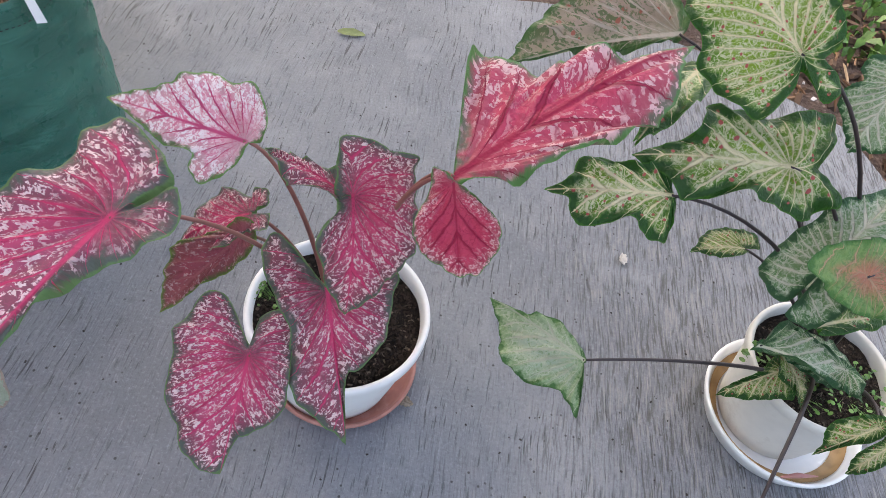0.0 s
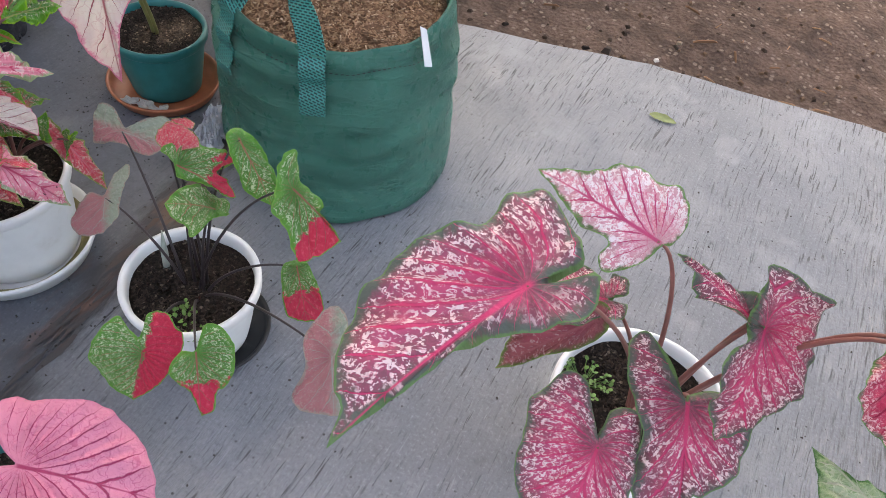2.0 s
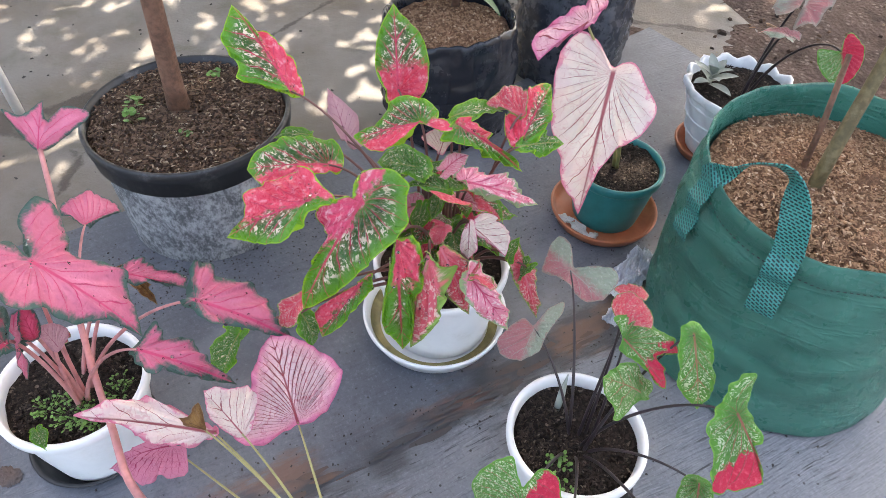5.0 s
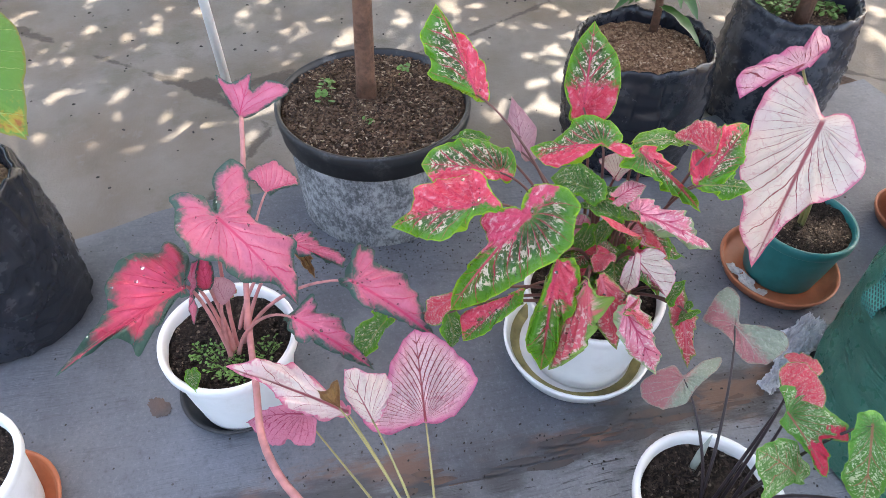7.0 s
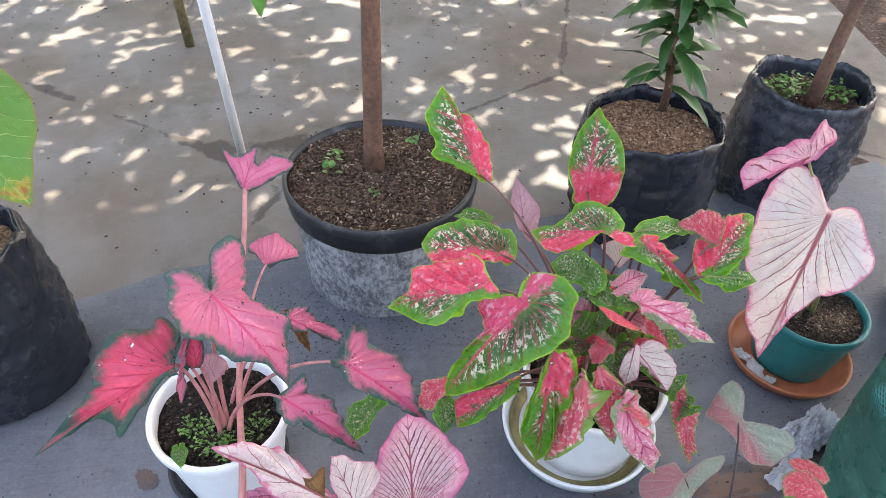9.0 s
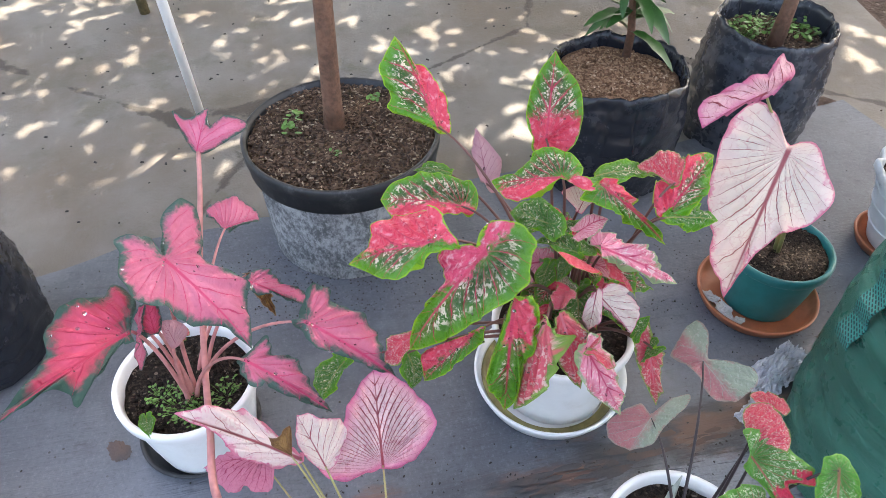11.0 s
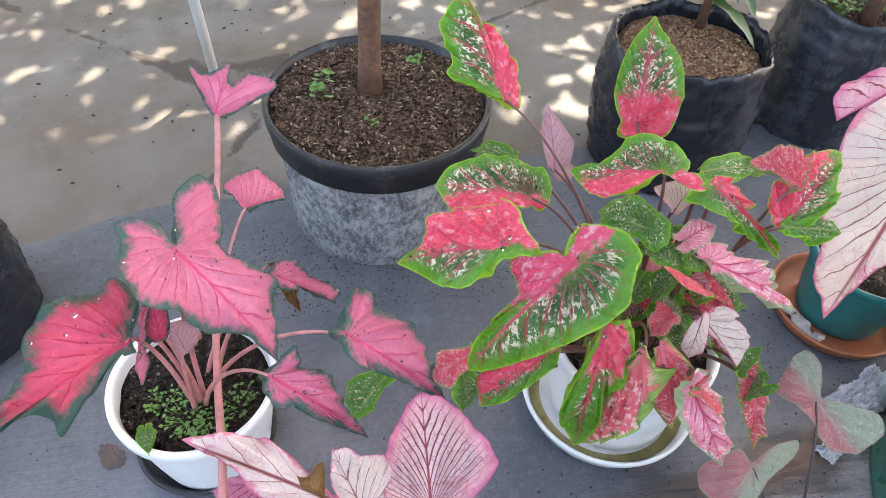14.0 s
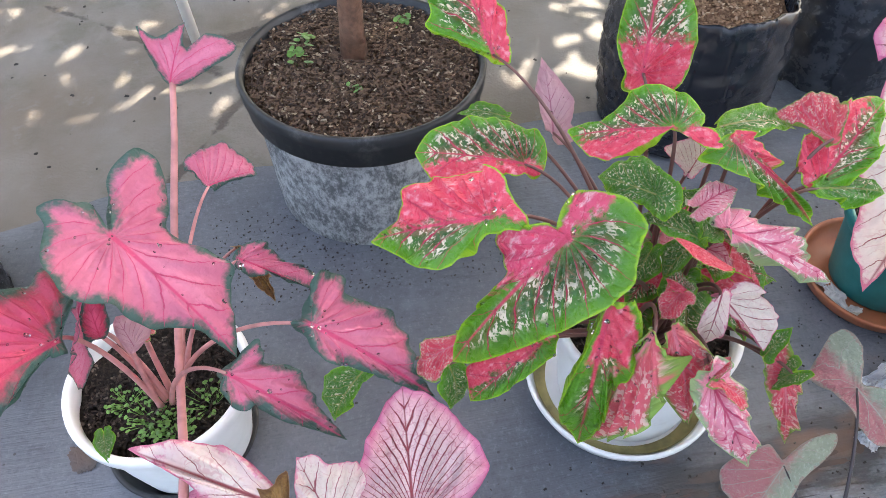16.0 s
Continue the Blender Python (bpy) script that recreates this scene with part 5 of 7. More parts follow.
    part("stake", tube("stake", [(-1.232, 1.337, 0.34), (-1.25, 1.355, 0.46), (-1.285, 1.392, 0.56)], [0.006, 0.0055, 0.005], BARK, 9), t, "thin brown stake tied to the stem")
    return ob


green_bag()

# ---- caladiums ----
C = "caladium plants"
PLANT_A = Plant("caladium_plant", -0.336, 0.943, za, "caladium with rose leaves speckled white and edged green", ROSE, STALK_ROSE, C, ruffle=0.018)
PLANT_B = Plant("caladium_plant", 0.475, 1.030, zb, "caladium with cream and green leaves dotted red", CREAM, STALK_DARK, C, spread=0.04, ruffle=0.018)
PLANT_C = Plant("caladium_plant", -1.065, 0.770, zc, "small caladium with speckled green and red leaves on black stalks", SPLIT_GREEN, STALK_DARK, C, 0.0024, 0.03)
PLANT_D = Plant("caladium_plant", -1.462, 0.733, zd, "bushy caladium with bright green leaves splashed red and cream", DUO_GREEN, STALK_BROWN, C, 0.003, 0.05, ruffle=0.004, drops=22)
PLANT_E = Plant("caladium_plant", -1.028, 0.364, ze, "caladium with pink leaves and dark crimson veins", VEINED, STALK_GREEN, C, 0.0022, ruffle=0.012)
PLANT_F = Plant("caladium_plant", -1.492, 0.084, zf, "caladium with solid pink leaves edged dark green", PINK, STALK_PINK, C, 0.0031, 0.035, ruffle=0.012, drops=38)
PLANT_W = Plant("caladium_plant", -1.576, 1.245, zw, "caladium with white leaves and crimson veins", PALE, STALK_GREEN, C, ruffle=0.012)
PLANT_O = Plant("caladium_plant", -1.65, 1.68, zo, "caladium with green and red leaves on long dark stalks", SPLIT_GREEN, STALK_DARK, C)
# broad leaf with a browned tip over the tall bag
banana = thing("papaya_sapling", -1.80, -0.40, 0.30, "sapling with one broad green leaf browning at the tip", "sapling")
part("stem", tube("stem", [(-1.80, -0.40, 0.28), (-1.82, -0.43, 0.5), (-1.86, -0.50, 0.74)], [0.012, 0.010, 0.007], STALK_GREEN), banana)
BROAD = leaf_material("broad_green_leaf", (0.12, 0.28, 0.05), (0.11, 0.27, 0.05), (0.12, 0.26, 0.05), (0.20, 0.20, 0.05), (0.30, 0.44, 0.14), vein_w=0.04, split=("y", 0.80, 0.90), other=(0.34, 0.30, 0.05), other_lite=(0.30, 0.12, 0.04), rough=0.4)
PLANT_N = Plant("papaya_leaf", -1.86, -0.50, 0.72, "broad green leaf with a torn browning tip", BROAD, STALK_GREEN, "", 0.004, 0.0, "leaf")
blade(PLANT_A, (-0.550, 0.775, 0.542), (-0.648, 0.546, 0.454), -2, (0.89, 0.84, 0.79, 0.73, 0.63, 0.52, 0.42, 0.36, 0.47, 0.52, 0.46, 0.39, 0.35), (0.48, 0.26, 0.23, 0.21, 0.2, 0.2, 0.21, 0.25, 0.29, 0.29, 0.27, 0.09, 0.27), 0.31, ROSE, laterals=7)
blade(PLANT_A, (-0.449, 0.898, 0.567), (-0.606, 0.909, 0.578), 35, (0.88, 0.72, 0.63, 0.59, 0.54, 0.42, 0.42, 0.32, 0.24, 0.17, 0.13, 0.11, 0.07), (0.81, 0.66, 0.54, 0.35, 0.42, 0.43, 0.23, 0.12, 0.07, 0.05, 0.05, 0.05, 0.05), 0.05, ROSE_LIGHT)
leaf(PLANT_A, (-0.323, 0.856, 0.562), (-0.427, 0.895, 0.565), (0.15, 0.50, 0.11, -0.09), (0.22, 0.45, 0.06, 0.07), 0, .05, .4, 0.060)
blade(PLANT_A, (-0.314, 0.851, 0.566), (-0.298, 0.769, 0.459), 30, (0.89, 0.78, 0.66, 0.56, 0.48, 0.13, 0.12, 0.13, 0.15, 0.18, 0.24, 0.37, 0.45), (0.96, 0.91, 0.85, 0.81, 0.77, 0.73, 0.68, 0.69, 0.69, 0.53, 0.5, 0.49, 0.48), 0.48, ROSE)
blade(PLANT_A, (-0.214, 0.833, 0.648), (0.016, 1.043, 0.718), 0, (0.86, 0.77, 0.53, 0.24, 0.12, 0.06, 0.04, 0.03, 0.03, 0.03, 0.03, 0.03, 0.03), (0.77, 0.72, 0.53, 0.49, 0.48, 0.04, 0.03, 0.03, 0.03, 0.03, 0.03, 0.03, 0.03), 0.03, RED)
blade(PLANT_A, (-0.214, 0.824, 0.648), (-0.190, 0.749, 0.601), -7, (0.95, 0.9, 0.84, 0.77, 0.61, 0.33, 0.25, 0.23, 0.25, 0.28, 0.17, 0.09, 0.07), (0.99, 0.99, 0.91, 0.79, 0.62, 0.12, 0.09, 0.07, 0.05, 0.04, 0.04, 0.04, 0.05), 0.06, RED, wave=0.045)
blade(PLANT_A, (-0.400, 0.730, 0.392), (-0.396, 0.607, 0.344), 5, (0.99, 0.98, 0.93, 0.79, 0.77, 0.68, 0.65, 0.7, 0.68, 0.72, 0.59, 0.16, 0.15), (0.69, 0.67, 0.63, 0.6, 0.54, 0.44, 0.38, 0.37, 0.4, 0.45, 0.52, 0.51, 0.46), 0.38, ROSE)
blade(PLANT_A, (-0.330, 0.818, 0.428), (-0.269, 0.674, 0.329), -4, (0.9, 0.81, 0.73, 0.55, 0.35, 0.32, 0.33, 0.36, 0.44, 0.52, 0.48, 0.06, 0.06), (0.57, 0.55, 0.53, 0.5, 0.47, 0.44, 0.44, 0.47, 0.24, 0.14, 0.09, 0.07, 0.06), 0.06, ROSE)
blade(PLANT_B, (0.040, 0.904, 0.257), (-0.109, 0.986, 0.251), 18, (0.63, 0.56, 0.42, 0.26, 0.16, 0.1, 0.05, 0.04, 0.03, 0.03, 0.03, 0.03, 0.03), (0.9, 0.81, 0.74, 0.74, 0.62, 0.49, 0.35, 0.38, 0.48, 0.05, 0.04, 0.03, 0.03), 0.03, MINT)
blade(PLANT_B, (0.050, 0.965, 0.562), (-0.105, 0.940, 0.551), 22, (0.83, 0.78, 0.72, 0.48, 0.31, 0.28, 0.18, 0.08, 0.06, 0.05, 0.05, 0.05, 0.05), (0.82, 0.82, 0.74, 0.41, 0.41, 0.41, 0.36, 0.13, 0.09, 0.07, 0.06, 0.05, 0.05), 0.05, CREAM)
blade(PLANT_B, (0.186, 1.016, 0.601), (-0.008, 1.000, 0.581), 24, (0.81, 0.66, 0.61, 0.63, 0.48, 0.4, 0.36, 0.38, 0.46, 0.5, 0.37, 0.27, 0.22), (0.87, 0.77, 0.72, 0.38, 0.34, 0.32, 0.3, 0.34, 0.34, 0.32, 0.4, 0.35, 0.25), 0.22, CREAM)
blade(PLANT_B, (0.142, 1.069, 0.717), (0.059, 1.165, 0.750), 29, (1.0, 1.01, 1.01, 0.91, 0.72, 0.52, 0.46, 0.39, 0.25, 0.2, 0.37, 0.45, 0.47), (1.01, 1.05, 1.13, 1.04, 0.84, 0.85, 0.75, 0.69, 0.68, 0.35, 0.18, 0.12, 0.41), 0.47, CREAM, laterals=6)
blade(PLANT_B, (0.075, 1.283, 0.581), (-0.167, 1.191, 0.532), 25, (0.93, 0.84, 0.73, 0.64, 0.54, 0.43, 0.32, 0.22, 0.15, 0.1, 0.07, 0.06, 0.04), (0.53, 0.27, 0.1, 0.05, 0.03, 0.03, 0.03, 0.03, 0.03, 0.03, 0.03, 0.03, 0.03), 0.03, CREAM_BACK)
leaf(PLANT_B, (0.388, 1.247, 0.600), (0.365, 1.203, 0.500), (0.52, 0.35, 0.50, 0.06), (0.62, 0.56, 0.43, 0.22), 0, .1, .05, .04, blade=CREAM_PALE)
leaf(PLANT_B, (0.287, 0.968, 0.500), (0.376, 1.078, 0.560), (0.29, 0.27, 0.17, 0.50), (0.33, 0.24, 0.34, 0.40), 0, .1, .05, .03, blade=CREAM_PALE)
blade(PLANT_B, (0.299, 0.921, 0.541), (0.375, 0.922, 0.469), -35, (0.86, 0.74, 0.62, 0.54, 0.48, 0.45, 0.46, 0.49, 0.59, 0.74, 0.87, 0.81, 0.71), (1.06, 1.15, 1.11, 1.0, 0.86, 0.7, 0.58, 0.5, 0.46, 0.45, 0.47, 0.51, 0.57), 0.63, CREAM_RED)
leaf(PLANT_B, (0.287, 0.950, 0.320), (0.471, 0.921, 0.270), (0.08, 0.51, 0.06, -0.03), (0.43, 0.60, 0.09, -0.05), 0, .1, .1, .03, blade=CREAM_PALE)
blade(PLANT_B, (0.351, 0.952, 0.268), (0.268, 0.920, 0.211), 8, (0.79, 0.34, 0.25, 0.23, 0.22, 0.21, 0.21, 0.21, 0.2, 0.18, 0.15, 0.14, 0.13), (0.88, 0.77, 0.65, 0.54, 0.45, 0.41, 0.44, 0.28, 0.18, 0.15, 0.13, 0.12, 0.12), 0.12, CREAM)
leaf(PLANT_B, (0.263, 1.098, 0.360), (0.182, 1.085, 0.340), (0.50, 0.41, 0.45, 0.25), (0.22, 0.44, 0.11, 0.04), 0, .1, .1, .03)
leaf(PLANT_B, (0.320, 0.941, 0.400), (0.481, 1.008, 0.370), (0.11, 0.36, 0.06, -0.02), (0.12, 0.49, 0.06, -0.10), 0, .1, .1, .03)
blade(PLANT_B, (0.416, 0.833, 0.354), (0.361, 0.812, 0.280), 6, (0.81, 0.73, 0.65, 0.53, 0.37, 0.27, 0.21, 0.19, 0.18, 0.18, 0.18, 0.18, 0.17), (0.63, 0.41, 0.32, 0.25, 0.19, 0.16, 0.14, 0.13, 0.13, 0.14, 0.15, 0.15, 0.16), 0.16, CREAM)
leaf(PLANT_B, (0.420, 0.805, 0.360), (0.392, 0.784, 0.300), (0.19, 0.51, 0.17, 0.03), (0.18, 0.59, 0.31, -0.16), 0, .1, .1, .03)
leaf(PLANT_B, (0.122, 1.253, 0.560), (0.009, 1.050, 0.550), (0.12, 0.57, 0.07, -0.03), (0.14, 0.47, 0.14, -0.12), 0, .1, .1, .03)
blade(PLANT_B, (0.384, 1.093, 0.430), (0.281, 1.060, 0.370), 14, (0.68, 0.5, 0.4, 0.33, 0.28, 0.26, 0.26, 0.28, 0.35, 0.44, 0.49, 0.37, 0.24), (0.98, 0.96, 0.79, 0.96, 1.04, 0.19, 0.14, 0.12, 0.11, 0.11, 0.11, 0.13, 0.15), 0.18, CREAM_PALE)
leaf(PLANT_B, (0.331, 0.964, 0.300), (0.400, 0.919, 0.220), (0.29, 0.15, 0.11, 0.06), (0.26, 0.48, 0.18, -0.15), 0, .1, .2, .03)
blade(PLANT_B, (0.420, 0.944, 0.314), (0.304, 0.973, 0.278), 19, (0.91, 0.82, 0.73, 0.64, 0.3, 0.17, 0.12, 0.11, 0.1, 0.11, 0.12, 0.14, 0.17), (0.72, 0.55, 0.45, 0.38, 0.32, 0.27, 0.24, 0.29, 0.35, 0.3, 0.27, 0.26, 0.24), 0.21, CREAM_PALE)
blade(PLANT_C, (-1.205, 0.761, 0.270), (-1.174, 0.719, 0.249), -1, (1.02, 1.08, 1.17, 1.19, 1.11, 0.82, 0.6, 0.48, 0.42, 0.11, 0.12, 0.14, 0.2), (0.92, 0.85, 0.77, 0.67, 0.53, 0.42, 0.38, 0.4, 0.48, 0.67, 1.02, 1.25, 0.75), 0.37, DULL, laterals=3, fan=1.7)
blade(PLANT_C, (-1.258, 0.861, 0.306), (-1.190, 0.879, 0.294), -20, (0.94, 0.89, 0.82, 0.63, 0.41, 0.33, 0.31, 0.32, 0.38, 0.64, 0.66, 0.66, 0.69), (1.0, 1.01, 1.05, 1.09, 0.95, 0.32, 0.17, 0.16, 0.22, 0.69, 0.98, 0.93, 0.81), 0.74, DULL, laterals=3, fan=1.7)
blade(PLANT_C, (-1.008, 0.792, 0.347), (-1.020, 0.723, 0.414), 31, (0.91, 0.81, 0.69, 0.56, 0.46, 0.4, 0.37, 0.37, 0.39, 0.45, 0.51, 0.51, 0.47), (1.0, 0.99, 0.87, 0.94, 0.25, 0.15, 0.12, 0.11, 0.12, 0.14, 0.17, 0.23, 0.34), 0.42, SPLIT_GREEN)
blade(PLANT_C, (-0.904, 0.843, 0.408), (-0.837, 0.863, 0.323), -23, (0.97, 0.95, 0.94, 0.92, 0.87, 0.45, 0.41, 0.41, 0.27, 0.21, 0.22, 0.25, 0.28), (0.49, 0.43, 0.36, 0.28, 0.21, 0.17, 0.16, 0.2, 0.41, 0.51, 0.48, 0.4, 0.34), 0.30, SPLIT_TIP, wave=0.045)
blade(PLANT_C, (-0.886, 0.818, 0.272), (-0.832, 0.767, 0.234), -4, (0.97, 0.94, 0.87, 0.62, 0.43, 0.34, 0.29, 0.26, 0.23, 0.19, 0.17, 0.15, 0.15), (1.01, 1.03, 0.89, 0.58, 0.37, 0.27, 0.23, 0.2, 0.19, 0.17, 0.15, 0.14, 0.14), 0.14, SPLIT_TIP)
blade(PLANT_C, (-0.980, 0.595, 0.246), (-0.971, 0.553, 0.190), 11, (0.97, 0.95, 0.94, 0.94, 0.96, 1.0, 0.99, 0.94, 0.91, 0.81, 0.35, 0.42, 0.76), (0.92, 0.85, 0.77, 0.7, 0.65, 0.62, 0.64, 0.7, 0.77, 0.81, 0.86, 0.92, 0.91), 0.84, SPLIT_LEFT, wave=0.045)
blade(PLANT_C, (-0.917, 0.631, 0.257), (-0.878, 0.584, 0.189), 2, (0.76, 0.61, 0.53, 0.5, 0.49, 0.45, 0.31, 0.19, 0.07, 0.06, 0.05, 0.05, 0.06), (0.98, 0.94, 0.68, 0.65, 0.64, 0.6, 0.56, 0.55, 0.53, 0.51, 0.48, 0.43, 0.08), 0.06, SPLIT_TIP)
blade(PLANT_C, (-0.747, 0.706, 0.300), (-0.710, 0.658, 0.249), -3, (0.98, 0.97, 0.99, 1.01, 0.93, 0.54, 0.44, 0.46, 0.54, 0.59, 0.64, 0.7, 0.78), (1.0, 1.01, 0.91, 0.63, 0.45, 0.34, 0.11, 0.16, 0.28, 0.38, 0.56, 0.75, 0.85), 0.84, DULL, laterals=3, fan=1.7)
blade(PLANT_C, (-1.058, 0.788, 0.407), (-0.992, 0.822, 0.356), -21, (0.87, 0.38, 0.29, 0.25, 0.21, 0.16, 0.12, 0.09, 0.08, 0.08, 0.09, 0.09, 0.11), (0.9, 0.77, 0.62, 0.87, 0.77, 0.56, 0.57, 0.48, 0.4, 0.37, 0.37, 0.32, 0.18), 0.13, SPLIT_TIP, wave=0.045)
blade(PLANT_C, (-1.017, 0.868, 0.419), (-0.957, 0.856, 0.329), -14, (0.9, 0.79, 0.65, 0.41, 0.27, 0.21, 0.17, 0.16, 0.16, 0.17, 0.18, 0.17, 0.17), (0.92, 0.82, 0.6, 0.41, 0.28, 0.21, 0.17, 0.15, 0.14, 0.15, 0.15, 0.15, 0.16), 0.16, SPLIT_GREEN)
leaf(PLANT_C, (-1.120, 0.861, 0.390), (-1.153, 0.851, 0.380), (0.45, 0.60, 0.64, -0.30), (0.59, 0.02, 0.51, 0.41), 0, .1, .1, .05, blade=FLAME, blunt=.5)
blade(PLANT_D, (-1.699, 0.557, 0.467), (-1.803, 0.506, 0.586), 16, (0.71, 0.65, 0.46, 0.36, 0.25, 0.18, 0.14, 0.13, 0.12, 0.13, 0.14, 0.09, 0.05), (0.94, 0.88, 0.81, 0.57, 0.52, 0.06, 0.04, 0.03, 0.03, 0.03, 0.03, 0.03, 0.04), 0.04, DUO_RIGHT, wave=0.045)
blade(PLANT_D, (-1.615, 0.718, 0.477), (-1.703, 0.752, 0.584), 2, (0.88, 0.8, 0.73, 0.62, 0.51, 0.42, 0.36, 0.32, 0.28, 0.24, 0.22, 0.19, 0.18), (0.89, 0.77, 0.6, 0.45, 0.34, 0.24, 0.17, 0.15, 0.18, 0.2, 0.18, 0.17, 0.17), 0.17, DUO_TIP)
blade(PLANT_D, (-1.556, 0.563, 0.412), (-1.585, 0.438, 0.426), 24, (0.97, 0.92, 0.8, 0.66, 0.56, 0.48, 0.41, 0.36, 0.32, 0.28, 0.25, 0.23, 0.21), (0.96, 0.9, 0.77, 0.23, 0.19, 0.14, 0.11, 0.09, 0.1, 0.15, 0.17, 0.18, 0.19), 0.20, DUO_LEFT)
blade(PLANT_D, (-1.427, 0.487, 0.471), (-1.492, 0.369, 0.387), 26, (0.81, 0.73, 0.73, 0.61, 0.48, 0.41, 0.36, 0.31, 0.25, 0.19, 0.18, 0.19, 0.2), (0.86, 0.73, 0.62, 0.53, 0.39, 0.14, 0.11, 0.11, 0.12, 0.14, 0.18, 0.22, 0.23), 0.22, DUO_RIGHT)
blade(PLANT_D, (-1.418, 0.651, 0.482), (-1.465, 0.611, 0.469), 25, (0.96, 0.92, 0.88, 0.8, 0.72, 0.61, 0.44, 0.38, 0.37, 0.39, 0.42, 0.42, 0.42), (0.88, 0.77, 0.66, 0.58, 0.54, 0.26, 0.26, 0.29, 0.41, 0.45, 0.45, 0.44, 0.43), 0.42, DUO_GREEN, wave=0.055)
blade(PLANT_D, (-1.490, 0.697, 0.499), (-1.556, 0.614, 0.446), 28, (1.04, 0.74, 0.62, 0.61, 0.54, 0.46, 0.41, 0.36, 0.31, 0.28, 0.28, 0.25, 0.22), (0.93, 0.84, 0.74, 0.51, 0.03, 0.03, 0.03, 0.03, 0.03, 0.03, 0.34, 0.44, 0.39), 0.33, DUO_LEFT)
leaf(PLANT_D, (-1.493, 0.755, 0.490), (-1.503, 0.862, 0.460), (0.25, 0.26, 0.24, 0.16), (0.18, 0.53, 0.10, -0.02), 0, .1, .2, .03, blade=DUO_GREEN)
blade(PLANT_D, (-1.454, 0.748, 0.503), (-1.393, 0.838, 0.422), -30, (0.76, 0.56, 0.41, 0.32, 0.26, 0.23, 0.22, 0.23, 0.19, 0.14, 0.12, 0.1, 0.1), (0.63, 0.43, 0.3, 0.24, 0.19, 0.16, 0.13, 0.11, 0.1, 0.09, 0.09, 0.09, 0.09), 0.09, DUO_LEFT, wave=0.055)
blade(PLANT_D, (-1.424, 0.845, 0.454), (-1.494, 0.946, 0.499), -4, (0.84, 0.69, 0.57, 0.43, 0.25, 0.16, 0.12, 0.09, 0.08, 0.07, 0.07, 0.07, 0.07), (0.99, 0.88, 0.66, 0.53, 0.44, 0.3, 0.2, 0.15, 0.12, 0.1, 0.09, 0.08, 0.08), 0.08, DUO_LEFT, wave=0.055)
blade(PLANT_D, (-1.417, 0.841, 0.456), (-1.420, 0.936, 0.429), -25, (0.83, 0.68, 0.52, 0.38, 0.27, 0.19, 0.13, 0.09, 0.07, 0.06, 0.05, 0.05, 0.05), (0.92, 0.84, 0.7, 0.42, 0.25, 0.16, 0.12, 0.1, 0.08, 0.07, 0.06, 0.06, 0.05), 0.05, DUO_GREEN, wave=0.055)
blade(PLANT_D, (-1.454, 0.864, 0.489), (-1.509, 0.827, 0.486), 27, (0.96, 0.93, 0.9, 0.88, 0.85, 0.82, 0.56, 0.21, 0.15, 0.12, 0.11, 0.11, 0.11), (0.87, 0.37, 0.24, 0.17, 0.14, 0.12, 0.1, 0.1, 0.11, 0.11, 0.11, 0.11, 0.11), 0.11, FLAME, wave=0.055)
blade(PLANT_D, (-1.381, 0.719, 0.456), (-1.335, 0.833, 0.401), -26, (0.83, 0.66, 0.22, 0.16, 0.13, 0.1, 0.07, 0.06, 0.06, 0.07, 0.08, 0.1, 0.11), (0.84, 0.67, 0.48, 0.37, 0.29, 0.24, 0.21, 0.19, 0.19, 0.19, 0.16, 0.14, 0.13), 0.12, FLAME_PINK, wave=0.055)
blade(PLANT_D, (-1.324, 0.577, 0.448), (-1.279, 0.565, 0.237), -9, (0.83, 0.64, 0.04, 0.04, 0.04, 0.04, 0.04, 0.04, 0.04, 0.04, 0.04, 0.04, 0.04), (0.85, 0.51, 0.42, 0.31, 0.23, 0.16, 0.12, 0.09, 0.04, 0.04, 0.04, 0.04, 0.04), 0.04, DUO_TIP)
blade(PLANT_D, (-1.297, 0.616, 0.425), (-1.295, 0.583, 0.212), 20, (0.14, 0.09, 0.06, 0.05, 0.04, 0.03, 0.03, 0.03, 0.03, 0.03, 0.03, 0.03, 0.03), (0.86, 0.7, 0.53, 0.43, 0.2, 0.11, 0.06, 0.04, 0.03, 0.03, 0.03, 0.03, 0.03), 0.03, FLAME, wave=0.055)
blade(PLANT_D, (-1.300, 0.638, 0.419), (-1.253, 0.668, 0.302), -26, (0.85, 0.68, 0.48, 0.27, 0.17, 0.13, 0.1, 0.08, 0.07, 0.07, 0.06, 0.07, 0.07), (0.83, 0.71, 0.6, 0.44, 0.23, 0.14, 0.1, 0.08, 0.07, 0.07, 0.07, 0.07, 0.07), 0.07, FLAME, wave=0.055)
blade(PLANT_D, (-1.253, 0.661, 0.396), (-1.195, 0.702, 0.312), -24, (0.84, 0.69, 0.56, 0.45, 0.33, 0.24, 0.12, 0.09, 0.07, 0.07, 0.07, 0.08, 0.09), (0.85, 0.67, 0.52, 0.47, 0.32, 0.23, 0.23, 0.25, 0.23, 0.23, 0.21, 0.16, 0.12), 0.10, FLAME_PINK, wave=0.055)
leaf(PLANT_D, (-1.249, 0.665, 0.400), (-1.229, 0.694, 0.380), (0.42, 0.60, 0.24, -0.16), (0.11, 0.27, 0.09, 0.12), 0, .1, .3, .05, blade=FLAME)
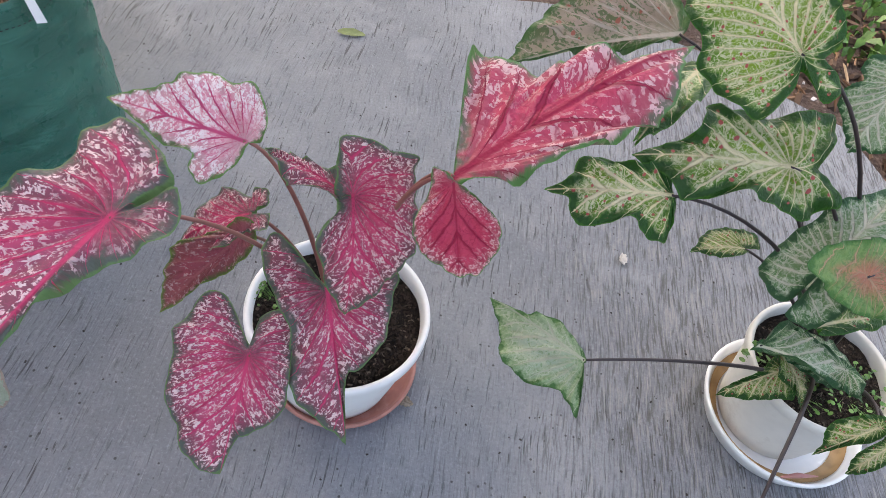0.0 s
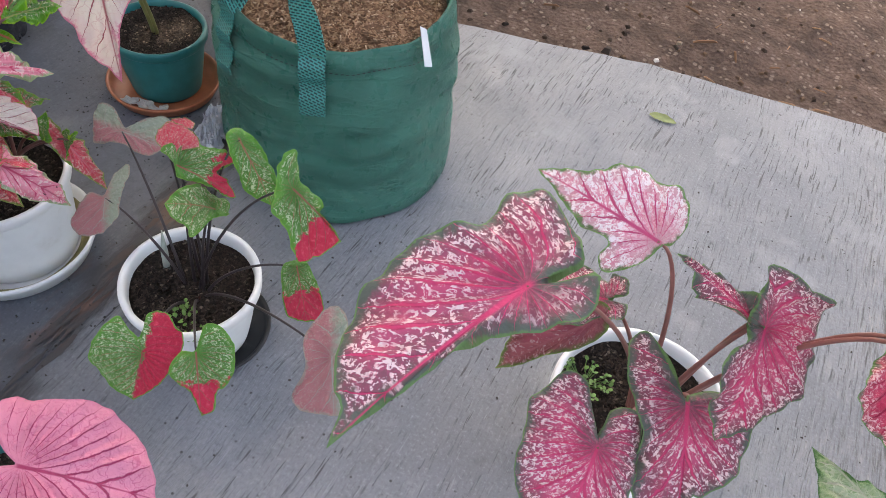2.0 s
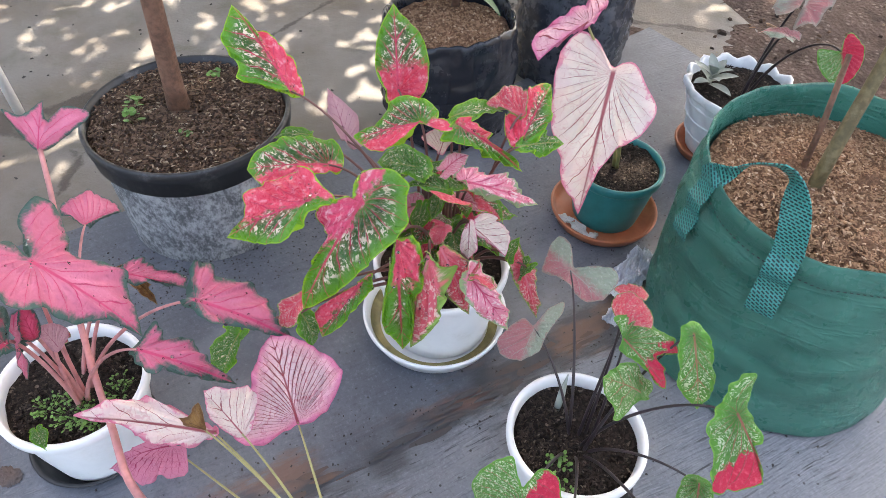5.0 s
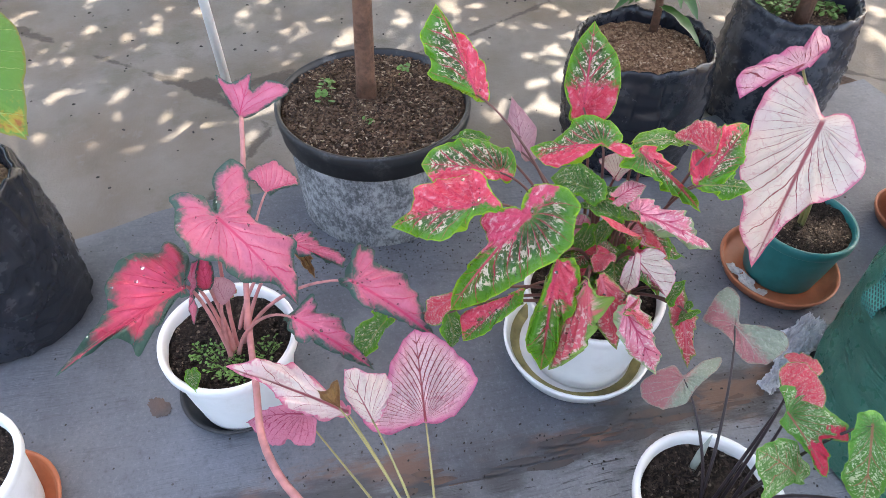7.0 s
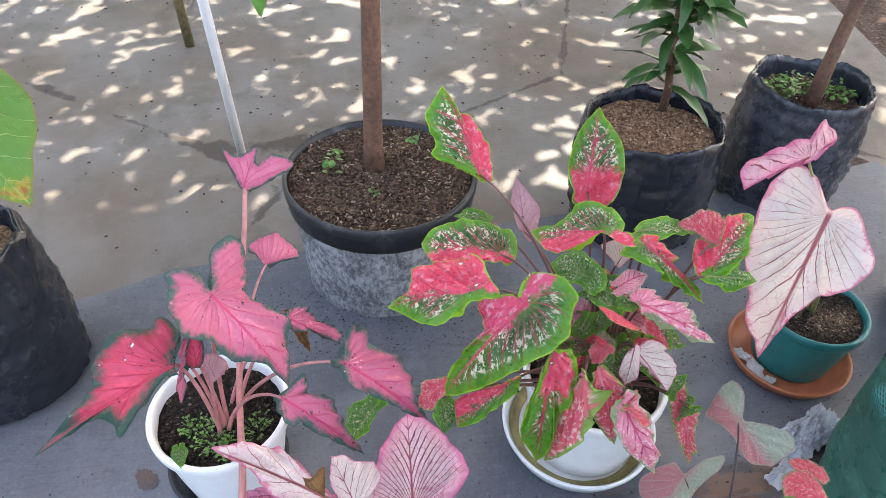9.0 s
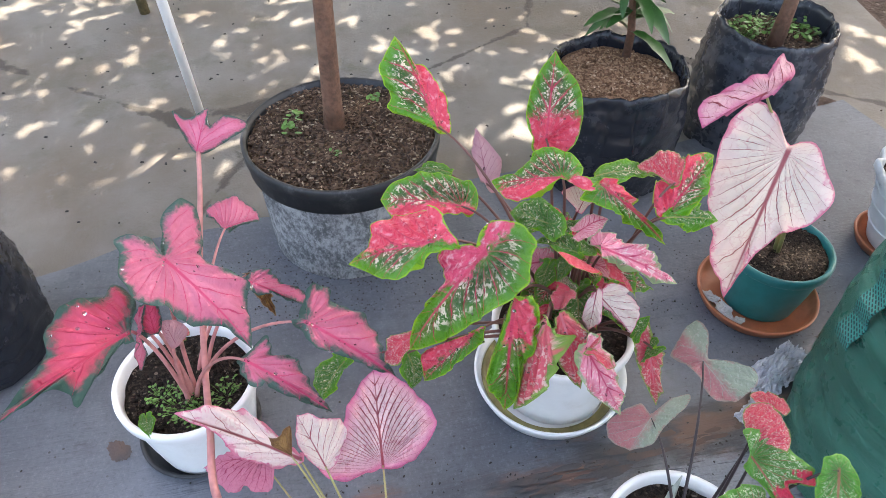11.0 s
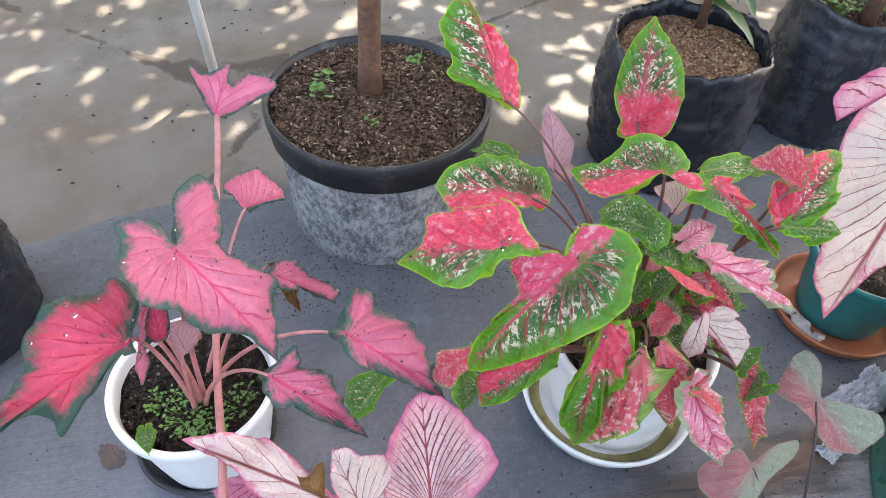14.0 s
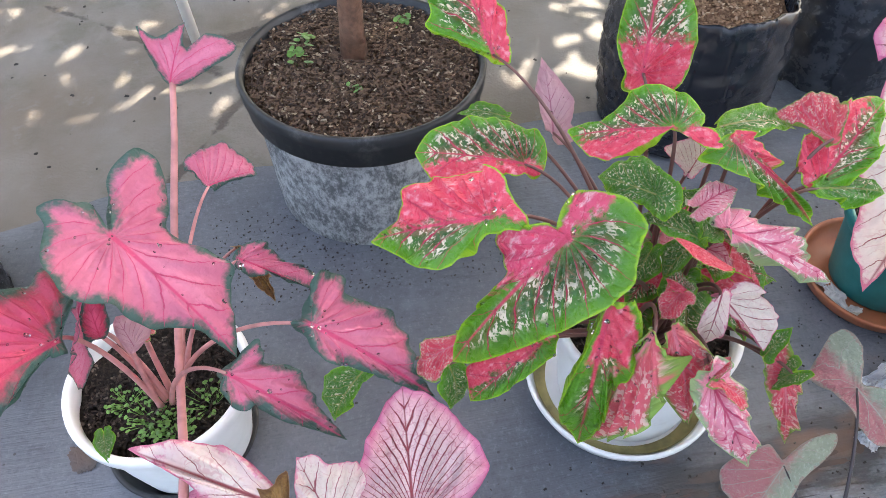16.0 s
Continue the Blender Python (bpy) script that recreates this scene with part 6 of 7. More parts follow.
leaf(PLANT_D, (-1.259, 0.666, 0.400), (-1.267, 0.684, 0.410), (0.33, 0.56, 0.37, 0.19), (0.38, 0.38, 0.46, -0.10), 0, .1, .3, .05, blade=FLAME)
leaf(PLANT_D, (-1.331, 0.655, 0.430), (-1.319, 0.635, 0.410), (0.40, 0.43, 0.55, 0.08), (0.47, 0.60, 0.54, -0.07), 0, .15, .3, .06, blade=FLAME)
leaf(PLANT_D, (-1.333, 0.663, 0.430), (-1.354, 0.648, 0.430), (0.51, 0.60, 0.54, -0.30), (0.57, 0.35, 0.09, 0.34), 0, .15, .3, .06, blade=DUO_LEFT)
blade(PLANT_D, (-1.280, 0.779, 0.327), (-1.235, 0.790, 0.244), -23, (0.78, 0.6, 0.45, 0.35, 0.28, 0.24, 0.22, 0.22, 0.24, 0.28, 0.31, 0.35, 0.4), (0.78, 0.56, 0.39, 0.31, 0.28, 0.28, 0.18, 0.11, 0.1, 0.1, 0.13, 0.18, 0.48), 0.48, FLAME, wave=0.055)
leaf(PLANT_D, (-1.294, 0.757, 0.350), (-1.303, 0.780, 0.380), (0.22, 0.58, 0.28, 0.06), (0.22, 0.59, 0.15, -0.09), 0, .1, .3, .04, blade=DUO_GREEN)
leaf(PLANT_D, (-1.272, 0.779, 0.340), (-1.276, 0.771, 0.300), (0.71, 0.60, 0.51, -0.14), (0.38, 0.27, 0.37, 0.40), 0, .1, .3, .04, blade=DUO_GREEN)
leaf(PLANT_D, (-1.369, 0.682, 0.460), (-1.369, 0.662, 0.400), (0.38, 0.60, 0.34, -0.30), (0.22, 0.42, 0.16, -0.03), 0, .1, .1, .03, blade=DUO_GREEN)
leaf(PLANT_D, (-1.365, 0.687, 0.450), (-1.357, 0.713, 0.400), (0.68, 0.02, 0.83, 0.78), (0.55, 0.60, 0.33, -0.19), 32, .1, .15, .03, blade=DUO_TIP)
leaf(PLANT_D, (-1.369, 0.685, 0.460), (-1.415, 0.633, 0.450), (0.40, 0.60, 0.49, -0.30), (0.15, 0.44, 0.14, 0.00), 0, .1, .1, .03, blade=DUO_GREEN)
leaf(PLANT_D, (-1.404, 0.697, 0.470), (-1.428, 0.753, 0.460), (0.32, 0.18, 0.22, 0.25), (0.32, 0.60, 0.25, -0.20), 0, .1, .1, .03, blade=FLAME_PINK)
leaf(PLANT_D, (-1.426, 0.703, 0.460), (-1.432, 0.676, 0.440), (0.58, 0.58, 0.31, 0.17), (0.35, 0.57, 0.44, 0.10), 0, .1, .1, .03, blade=DUO_GREEN)
blade(PLANT_D, (-1.353, 0.531, 0.343), (-1.344, 0.455, 0.261), 16, (0.95, 0.9, 0.74, 0.12, 0.07, 0.06, 0.05, 0.04, 0.05, 0.05, 0.06, 0.08, 0.12), (0.86, 0.69, 0.46, 0.31, 0.22, 0.17, 0.15, 0.14, 0.14, 0.16, 0.18, 0.2, 0.21), 0.17, DUO_RIGHT)
leaf(PLANT_D, (-1.385, 0.449, 0.320), (-1.384, 0.402, 0.270), (0.39, 0.54, 0.19, -0.02), (0.47, 0.47, 0.38, -0.04), 0, .1, .2, .04, blade=FLAME)
leaf(PLANT_D, (-1.372, 0.437, 0.300), (-1.364, 0.443, 0.220), (0.32, 0.23, 0.11, 0.11), (0.33, 0.60, 0.18, -0.11), 0, .1, .2, .03, blade=DUO_GREEN, blunt=.6)
leaf(PLANT_D, (-1.399, 0.342, 0.270), (-1.380, 0.301, 0.200), (0.52, 0.60, 0.30, -0.24), (0.18, 0.41, 0.19, -0.04), 0, .1, .2, .04, blade=DUO_GREEN)
leaf(PLANT_D, (-1.396, 0.654, 0.420), (-1.388, 0.643, 0.380), (0.35, 0.60, 0.24, -0.07), (0.48, 0.26, 0.27, 0.18), 0, .1, .1, .03, blade=DUO_GREEN, blunt=.5)
leaf(PLANT_D, (-1.661, 0.563, 0.400), (-1.699, 0.512, 0.380), (0.22, 0.56, 0.20, -0.09), (0.34, 0.30, 0.25, 0.17), 0, .1, .2, .03, blade=DUO_GREEN)
leaf(PLANT_D, (-1.662, 0.637, 0.360), (-1.722, 0.628, 0.440), (0.34, 0.27, 0.30, -0.03), (0.18, 0.52, 0.10, -0.06), 0, .06, .2, .03, blade=FADED)
blade(PLANT_D, (-1.332, 0.704, 0.414), (-1.291, 0.749, 0.361), -26, (0.52, 0.33, 0.19, 0.04, 0.04, 0.04, 0.04, 0.04, 0.04, 0.04, 0.04, 0.04, 0.04), (0.99, 0.97, 0.91, 0.78, 0.64, 0.5, 0.29, 0.04, 0.04, 0.04, 0.04, 0.04, 0.04), 0.04, PALE, wave=0.055)
leaf(PLANT_D, (-1.328, 0.700, 0.420), (-1.312, 0.692, 0.360), (0.21, 0.60, 0.12, -0.10), (0.23, 0.60, 0.14, -0.14), 0, .1, .2, .03, blade=PALE)
leaf(PLANT_D, (-1.491, 0.736, 0.430), (-1.515, 0.771, 0.460), (0.31, 0.44, 0.15, -0.01), (0.73, 0.13, 0.07, 0.13), 0, .1, .1, .03, blade=PALE)
blade(PLANT_F, (-1.470, 0.128, 0.469), (-1.396, 0.219, 0.342), 3, (0.7, 0.61, 0.55, 0.47, 0.39, 0.4, 0.41, 0.4, 0.37, 0.33, 0.32, 0.39, 0.35), (0.9, 0.81, 0.73, 0.64, 0.38, 0.33, 0.43, 0.52, 0.57, 0.39, 0.06, 0.23, 0.25), 0.28, PINK)
blade(PLANT_F, (-1.397, 0.300, 0.379), (-1.363, 0.424, 0.247), -19, (0.68, 0.46, 0.29, 0.26, 0.2, 0.13, 0.06, 0.05, 0.05, 0.06, 0.07, 0.11, 0.1), (0.72, 0.68, 0.65, 0.53, 0.39, 0.3, 0.35, 0.32, 0.28, 0.07, 0.05, 0.05, 0.06), 0.07, PINK)
blade(PLANT_F, (-1.384, 0.205, 0.336), (-1.335, 0.316, 0.237), -13, (0.68, 0.52, 0.28, 0.28, 0.24, 0.17, 0.09, 0.03, 0.03, 0.03, 0.03, 0.03, 0.03), (0.77, 0.65, 0.56, 0.45, 0.25, 0.27, 0.28, 0.05, 0.03, 0.03, 0.03, 0.03, 0.03), 0.03, PINK, wave=0.045)
blade(PLANT_F, (-1.671, 0.180, 0.335), (-1.720, 0.236, 0.306), -26, (0.91, 0.31, 0.16, 0.1, 0.06, 0.05, 0.04, 0.03, 0.03, 0.03, 0.04, 0.04, 0.05), (1.03, 1.07, 1.03, 1.03, 0.93, 0.76, 0.67, 0.55, 0.26, 0.15, 0.11, 0.08, 0.06), 0.05, PINK, wave=0.045)
blade(PLANT_F, (-1.557, 0.214, 0.314), (-1.544, 0.293, 0.250), -21, (0.39, 0.36, 0.32, 0.25, 0.18, 0.13, 0.1, 0.08, 0.06, 0.06, 0.05, 0.05, 0.06), (0.99, 0.99, 0.6, 0.44, 0.38, 0.33, 0.24, 0.17, 0.13, 0.11, 0.08, 0.07, 0.06), 0.06, PINK, wave=0.045)
blade(PLANT_F, (-1.388, 0.071, 0.427), (-1.265, -0.066, 0.441), 20, (0.78, 0.61, 0.51, 0.5, 0.49, 0.46, 0.4, 0.38, 0.48, 0.39, 0.21, 0.07, 0.04), (0.62, 0.53, 0.57, 0.1, 0.09, 0.08, 0.08, 0.08, 0.06, 0.05, 0.04, 0.04, 0.04), 0.04, CRIMSON)
leaf(PLANT_F, (-1.432, 0.073, 0.380), (-1.436, 0.096, 0.430), (0.85, 0.60, 1.14, -0.30), (0.42, 0.10, 0.06, 0.05), 0, .1, .3, 0.060)
leaf(PLANT_F, (-1.588, 0.207, 0.300), (-1.556, 0.241, 0.220), (0.15, 0.41, 0.06, -0.05), (0.12, 0.53, 0.12, -0.04), 0, .1, .3, 0.045, blade=YELLOW)
leaf(PLANT_F, (-1.456, 0.116, 0.330), (-1.474, 0.089, 0.340), (0.37, 0.60, 0.35, -0.30), (0.42, 0.25, 0.26, 0.19), 0, .1, .2, 0.060, blade=FLAME)
blade(PLANT_E, (-1.226, 0.373, 0.253), (-1.362, 0.383, 0.290), 1, (0.96, 0.93, 0.86, 0.77, 0.72, 0.63, 0.33, 0.17, 0.08, 0.05, 0.04, 0.04, 0.04), (0.94, 0.83, 0.7, 0.6, 0.55, 0.54, 0.64, 0.48, 0.13, 0.07, 0.05, 0.05, 0.04), 0.04, VEINED, laterals=10, fan=7, wave=0.05)
blade(PLANT_E, (-1.246, 0.264, 0.279), (-1.323, 0.107, 0.328), 14, (0.87, 0.71, 0.46, 0.05, 0.03, 0.03, 0.03, 0.03, 0.03, 0.03, 0.03, 0.03, 0.03), (0.62, 0.53, 0.38, 0.2, 0.11, 0.07, 0.05, 0.04, 0.04, 0.04, 0.04, 0.04, 0.03), 0.03, PALE, laterals=6, fan=4, wave=0.06)
blade(PLANT_E, (-1.222, 0.297, 0.288), (-1.281, 0.270, 0.331), 6, (0.97, 0.94, 0.81, 0.8, 0.82, 0.65, 0.29, 0.18, 0.14, 0.11, 0.1, 0.09, 0.09), (0.89, 0.78, 0.61, 0.37, 0.21, 0.14, 0.1, 0.08, 0.08, 0.07, 0.07, 0.08, 0.08), 0.08, PALE, wave=0.08)
leaf(PLANT_E, (-1.334, 0.192, 0.150), (-1.355, 0.100, 0.120), (0.14, 0.48, 0.19, -0.10), (0.55, 0.28, 0.55, -0.05), 0, .1, .1, .03, blade=HEART)
blade(PLANT_W, (-1.531, 1.030, 0.573), (-1.498, 0.914, 0.550), 18, (0.98, 0.97, 0.78, 0.46, 0.32, 0.25, 0.23, 0.22, 0.25, 0.31, 0.73, 0.76, 0.69), (0.15, 0.12, 0.1, 0.09, 0.07, 0.07, 0.06, 0.07, 0.07, 0.09, 0.11, 0.15, 0.21), 0.31, VEINED, sag=-0.3, wave=0.05, fold=0.45)
leaf(PLANT_N, (-1.910, -0.379, 0.600), (-1.734, -0.172, 0.450), (0.30, 0.60, 0.39, -0.29), (0.43, 0.42, 0.44, 0.29), 0, .06, .12, .02)
leaf(PLANT_O, (-1.542, 1.615, 0.480), (-1.660, 1.886, 0.470), (0.17, 0.07, 0.13, 0.15), (0.18, 0.60, 0.17, -0.25), 0, .1, .1, .03, blade=DULL)
blade(PLANT_O, (-1.397, 1.573, 0.457), (-1.357, 1.554, 0.408), -16, (0.98, 0.97, 0.9, 0.83, 0.76, 0.7, 0.68, 0.62, 0.05, 0.05, 0.05, 0.06, 0.08), (0.96, 0.92, 0.85, 0.76, 0.7, 0.66, 0.64, 0.6, 0.58, 0.6, 0.64, 0.61, 0.35), 0.13, SPLIT_LEFT)
leaf(PLANT_O, (-1.502, 1.552, 0.440), (-1.563, 1.532, 0.420), (0.51, 0.60, 0.43, -0.19), (0.36, 0.33, 0.29, 0.13), 0, .1, .1, .03, blade=DULL)
# the round rose leaf of the teal pot
blade(PLANT_E, (-0.962, 0.400, 0.294), (-0.831, 0.459, 0.237), -8, (0.97, 0.94, 0.84, 0.72, 0.61, 0.54, 0.5, 0.5, 0.48, 0.43, 0.39, 0.31, 0.2), (0.96, 0.92, 0.86, 0.79, 0.72, 0.66, 0.56, 0.51, 0.55, 0.48, 0.23, 0.04, 0.06), 0.08, HEART, fan=3.0)
# two undersides below the rose leaves
blade(PLANT_A, (-0.463, 0.904, 0.387), (-0.554, 0.815, 0.299), 18, (0.9, 0.81, 0.7, 0.57, 0.29, 0.18, 0.15, 0.15, 0.15, 0.15, 0.15, 0.14, 0.13), (0.8, 0.51, 0.38, 0.29, 0.22, 0.17, 0.14, 0.13, 0.11, 0.11, 0.11, 0.11, 0.12), 0.12, ROSE_BACK)
leaf(PLANT_A, (-0.466, 0.938, 0.390), (-0.561, 0.912, 0.320), (0.50, 0.32, 0.34, 0.16), (0.44, 0.32, 0.30, 0.16), 0, 0.10, 0.1, 0.035, blade=ROSE)
# the large half-rose leaf over the bushy pot
blade(PLANT_D, (-1.375, 0.547, 0.485), (-1.362, 0.437, 0.321), 19, (0.86, 0.42, 0.39, 0.45, 0.38, 0.19, 0.12, 0.06, 0.1, 0.22, 0.23, 0.25, 0.27), (0.9, 0.75, 0.6, 0.49, 0.43, 0.39, 0.37, 0.36, 0.34, 0.34, 0.35, 0.35, 0.33), 0.30, DUO_HALF)
blade(PLANT_C, (-1.079, 0.794, 0.412), (-1.050, 0.825, 0.418), -20, (0.04, 0.04, 0.04, 0.04, 0.04, 0.04, 0.04, 0.04, 0.04, 0.04, 0.04, 0.04, 0.04), (1.0, 1.02, 1.06, 1.08, 1.09, 1.15, 1.22, 1.1, 0.72, 0.04, 0.04, 0.04, 0.04), 0.04, FLAME)
blade(PLANT_F, (-1.411, 0.097, 0.396), (-1.434, 0.096, 0.438), -8, (0.97, 0.94, 0.74, 0.5, 0.34, 0.24, 0.18, 0.15, 0.13, 0.12, 0.11, 0.1, 0.1), (0.86, 0.72, 0.59, 0.48, 0.37, 0.3, 0.24, 0.19, 0.15, 0.12, 0.11, 0.1, 0.1), 0.10, CRIMSON)
blade(PLANT_F, (-1.434, 0.109, 0.340), (-1.453, 0.099, 0.370), 2, (0.96, 0.94, 0.91, 0.85, 0.78, 0.72, 0.56, 0.35, 0.25, 0.21, 0.19, 0.19, 0.19), (0.93, 0.84, 0.64, 0.45, 0.33, 0.27, 0.24, 0.23, 0.24, 0.24, 0.23, 0.21, 0.2), 0.19, FADED)
blade(PLANT_E, (-1.239, 0.256, 0.302), (-1.264, 0.229, 0.318), 10, (0.85, 0.78, 0.79, 0.93, 0.93, 0.04, 0.04, 0.04, 0.04, 0.04, 0.04, 0.04, 0.04), (0.84, 0.68, 0.04, 0.04, 0.04, 0.04, 0.04, 0.04, 0.04, 0.04, 0.04, 0.04, 0.04), 0.04, YELLOW)
# the crowd of small leaves low in the bushy pot
crowd = random.Random(14)
for k in range(18):
    a = k * 2.4 + crowd.uniform(-0.4, 0.4)
    q, zz = crowd.uniform(0.02, 0.085), crowd.uniform(0.27, 0.40)
    foot = Vector((-1.455 + q * math.cos(a), 0.725 + q * math.sin(a), zz))
    ln = crowd.uniform(0.05, 0.085)
    end = foot + Vector((ln * math.cos(a), ln * math.sin(a), -crowd.uniform(0.01, 0.055)))
    w = crowd.uniform(0.34, 0.46)
    leaf(PLANT_D, foot, end, (w, 0.2, 0.2, 0.28), (w, 0.2, 0.2, 0.28), crowd.uniform(-25, 25), 0.10, 0.25, 0.05, blade=(DUO_GREEN, FLAME, DUO_LEFT, FLAME_PINK, DUO_RIGHT, DUO_TIP)[k % 6])
# a folded young pink leaf, its two wings standing up on the long stalk
blade(PLANT_E, (-1.761, 0.155, 0.435), (-1.799, 0.186, 0.493), -20, (0.77, 0.63, 1.0, 1.17, 1.24, 0.43, 0.21, 0.13, 0.09, 0.07, 0.06, 0.06, 0.06), (0.92, 0.83, 0.75, 0.75, 1.0, 0.21, 0.12, 0.08, 0.07, 0.06, 0.05, 0.05, 0.05), 0.05, PINK, laterals=4, fan=2, stalk=False)
# the white leaf hangs half on edge over its pot
blade(PLANT_W, (-1.482, 1.068, 0.490), (-1.413, 1.000, 0.238), -1, (0.89, 0.79, 0.59, 0.53, 0.46, 0.39, 0.37, 0.37, 0.36, 0.32, 0.17, 0.08, 0.07), (0.66, 0.54, 0.47, 0.44, 0.41, 0.36, 0.23, 0.18, 0.16, 0.15, 0.11, 0.09, 0.06), 0.06, PALE, laterals=6, fan=4.2, sag=-0.5, wave=0.04)
part("petiole", tube("petiole", [Vector(v) for v in curve_through([(-1.03, 0.35, ze - 0.01), (-1.13, 0.205, 0.225), (-1.24, 0.144, 0.225), (-1.36, 0.133, 0.226), (-1.475, 0.128, 0.245), (-1.60, 0.138, 0.325), (-1.70, 0.152, 0.395), (-1.762, 0.157, 0.432)], 40)], [0.0066 - 0.00007 * i for i in range(40)], STALK_PINK, 12), PLANT_E.ob, "thick pink stalk")

part("petiole", tube("petiole", bezier((0.46, 1.02, zb - 0.01), (0.380, 0.934, 0.36), (0.284, 0.768, 0.30), (0.254, 0.662, 0.24), 20), [0.0042 - 0.0001 * i for i in range(21)], STALK_DARK), PLANT_B.ob)

# ---- saplings, weeds ----


def blade_mesh(name, length, width, mat, bend=0.2, fold=0.25, n=9, wavy=0.0, seed=0):
    """A narrow leaf from the origin along +y, bending down, folded along its rib."""
    vs, fs = [], []
    for j in range(n + 1):
        t = j / n
        w = width * 0.5 * (math.sin(math.pi * min(1, t * 0.93 + 0.06)) ** 0.75)
        z = -bend * length * t * t
        wob = wavy * math.sin(t * 17 + seed)
        for s in (-1, 0, 1):
            vs.append((s * w, t * length * (1 - 0.25 * bend * t), z + abs(s) * fold * w + s * wob * w))
    for j in range(n):
        for q in (0, 1):
            a = j * 3 + q
            fs.append((a, a + 1, a + 4, a + 3))
    return mesh_of(name, vs, fs, mat)


def orient(p, azimuth, lift, roll=0.0):
    """A pose at p with +y along the azimuth (degrees from +x), raised by lift."""
    return Matrix.Translation(p) @ pose(0, 0, 0, 0, 0, azimuth - 90) @ pose(0, 0, 0, lift, 0, 0) @ pose(0, 0, 0, 0, roll, 0)


def put_leaf(parent, me, m, name="leaf"):
    ob = new(name, me)
    ob.parent = parent
    ob.matrix_local = Matrix.Translation(-Vector(parent.location)) @ m
    return ob


FRESH_LEAF = plain("fresh_green_leaf", (0.10, 0.26, 0.04), 0.35, grain=50, amount=0.25, relief=0.0004)
SAPLING_LEAF = plain("glossy_sapling_leaf", (0.040, 0.120, 0.024), 0.42, grain=50, amount=0.3, relief=0.0004)


def mango():
    t = thing("sapling", -2.165, 1.14, 0.26, "mango sapling with long dark green leaves in a black bag", "sapling")
    top = Vector((-2.175, 1.115, 0.62))
    part("stem", tube("stem", [(-2.165, 1.14, 0.24), (-2.167, 1.14, 0.34), (-2.175, 1.12, 0.48), top], [0.012, 0.010, 0.007, 0.005], BARK, 10), t)
    part("stem", tube("stem", [(-2.172, 1.125, 0.45), (-2.20, 1.19, 0.55), (-2.21, 1.23, 0.62)], [0.006, 0.005, 0.004], BARK, 8), t)
    rng = random.Random(8)
    mes = [blade_mesh("leaf", L, L * 0.25, SAPLING_LEAF, b, 0.3, 9, 0.12, L * 50) for L, b in ((0.15, 0.35), (0.12, 0.5), (0.17, 0.25), (0.10, 0.3))]
    for k in range(62):
        u = rng.uniform(0.0, 1.0) ** 0.7
        p = Vector((-2.167, 1.135, 0.33)).lerp(top, u)
        if k > 50:
            p = Vector((-2.20, 1.19, 0.55)).lerp(Vector((-2.21, 1.23, 0.62)), rng.random())
        put_leaf(t, mes[k % 4], orient(p, k * 137.5 + rng.uniform(-20, 20), rng.uniform(-15, 35), rng.uniform(-25, 25)))


mango()

# the young tree's lowest twig with hanging leaves
part("twig", tube("twig", [(-2.045, 0.418, 1.05), (-1.95, 0.35, 1.06), (-1.80, 0.25, 0.96)], [0.005, 0.004, 0.002], BARK_GREEN, 8), young)
for at, az, drop in (((-1.80, 0.25, 0.96), -40, -75), ((-1.86, 0.29, 1.00), 60, -50), ((-1.93, 0.335, 1.04), -120, -55)):
    put_leaf(young, blade_mesh("leaf", 0.235, 0.07, FRESH_LEAF, 0.1, 0.2, 9, 0.08, az), orient(Vector(at), az, drop))


def stem_and_weeds():
    t = thing("young_tree", -2.128, 1.522, 0.27, "young tree stem leaning in a black grow bag", "tree")
    part("trunk", tube("trunk", [(-2.128, 1.522, 0.25), (-2.15, 1.545, 0.40), (-2.185, 1.585, 0.6), (-2.22, 1.63, 1.0), (-2.25, 1.66, 1.7)], [0.0215, 0.0165, 0.0155, 0.014, 0.011], BARK, 12), t)


stem_and_weeds()


def weed_mesh(seed, leaves, size, spread, height, leaf_w=0.75):
    """A low weed: little rounded leaves on short stalks."""
    rng = random.Random(seed)
    vs, fs = [], []
    for _ in range(leaves):
        a, q, h = rng.random() * 6.283, spread * math.sqrt(rng.random()), height * rng.uniform(0.4, 1.0)
        c = Vector((math.cos(a) * q, math.sin(a) * q, h))
        m = Matrix.Translation(c) @ pose(0, 0, 0, rng.uniform(-30, 30), rng.uniform(-30, 30), rng.random() * 360)
        s = size * rng.uniform(0.6, 1.2)
        o = len(vs)
        vs.append(m @ Vector((0, 0, 0.06 * s)))
        for k in range(7):
            b = k / 7 * 6.283
            vs.append(m @ Vector((math.sin(b) * s * leaf_w * 0.5, math.cos(b) * s * 0.5, 0)))
        fs += [(o, o + 1 + k, o + 1 + (k + 1) % 7) for k in range(7)]
        o = len(vs)
        foot = Vector((c.x * 0.35, c.y * 0.35, 0))
        vs += [foot + Vector((0.0006, 0, 0)), foot + Vector((-0.0006, 0, 0)), c + Vector((-0.0005, 0, 0)), c + Vector((0.0005, 0, 0))]
        fs.append((o, o + 1, o + 2, o + 3))
    return mesh_of("weed", vs, fs, WEED)


def weed(x, y, z, seed, leaves=40, size=0.010, spread=0.025, height=0.02, label="low green weed with tiny leaves in potting soil"):
    ob = new("weed", weed_mesh(seed, leaves, size, spread, height))
    ob.location = (x, y, z)
    return tagged(ob, label, "weed", "weeds in the pots")


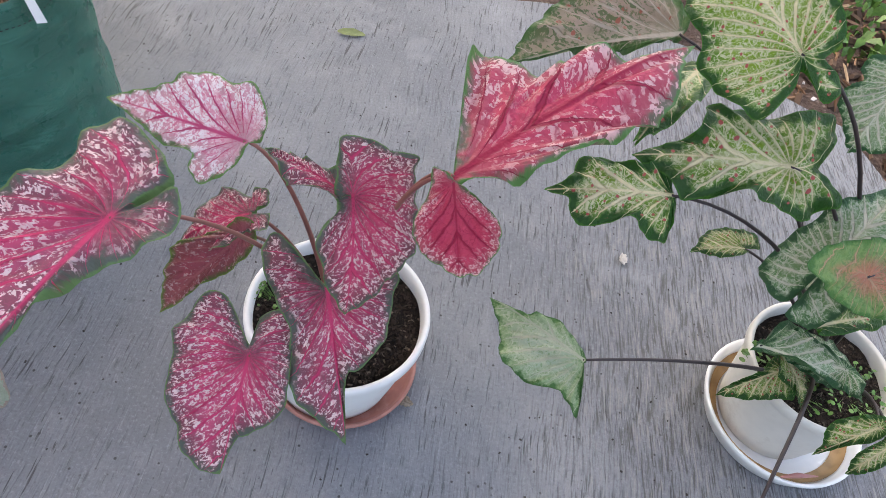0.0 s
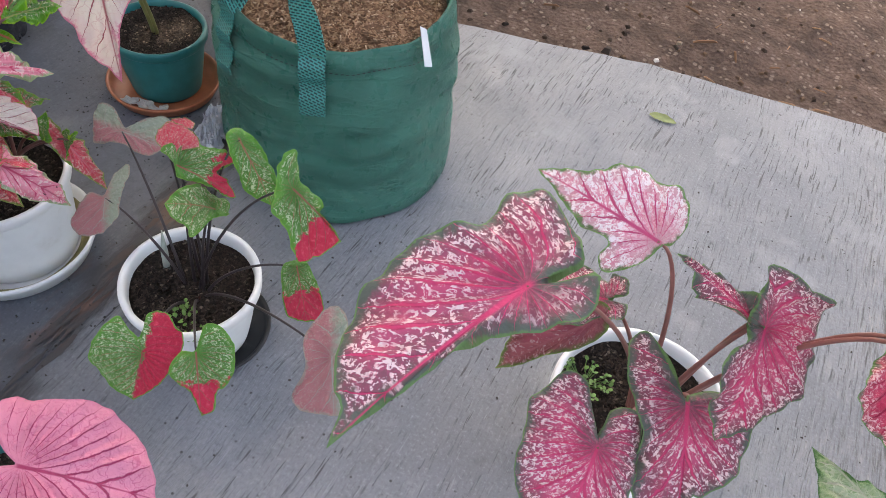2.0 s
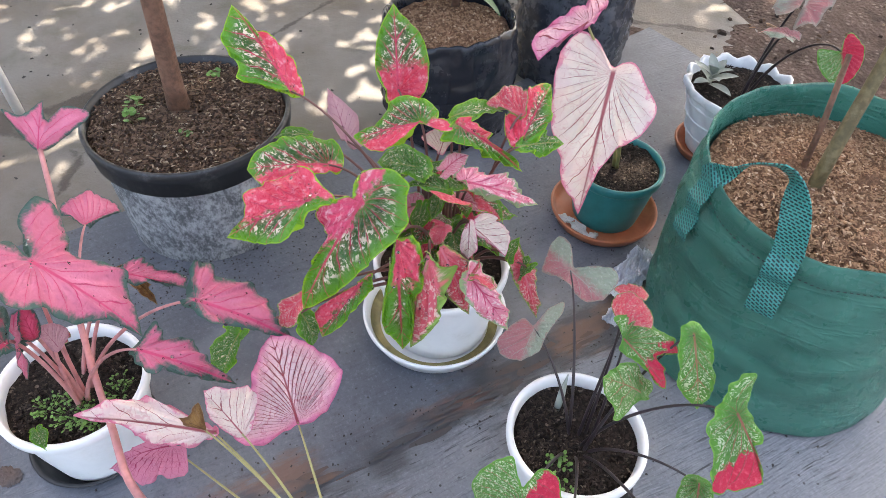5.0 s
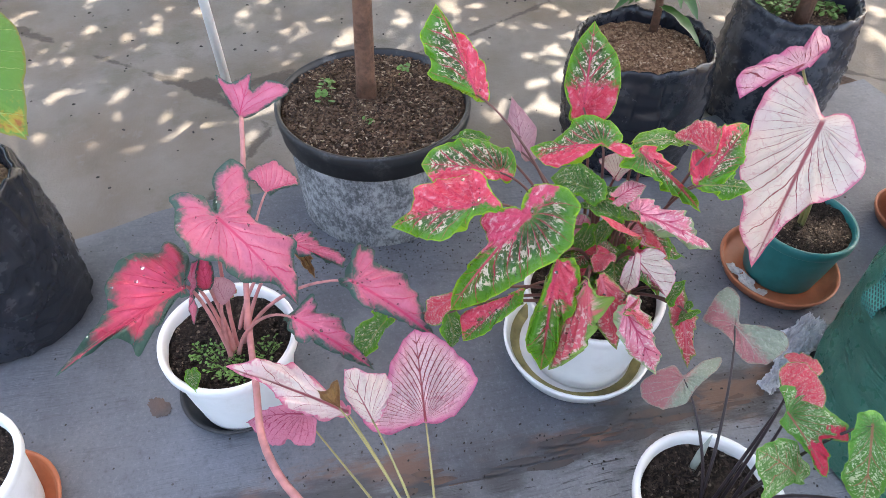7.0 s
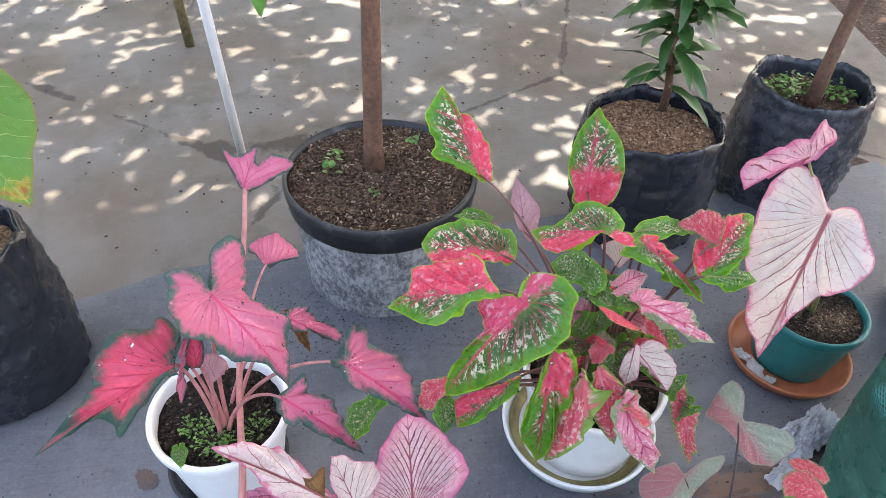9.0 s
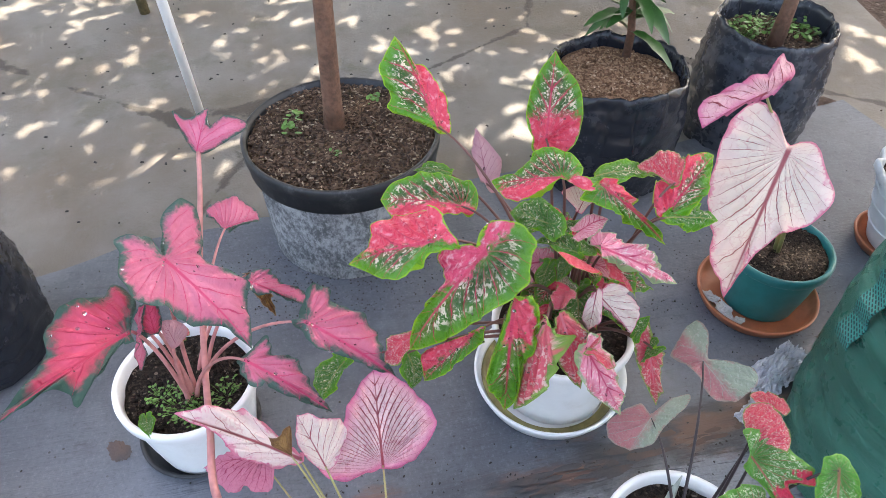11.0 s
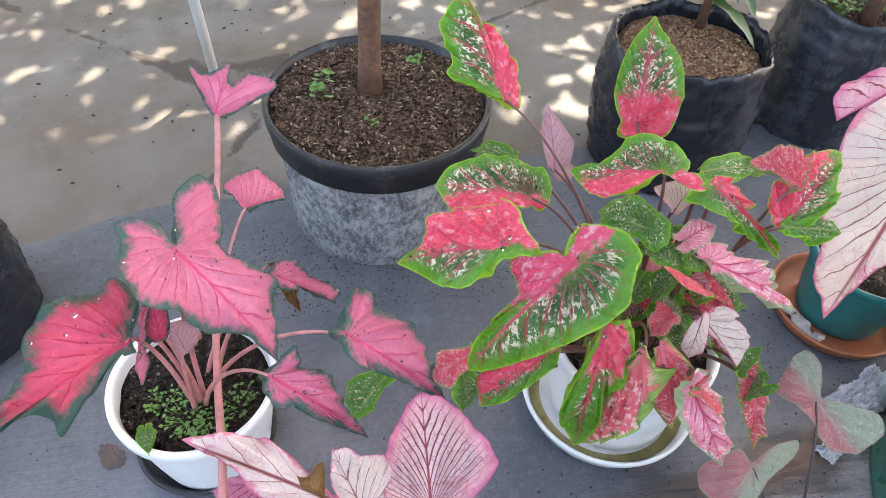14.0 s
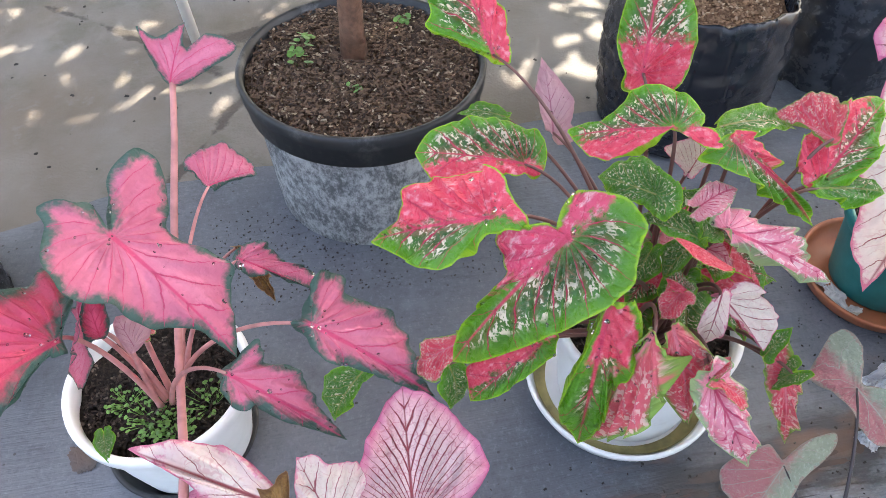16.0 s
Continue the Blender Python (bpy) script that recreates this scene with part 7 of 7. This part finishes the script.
weed(-1.445, 0.075, zf, 1, 75, 0.0062, 0.035, 0.022)
weed(-1.420, 0.105, zf, 2, 70, 0.0062, 0.028, 0.020)
weed(-1.455, 0.145, zf, 3, 45, 0.0058, 0.030, 0.028)
weed(-1.475, 0.040, zf, 4, 40, 0.0058, 0.025, 0.015)
weed(-2.02, 0.31, 0.255, 6, 14, 0.016, 0.018, 0.05, "light green seedling in a soil tub")
weed(-2.085, 0.32, 0.258, 7, 12, 0.014, 0.016, 0.03, "light green seedling in a soil tub")
weed(-1.93, 0.39, 0.258, 8, 8, 0.014, 0.010, 0.02, "light green seedling in a soil tub")
weed(-2.12, 0.50, 0.255, 9, 14, 0.012, 0.020, 0.02, "light green seedling in a soil tub")
weed(-2.19, 1.46, 0.27, 10, 80, 0.014, 0.055, 0.045, "low green weed in a black grow bag")
weed(-2.22, 1.53, 0.27, 11, 60, 0.014, 0.050, 0.040, "low green weed in a black grow bag")
weed(-2.17, 1.62, 0.27, 12, 60, 0.016, 0.050, 0.035, "low green weed in a black grow bag")
weed(-0.430, 0.945, za, 13, 70, 0.008, 0.045, 0.018, "low dark green weed in a white pot")
weed(-1.00, 0.70, zc, 14, 30, 0.008, 0.025, 0.012)
weed(-1.04, 0.72, zc, 15, 24, 0.008, 0.022, 0.012)
weed(0.375, 1.02, zb, 16, 20, 0.016, 0.040, 0.03, "small clover-like weed at a pot's rim")
weed(0.44, 0.99, zb, 17, 60, 0.009, 0.060, 0.03, "grey green weed covering potting soil")
weed(0.53, 1.0, zb, 18, 60, 0.009, 0.060, 0.03, "grey green weed covering potting soil")

# a young pale leaf in the weedy pot, and one in the small pot
sprout = Plant("seedling", -1.42, 0.03, zf, "heart-leaved seedling among weeds", SPLIT_GREEN, STALK_PINK, "", 0.0018, 0.006, "seedling")
leaf(sprout, (-1.420, 0.028, zf + 0.03), (-1.385, 0.035, zf + 0.022), (0.36, 0.2, 0.25, 0.2), (0.36, 0.2, 0.25, 0.2), 0, 0.08, 0.1, 0.02, blade=DUO_GREEN)
shoot = thing("leaf_shoot", -1.125, 0.775, zc, "pale rolled young shoot", "shoot")
part("shoot", tube("shoot", [(-1.125, 0.775, zc - 0.01), (-1.133, 0.785, zc + 0.03), (-1.142, 0.797, zc + 0.065)], [0.006, 0.006, 0.001], SUCCULENT, 9), shoot)

# grey rosette in the scalloped pot
rosette = thing("succulent", -1.70, 1.62, zo, "pale grey green succulent rosette", "succulent")
for k in range(11):
    put_leaf(rosette, blade_mesh("leaf", 0.075 - 0.002 * k, 0.026, SUCCULENT, 0.2, 0.4), orient(Vector((-1.70, 1.62, zo + 0.01 + 0.003 * k)), k * 137.5, 20 + 4 * k))

# ---- poles ----
pole = thing("white_pole", -2.53, 0.056, -0.03, "thin white plastic pole standing on the old floor", "pole")
part("pipe", tube("pipe", [(-2.533, 0.056, -0.03), (-2.418, 0.051, 0.5), (-2.188, 0.041, 1.5)], [0.0125, 0.0125, 0.0125], PAINT, 14), pole)
post = thing("stake", -3.31, -0.163, -0.03, "thin grey wooden stake in the old floor", "stake")
part("stick", tube("stick", [(-3.31, -0.163, -0.03), (-3.315, -0.175, 0.3), (-3.32, -0.18, 0.9)], [0.018, 0.016, 0.015], BARK_GREEN, 9), post)

# ---- small things on the slab ----


def crumple(name, x, y, z, sx, sy, sz, mat, label, category, seed, turn=0.0):
    """A crumpled sheet, folded on itself."""
    bm = bmesh.new()
    bmesh.ops.create_icosphere(bm, subdivisions=4, radius=1.0)
    for v in bm.verts:
        d = 1 + 0.55 * noise.noise(v.co * 2.1 + Vector((seed, 0, 0))) + 0.3 * noise.noise(v.co * 5 + Vector((0, seed, 0))) + 0.22 * abs(noise.noise(v.co * 9 + Vector((0, 0, seed))))
        v.co = Vector((v.co.x * sx * d, v.co.y * sy * d, max(-0.2 * sz, v.co.z * sz * d)))
    me = bpy.data.meshes.new(name)
    bm.to_mesh(me)
    bm.free()
    me.materials.append(mat)
    ob = new(name, me)
    ob.matrix_world = pose(x, y, z, 0, 0, turn)
    return tagged(ob, label, category)




def film_scrap(x, y, z, lx, ly, high, seed, turn, label):
    """A thin plastic film, gathered into sharp folds."""
    n = 44
    vs, fs = [], []
    for j in range(n + 1):
        for i in range(n + 1):
            u, v = i / n * 2 - 1, j / n * 2 - 1
            p = Vector((u * 1.3, v * 1.6, seed))
            fold = 1 - 2.4 * abs(noise.noise(p * 1.7)) + 0.7 * (1 - 3 * abs(noise.noise(p * 4.1))) + 0.3 * (1 - 3 * abs(noise.noise(p * 9.0)))
            edge = max(0.0, 1 - max(abs(u), abs(v)) ** 4)
            q = 1 + 0.25 * noise.noise(Vector((u * 2, v * 2, seed + 5)))
            vs.append((u * lx * q + 0.1 * ly * noise.noise(p * 5), v * ly * q, max(0.001, high * 0.55 * fold * (0.35 + 0.65 * edge))))
    for j in range(n):
        for i in range(n):
            a = j * (n + 1) + i
            fs.append((a, a + 1, a + n + 2, a + n + 1))
    ob = new("plastic_wrapper", mesh_of("plastic_wrapper", vs, fs, WRAP, False))
    ob.matrix_world = pose(x, y, z, 0, 0, turn)
    return tagged(ob, label, "wrapper")


film_scrap(-1.385, 1.175, 0.001, 0.034, 0.085, 0.045, 3, 20, "crumpled clear plastic wrapper lying by the grow bag")
film_scrap(-1.318, 1.085, 0.001, 0.016, 0.040, 0.018, 6, 30, "torn strip of clear plastic")
for k, (x, y, s) in enumerate(((-1.548, 1.149, 0.022), (-1.59, 1.137, 0.018), (-1.515, 1.16, 0.014))):
    crumple("shell", x, y, 0.014, s, s * 0.6, s * 0.4, SHELL, "small pale shell lying in a terracotta saucer", "shell", 20 + k, 40 * k)
crumple("pebble", -0.201, 0.904, 0.003, 0.011, 0.008, 0.006, STONE, "small brown pebble beside a saucer", "pebble", 31)
crumple("pebble", 0.204, 1.334, 0.004, 0.007, 0.012, 0.006, SHELL, "small grey white scrap on the slab", "pebble", 32)


def fallen(x, y, z, L, w, az, mat, label, twist=8.0):
    ob = new("fallen_leaf", blade_mesh("fallen_leaf", L, w, mat, 0.08, 0.15, 9, 0.1, x * 9))
    ob.matrix_world = orient(Vector((x, y, z)), az, 2, twist)
    return tagged(ob, label, "leaf", "fallen leaves")


fallen(-0.56, 1.90, 0.006, 0.075, 0.028, 10, DRY_LEAF, "fallen olive green leaf on the slab")
fallen(0.16, 0.61, 0.004, 0.09, 0.008, 100, STALK_DARK, "thin dark dead leaf stalk on the slab")
fallen(-1.46, 1.50, 0.006, 0.10, 0.075, 150, SUCCULENT, "wilted pale caladium leaf beside a saucer")
fallen(-1.52, 1.58, 0.03, 0.07, 0.05, 200, SUCCULENT, "wilted pale caladium leaf beside a saucer")
part("petal", tube("petal", [(0.46, 0.885, 0.047), (0.49, 0.893, 0.05), (0.53, 0.90, 0.047)], [0.002, 0.005, 0.001], STALK_PINK), thing("petal", 0.49, 0.89, 0.045, "withered pink stalk scrap lying in a saucer", "scrap"))

# ---- litter and plants on the bare soil ----


def litter(name, count, box, z, size, mat, seed, label, long=2.5):
    rng = random.Random(seed)
    vs, fs = [], []
    for _ in range(count):
        x, y = rng.uniform(box[0], box[1]), rng.uniform(box[2], box[3])
        s = size * rng.uniform(0.4, 1.5)
        m = Matrix.Translation((x, y, z + s * 0.2)) @ pose(0, 0, 0, rng.uniform(-20, 20), rng.uniform(-20, 20), rng.random() * 360)
        o = len(vs)
        for sx, sy, sz in ((-1, -0.8, -1), (1, -1, -1), (0.9, 1, -1), (-1, 0.9, -1), (-0.6, -0.5, 1), (0.7, -0.6, 1), (0.5, 0.6, 1), (-0.7, 0.5, 1)):
            vs.append(m @ Vector((sx * s * 0.5 * long, sy * s * 0.5, sz * s * 0.3)))
        fs += [(o, o + 3, o + 2, o + 1), (o + 4, o + 5, o + 6, o + 7), (o, o + 1, o + 5, o + 4), (o + 1, o + 2, o + 6, o + 5), (o + 2, o + 3, o + 7, o + 6), (o + 3, o, o + 4, o + 7)]
    return tagged(new(name, mesh_of(name, vs, fs, mat, False)), label, "litter", kind="stuff")


litter("clods", 900, (-2.2, 2.0, 2.0, 3.6), -0.03, 0.010, CHIP_MID, 41, "small clods strewn over bare soil", 1.3)
litter("twigs", 200, (-2.2, 2.0, 2.05, 3.6), -0.022, 0.007, CHIP_BROWN, 42, "twigs and bark scraps on bare soil", 7)
litter("pale_stones", 30, (-2.2, 2.0, 2.05, 3.6), -0.028, 0.013, SHELL, 43, "pale grit scattered on bare soil", 1.2)
litter("dark_leaves", 70, (-2.2, 2.0, 2.05, 3.6), -0.026, 0.018, CHIP_DARK, 44, "rotting dark leaves on bare soil", 1.8)
litter("grit", 800, (-2.0, 0.9, -0.6, 1.85), 0.0008, 0.0024, GRIT, 45, "dark grit specks on the slab", 1.4)
litter("grit", 750, (-1.95, -1.72, 0.10, 0.66), -0.0008, 0.0019, GRIT, 47, "black grit washed round the foot of a tub", 1.6)
litter("grit", 260, (-1.78, -1.38, 0.98, 1.42), -0.0008, 0.0019, GRIT, 48, "black grit round a terracotta saucer", 1.6)
litter("grit", 220, (-1.36, -1.20, 0.10, 1.05), 0.0004, 0.0022, GRIT, 49, "black grit along the slab joint", 1.6)
crumple("dirt_patch", -1.494, -0.077, -0.001, 0.022, 0.014, 0.002, GRIME, "dark damp dirt patch beside a white pot", "dirt", 52, 30)
litter("floor_grit", 500, (-4.2, -2.15, -1.2, 2.0), -0.03, 0.0045, GRIT, 46, "leaf scraps and grit on the old floor", 1.8)


def tufts(name, spots, seed, mat, label, h=0.12):
    rng = random.Random(seed)
    vs, fs = [], []
    for x, y, r, n in spots:
        for _ in range(n):
            a, q = rng.random() * 6.283, r * math.sqrt(rng.random())
            p = Vector((x + math.cos(a) * q, y + math.sin(a) * q, -0.035))
            L, w = h * rng.uniform(0.4, 1.2), 0.012 * rng.uniform(0.5, 1.6)
            d = Vector((rng.uniform(-1, 1), rng.uniform(-1, 1), rng.uniform(0.6, 1.8))).normalized()
            s = d.cross(Vector((rng.uniform(-1, 1), rng.uniform(-1, 1), 0.2))).normalized() * w
            o = len(vs)
            vs += [p - s * 0.2, p + s * 0.2, p + d * L * 0.55 - s, p + d * L * 0.55 + s, p + d * L + Vector((0, 0, -L * 0.25))]
            fs += [(o, o + 1, o + 3, o + 2), (o + 2, o + 3, o + 4)]
    return tagged(new(name, mesh_of(name, vs, fs, mat)), label, "weeds", kind="stuff")


tufts("weed_patch", ((1.08, 2.55, 0.22, 120), (0.85, 2.75, 0.25, 90), (1.25, 2.2, 0.2, 60), (-1.1, 3.4, 0.25, 200)), 51, WEED, "green weeds sprouting from bare soil", 0.08)
litter("dead_leaves", 420, (0.55, 1.7, 1.75, 2.9), -0.03, 0.020, CHIP_MID, 61, "dry brown leaves heaped beside the slab", 2.6)
litter("dry_stalks", 160, (0.55, 1.7, 1.75, 2.9), -0.02, 0.009, CHIP_BROWN, 62, "pale dry stalks among dead leaves", 11)

# ---- unseen shade tree beside the yard ----


def unseen_shade_tree():
    """A tree out of view whose crown dapples the old floor and is filled out to keep the slab in shade."""
    t = thing("unseen_shade_tree", -7.5, 6.5, -0.08, "large leafy tree out of view, added to shade the yard", "tree")
    part("trunk", tube("trunk", [(-7.5, 6.5, -0.1), (-7.4, 6.45, 1.5), (-7.0, 6.2, 3.2), (-6.3, 5.6, 4.6)], [0.28, 0.22, 0.18, 0.1], BARK, 14), t)
    rng = random.Random(77)
    for k in range(9):
        a = k * 2.4
        e = Vector((-4.6 + 3.0 * math.cos(a), 4.2 + 2.2 * math.sin(a), 5.2 + rng.uniform(-0.3, 0.6)))
        part("limb", tube("limb", bezier((-7.0, 6.2, 3.0 + 0.1 * k), (-6.4, 5.6, 4.4), e + Vector((-0.5, 0.3, 0.1)), e, 10), [0.09 - 0.007 * i for i in range(11)], BARK, 8), t)
    vs, fs = [], []
    off = SUN_WAY / SUN_WAY.z

    def add(x, y, s, lo=4.4, hi=6.0):
        """One leaf whose shadow falls at x, y on the ground."""
        z = rng.uniform(lo, hi)
        p = Vector((x, y, 0)) + off * z
        m = Matrix.Translation(p) @ pose(0, 0, 0, rng.uniform(-40, 40), rng.uniform(-40, 40), rng.random() * 360)
        o = len(vs)
        for u, v in ((0, -1), (0.5, -0.3), (0.45, 0.35), (0, 1), (-0.45, 0.35), (-0.5, -0.3)):
            vs.append(m @ Vector((u * s, v * s, 0.1 * s * abs(u))))
        fs.append(tuple(range(o, o + 6)))

    # dense leaves added over the slab only to block the sun there
    for _ in range(28000):
        x, y = rng.uniform(-2.6, 2.9), rng.uniform(-3.6, 4.6)
        ragged = 0.5 + 0.7 * noise.noise((x * 1.1, y * 1.1, 6))
        if x - 1.7 > ragged or y - 3.4 > ragged or -2.0 - y > ragged:
            continue
        if x < -2.25 + 0.25 * noise.noise((x * 2, y * 2, 4)):
            continue
        add(x, y, rng.uniform(0.07, 0.12))
    for _ in range(29000):
        x, y = rng.uniform(-8.0, -2.0), rng.uniform(-4.0, 4.5)
        if noise.noise((x * 1.5, y * 1.5, 9)) + 0.6 * noise.noise((x * 4, y * 4, 2)) > -0.52 or rng.random() < 0.74:
            add(x, y, rng.uniform(0.04, 0.085), 1.9, 2.5)
    ob = part("crown", mesh_of("crown", vs, fs, FOLIAGE), t)
    ob["kind"] = "stuff"


unseen_shade_tree()
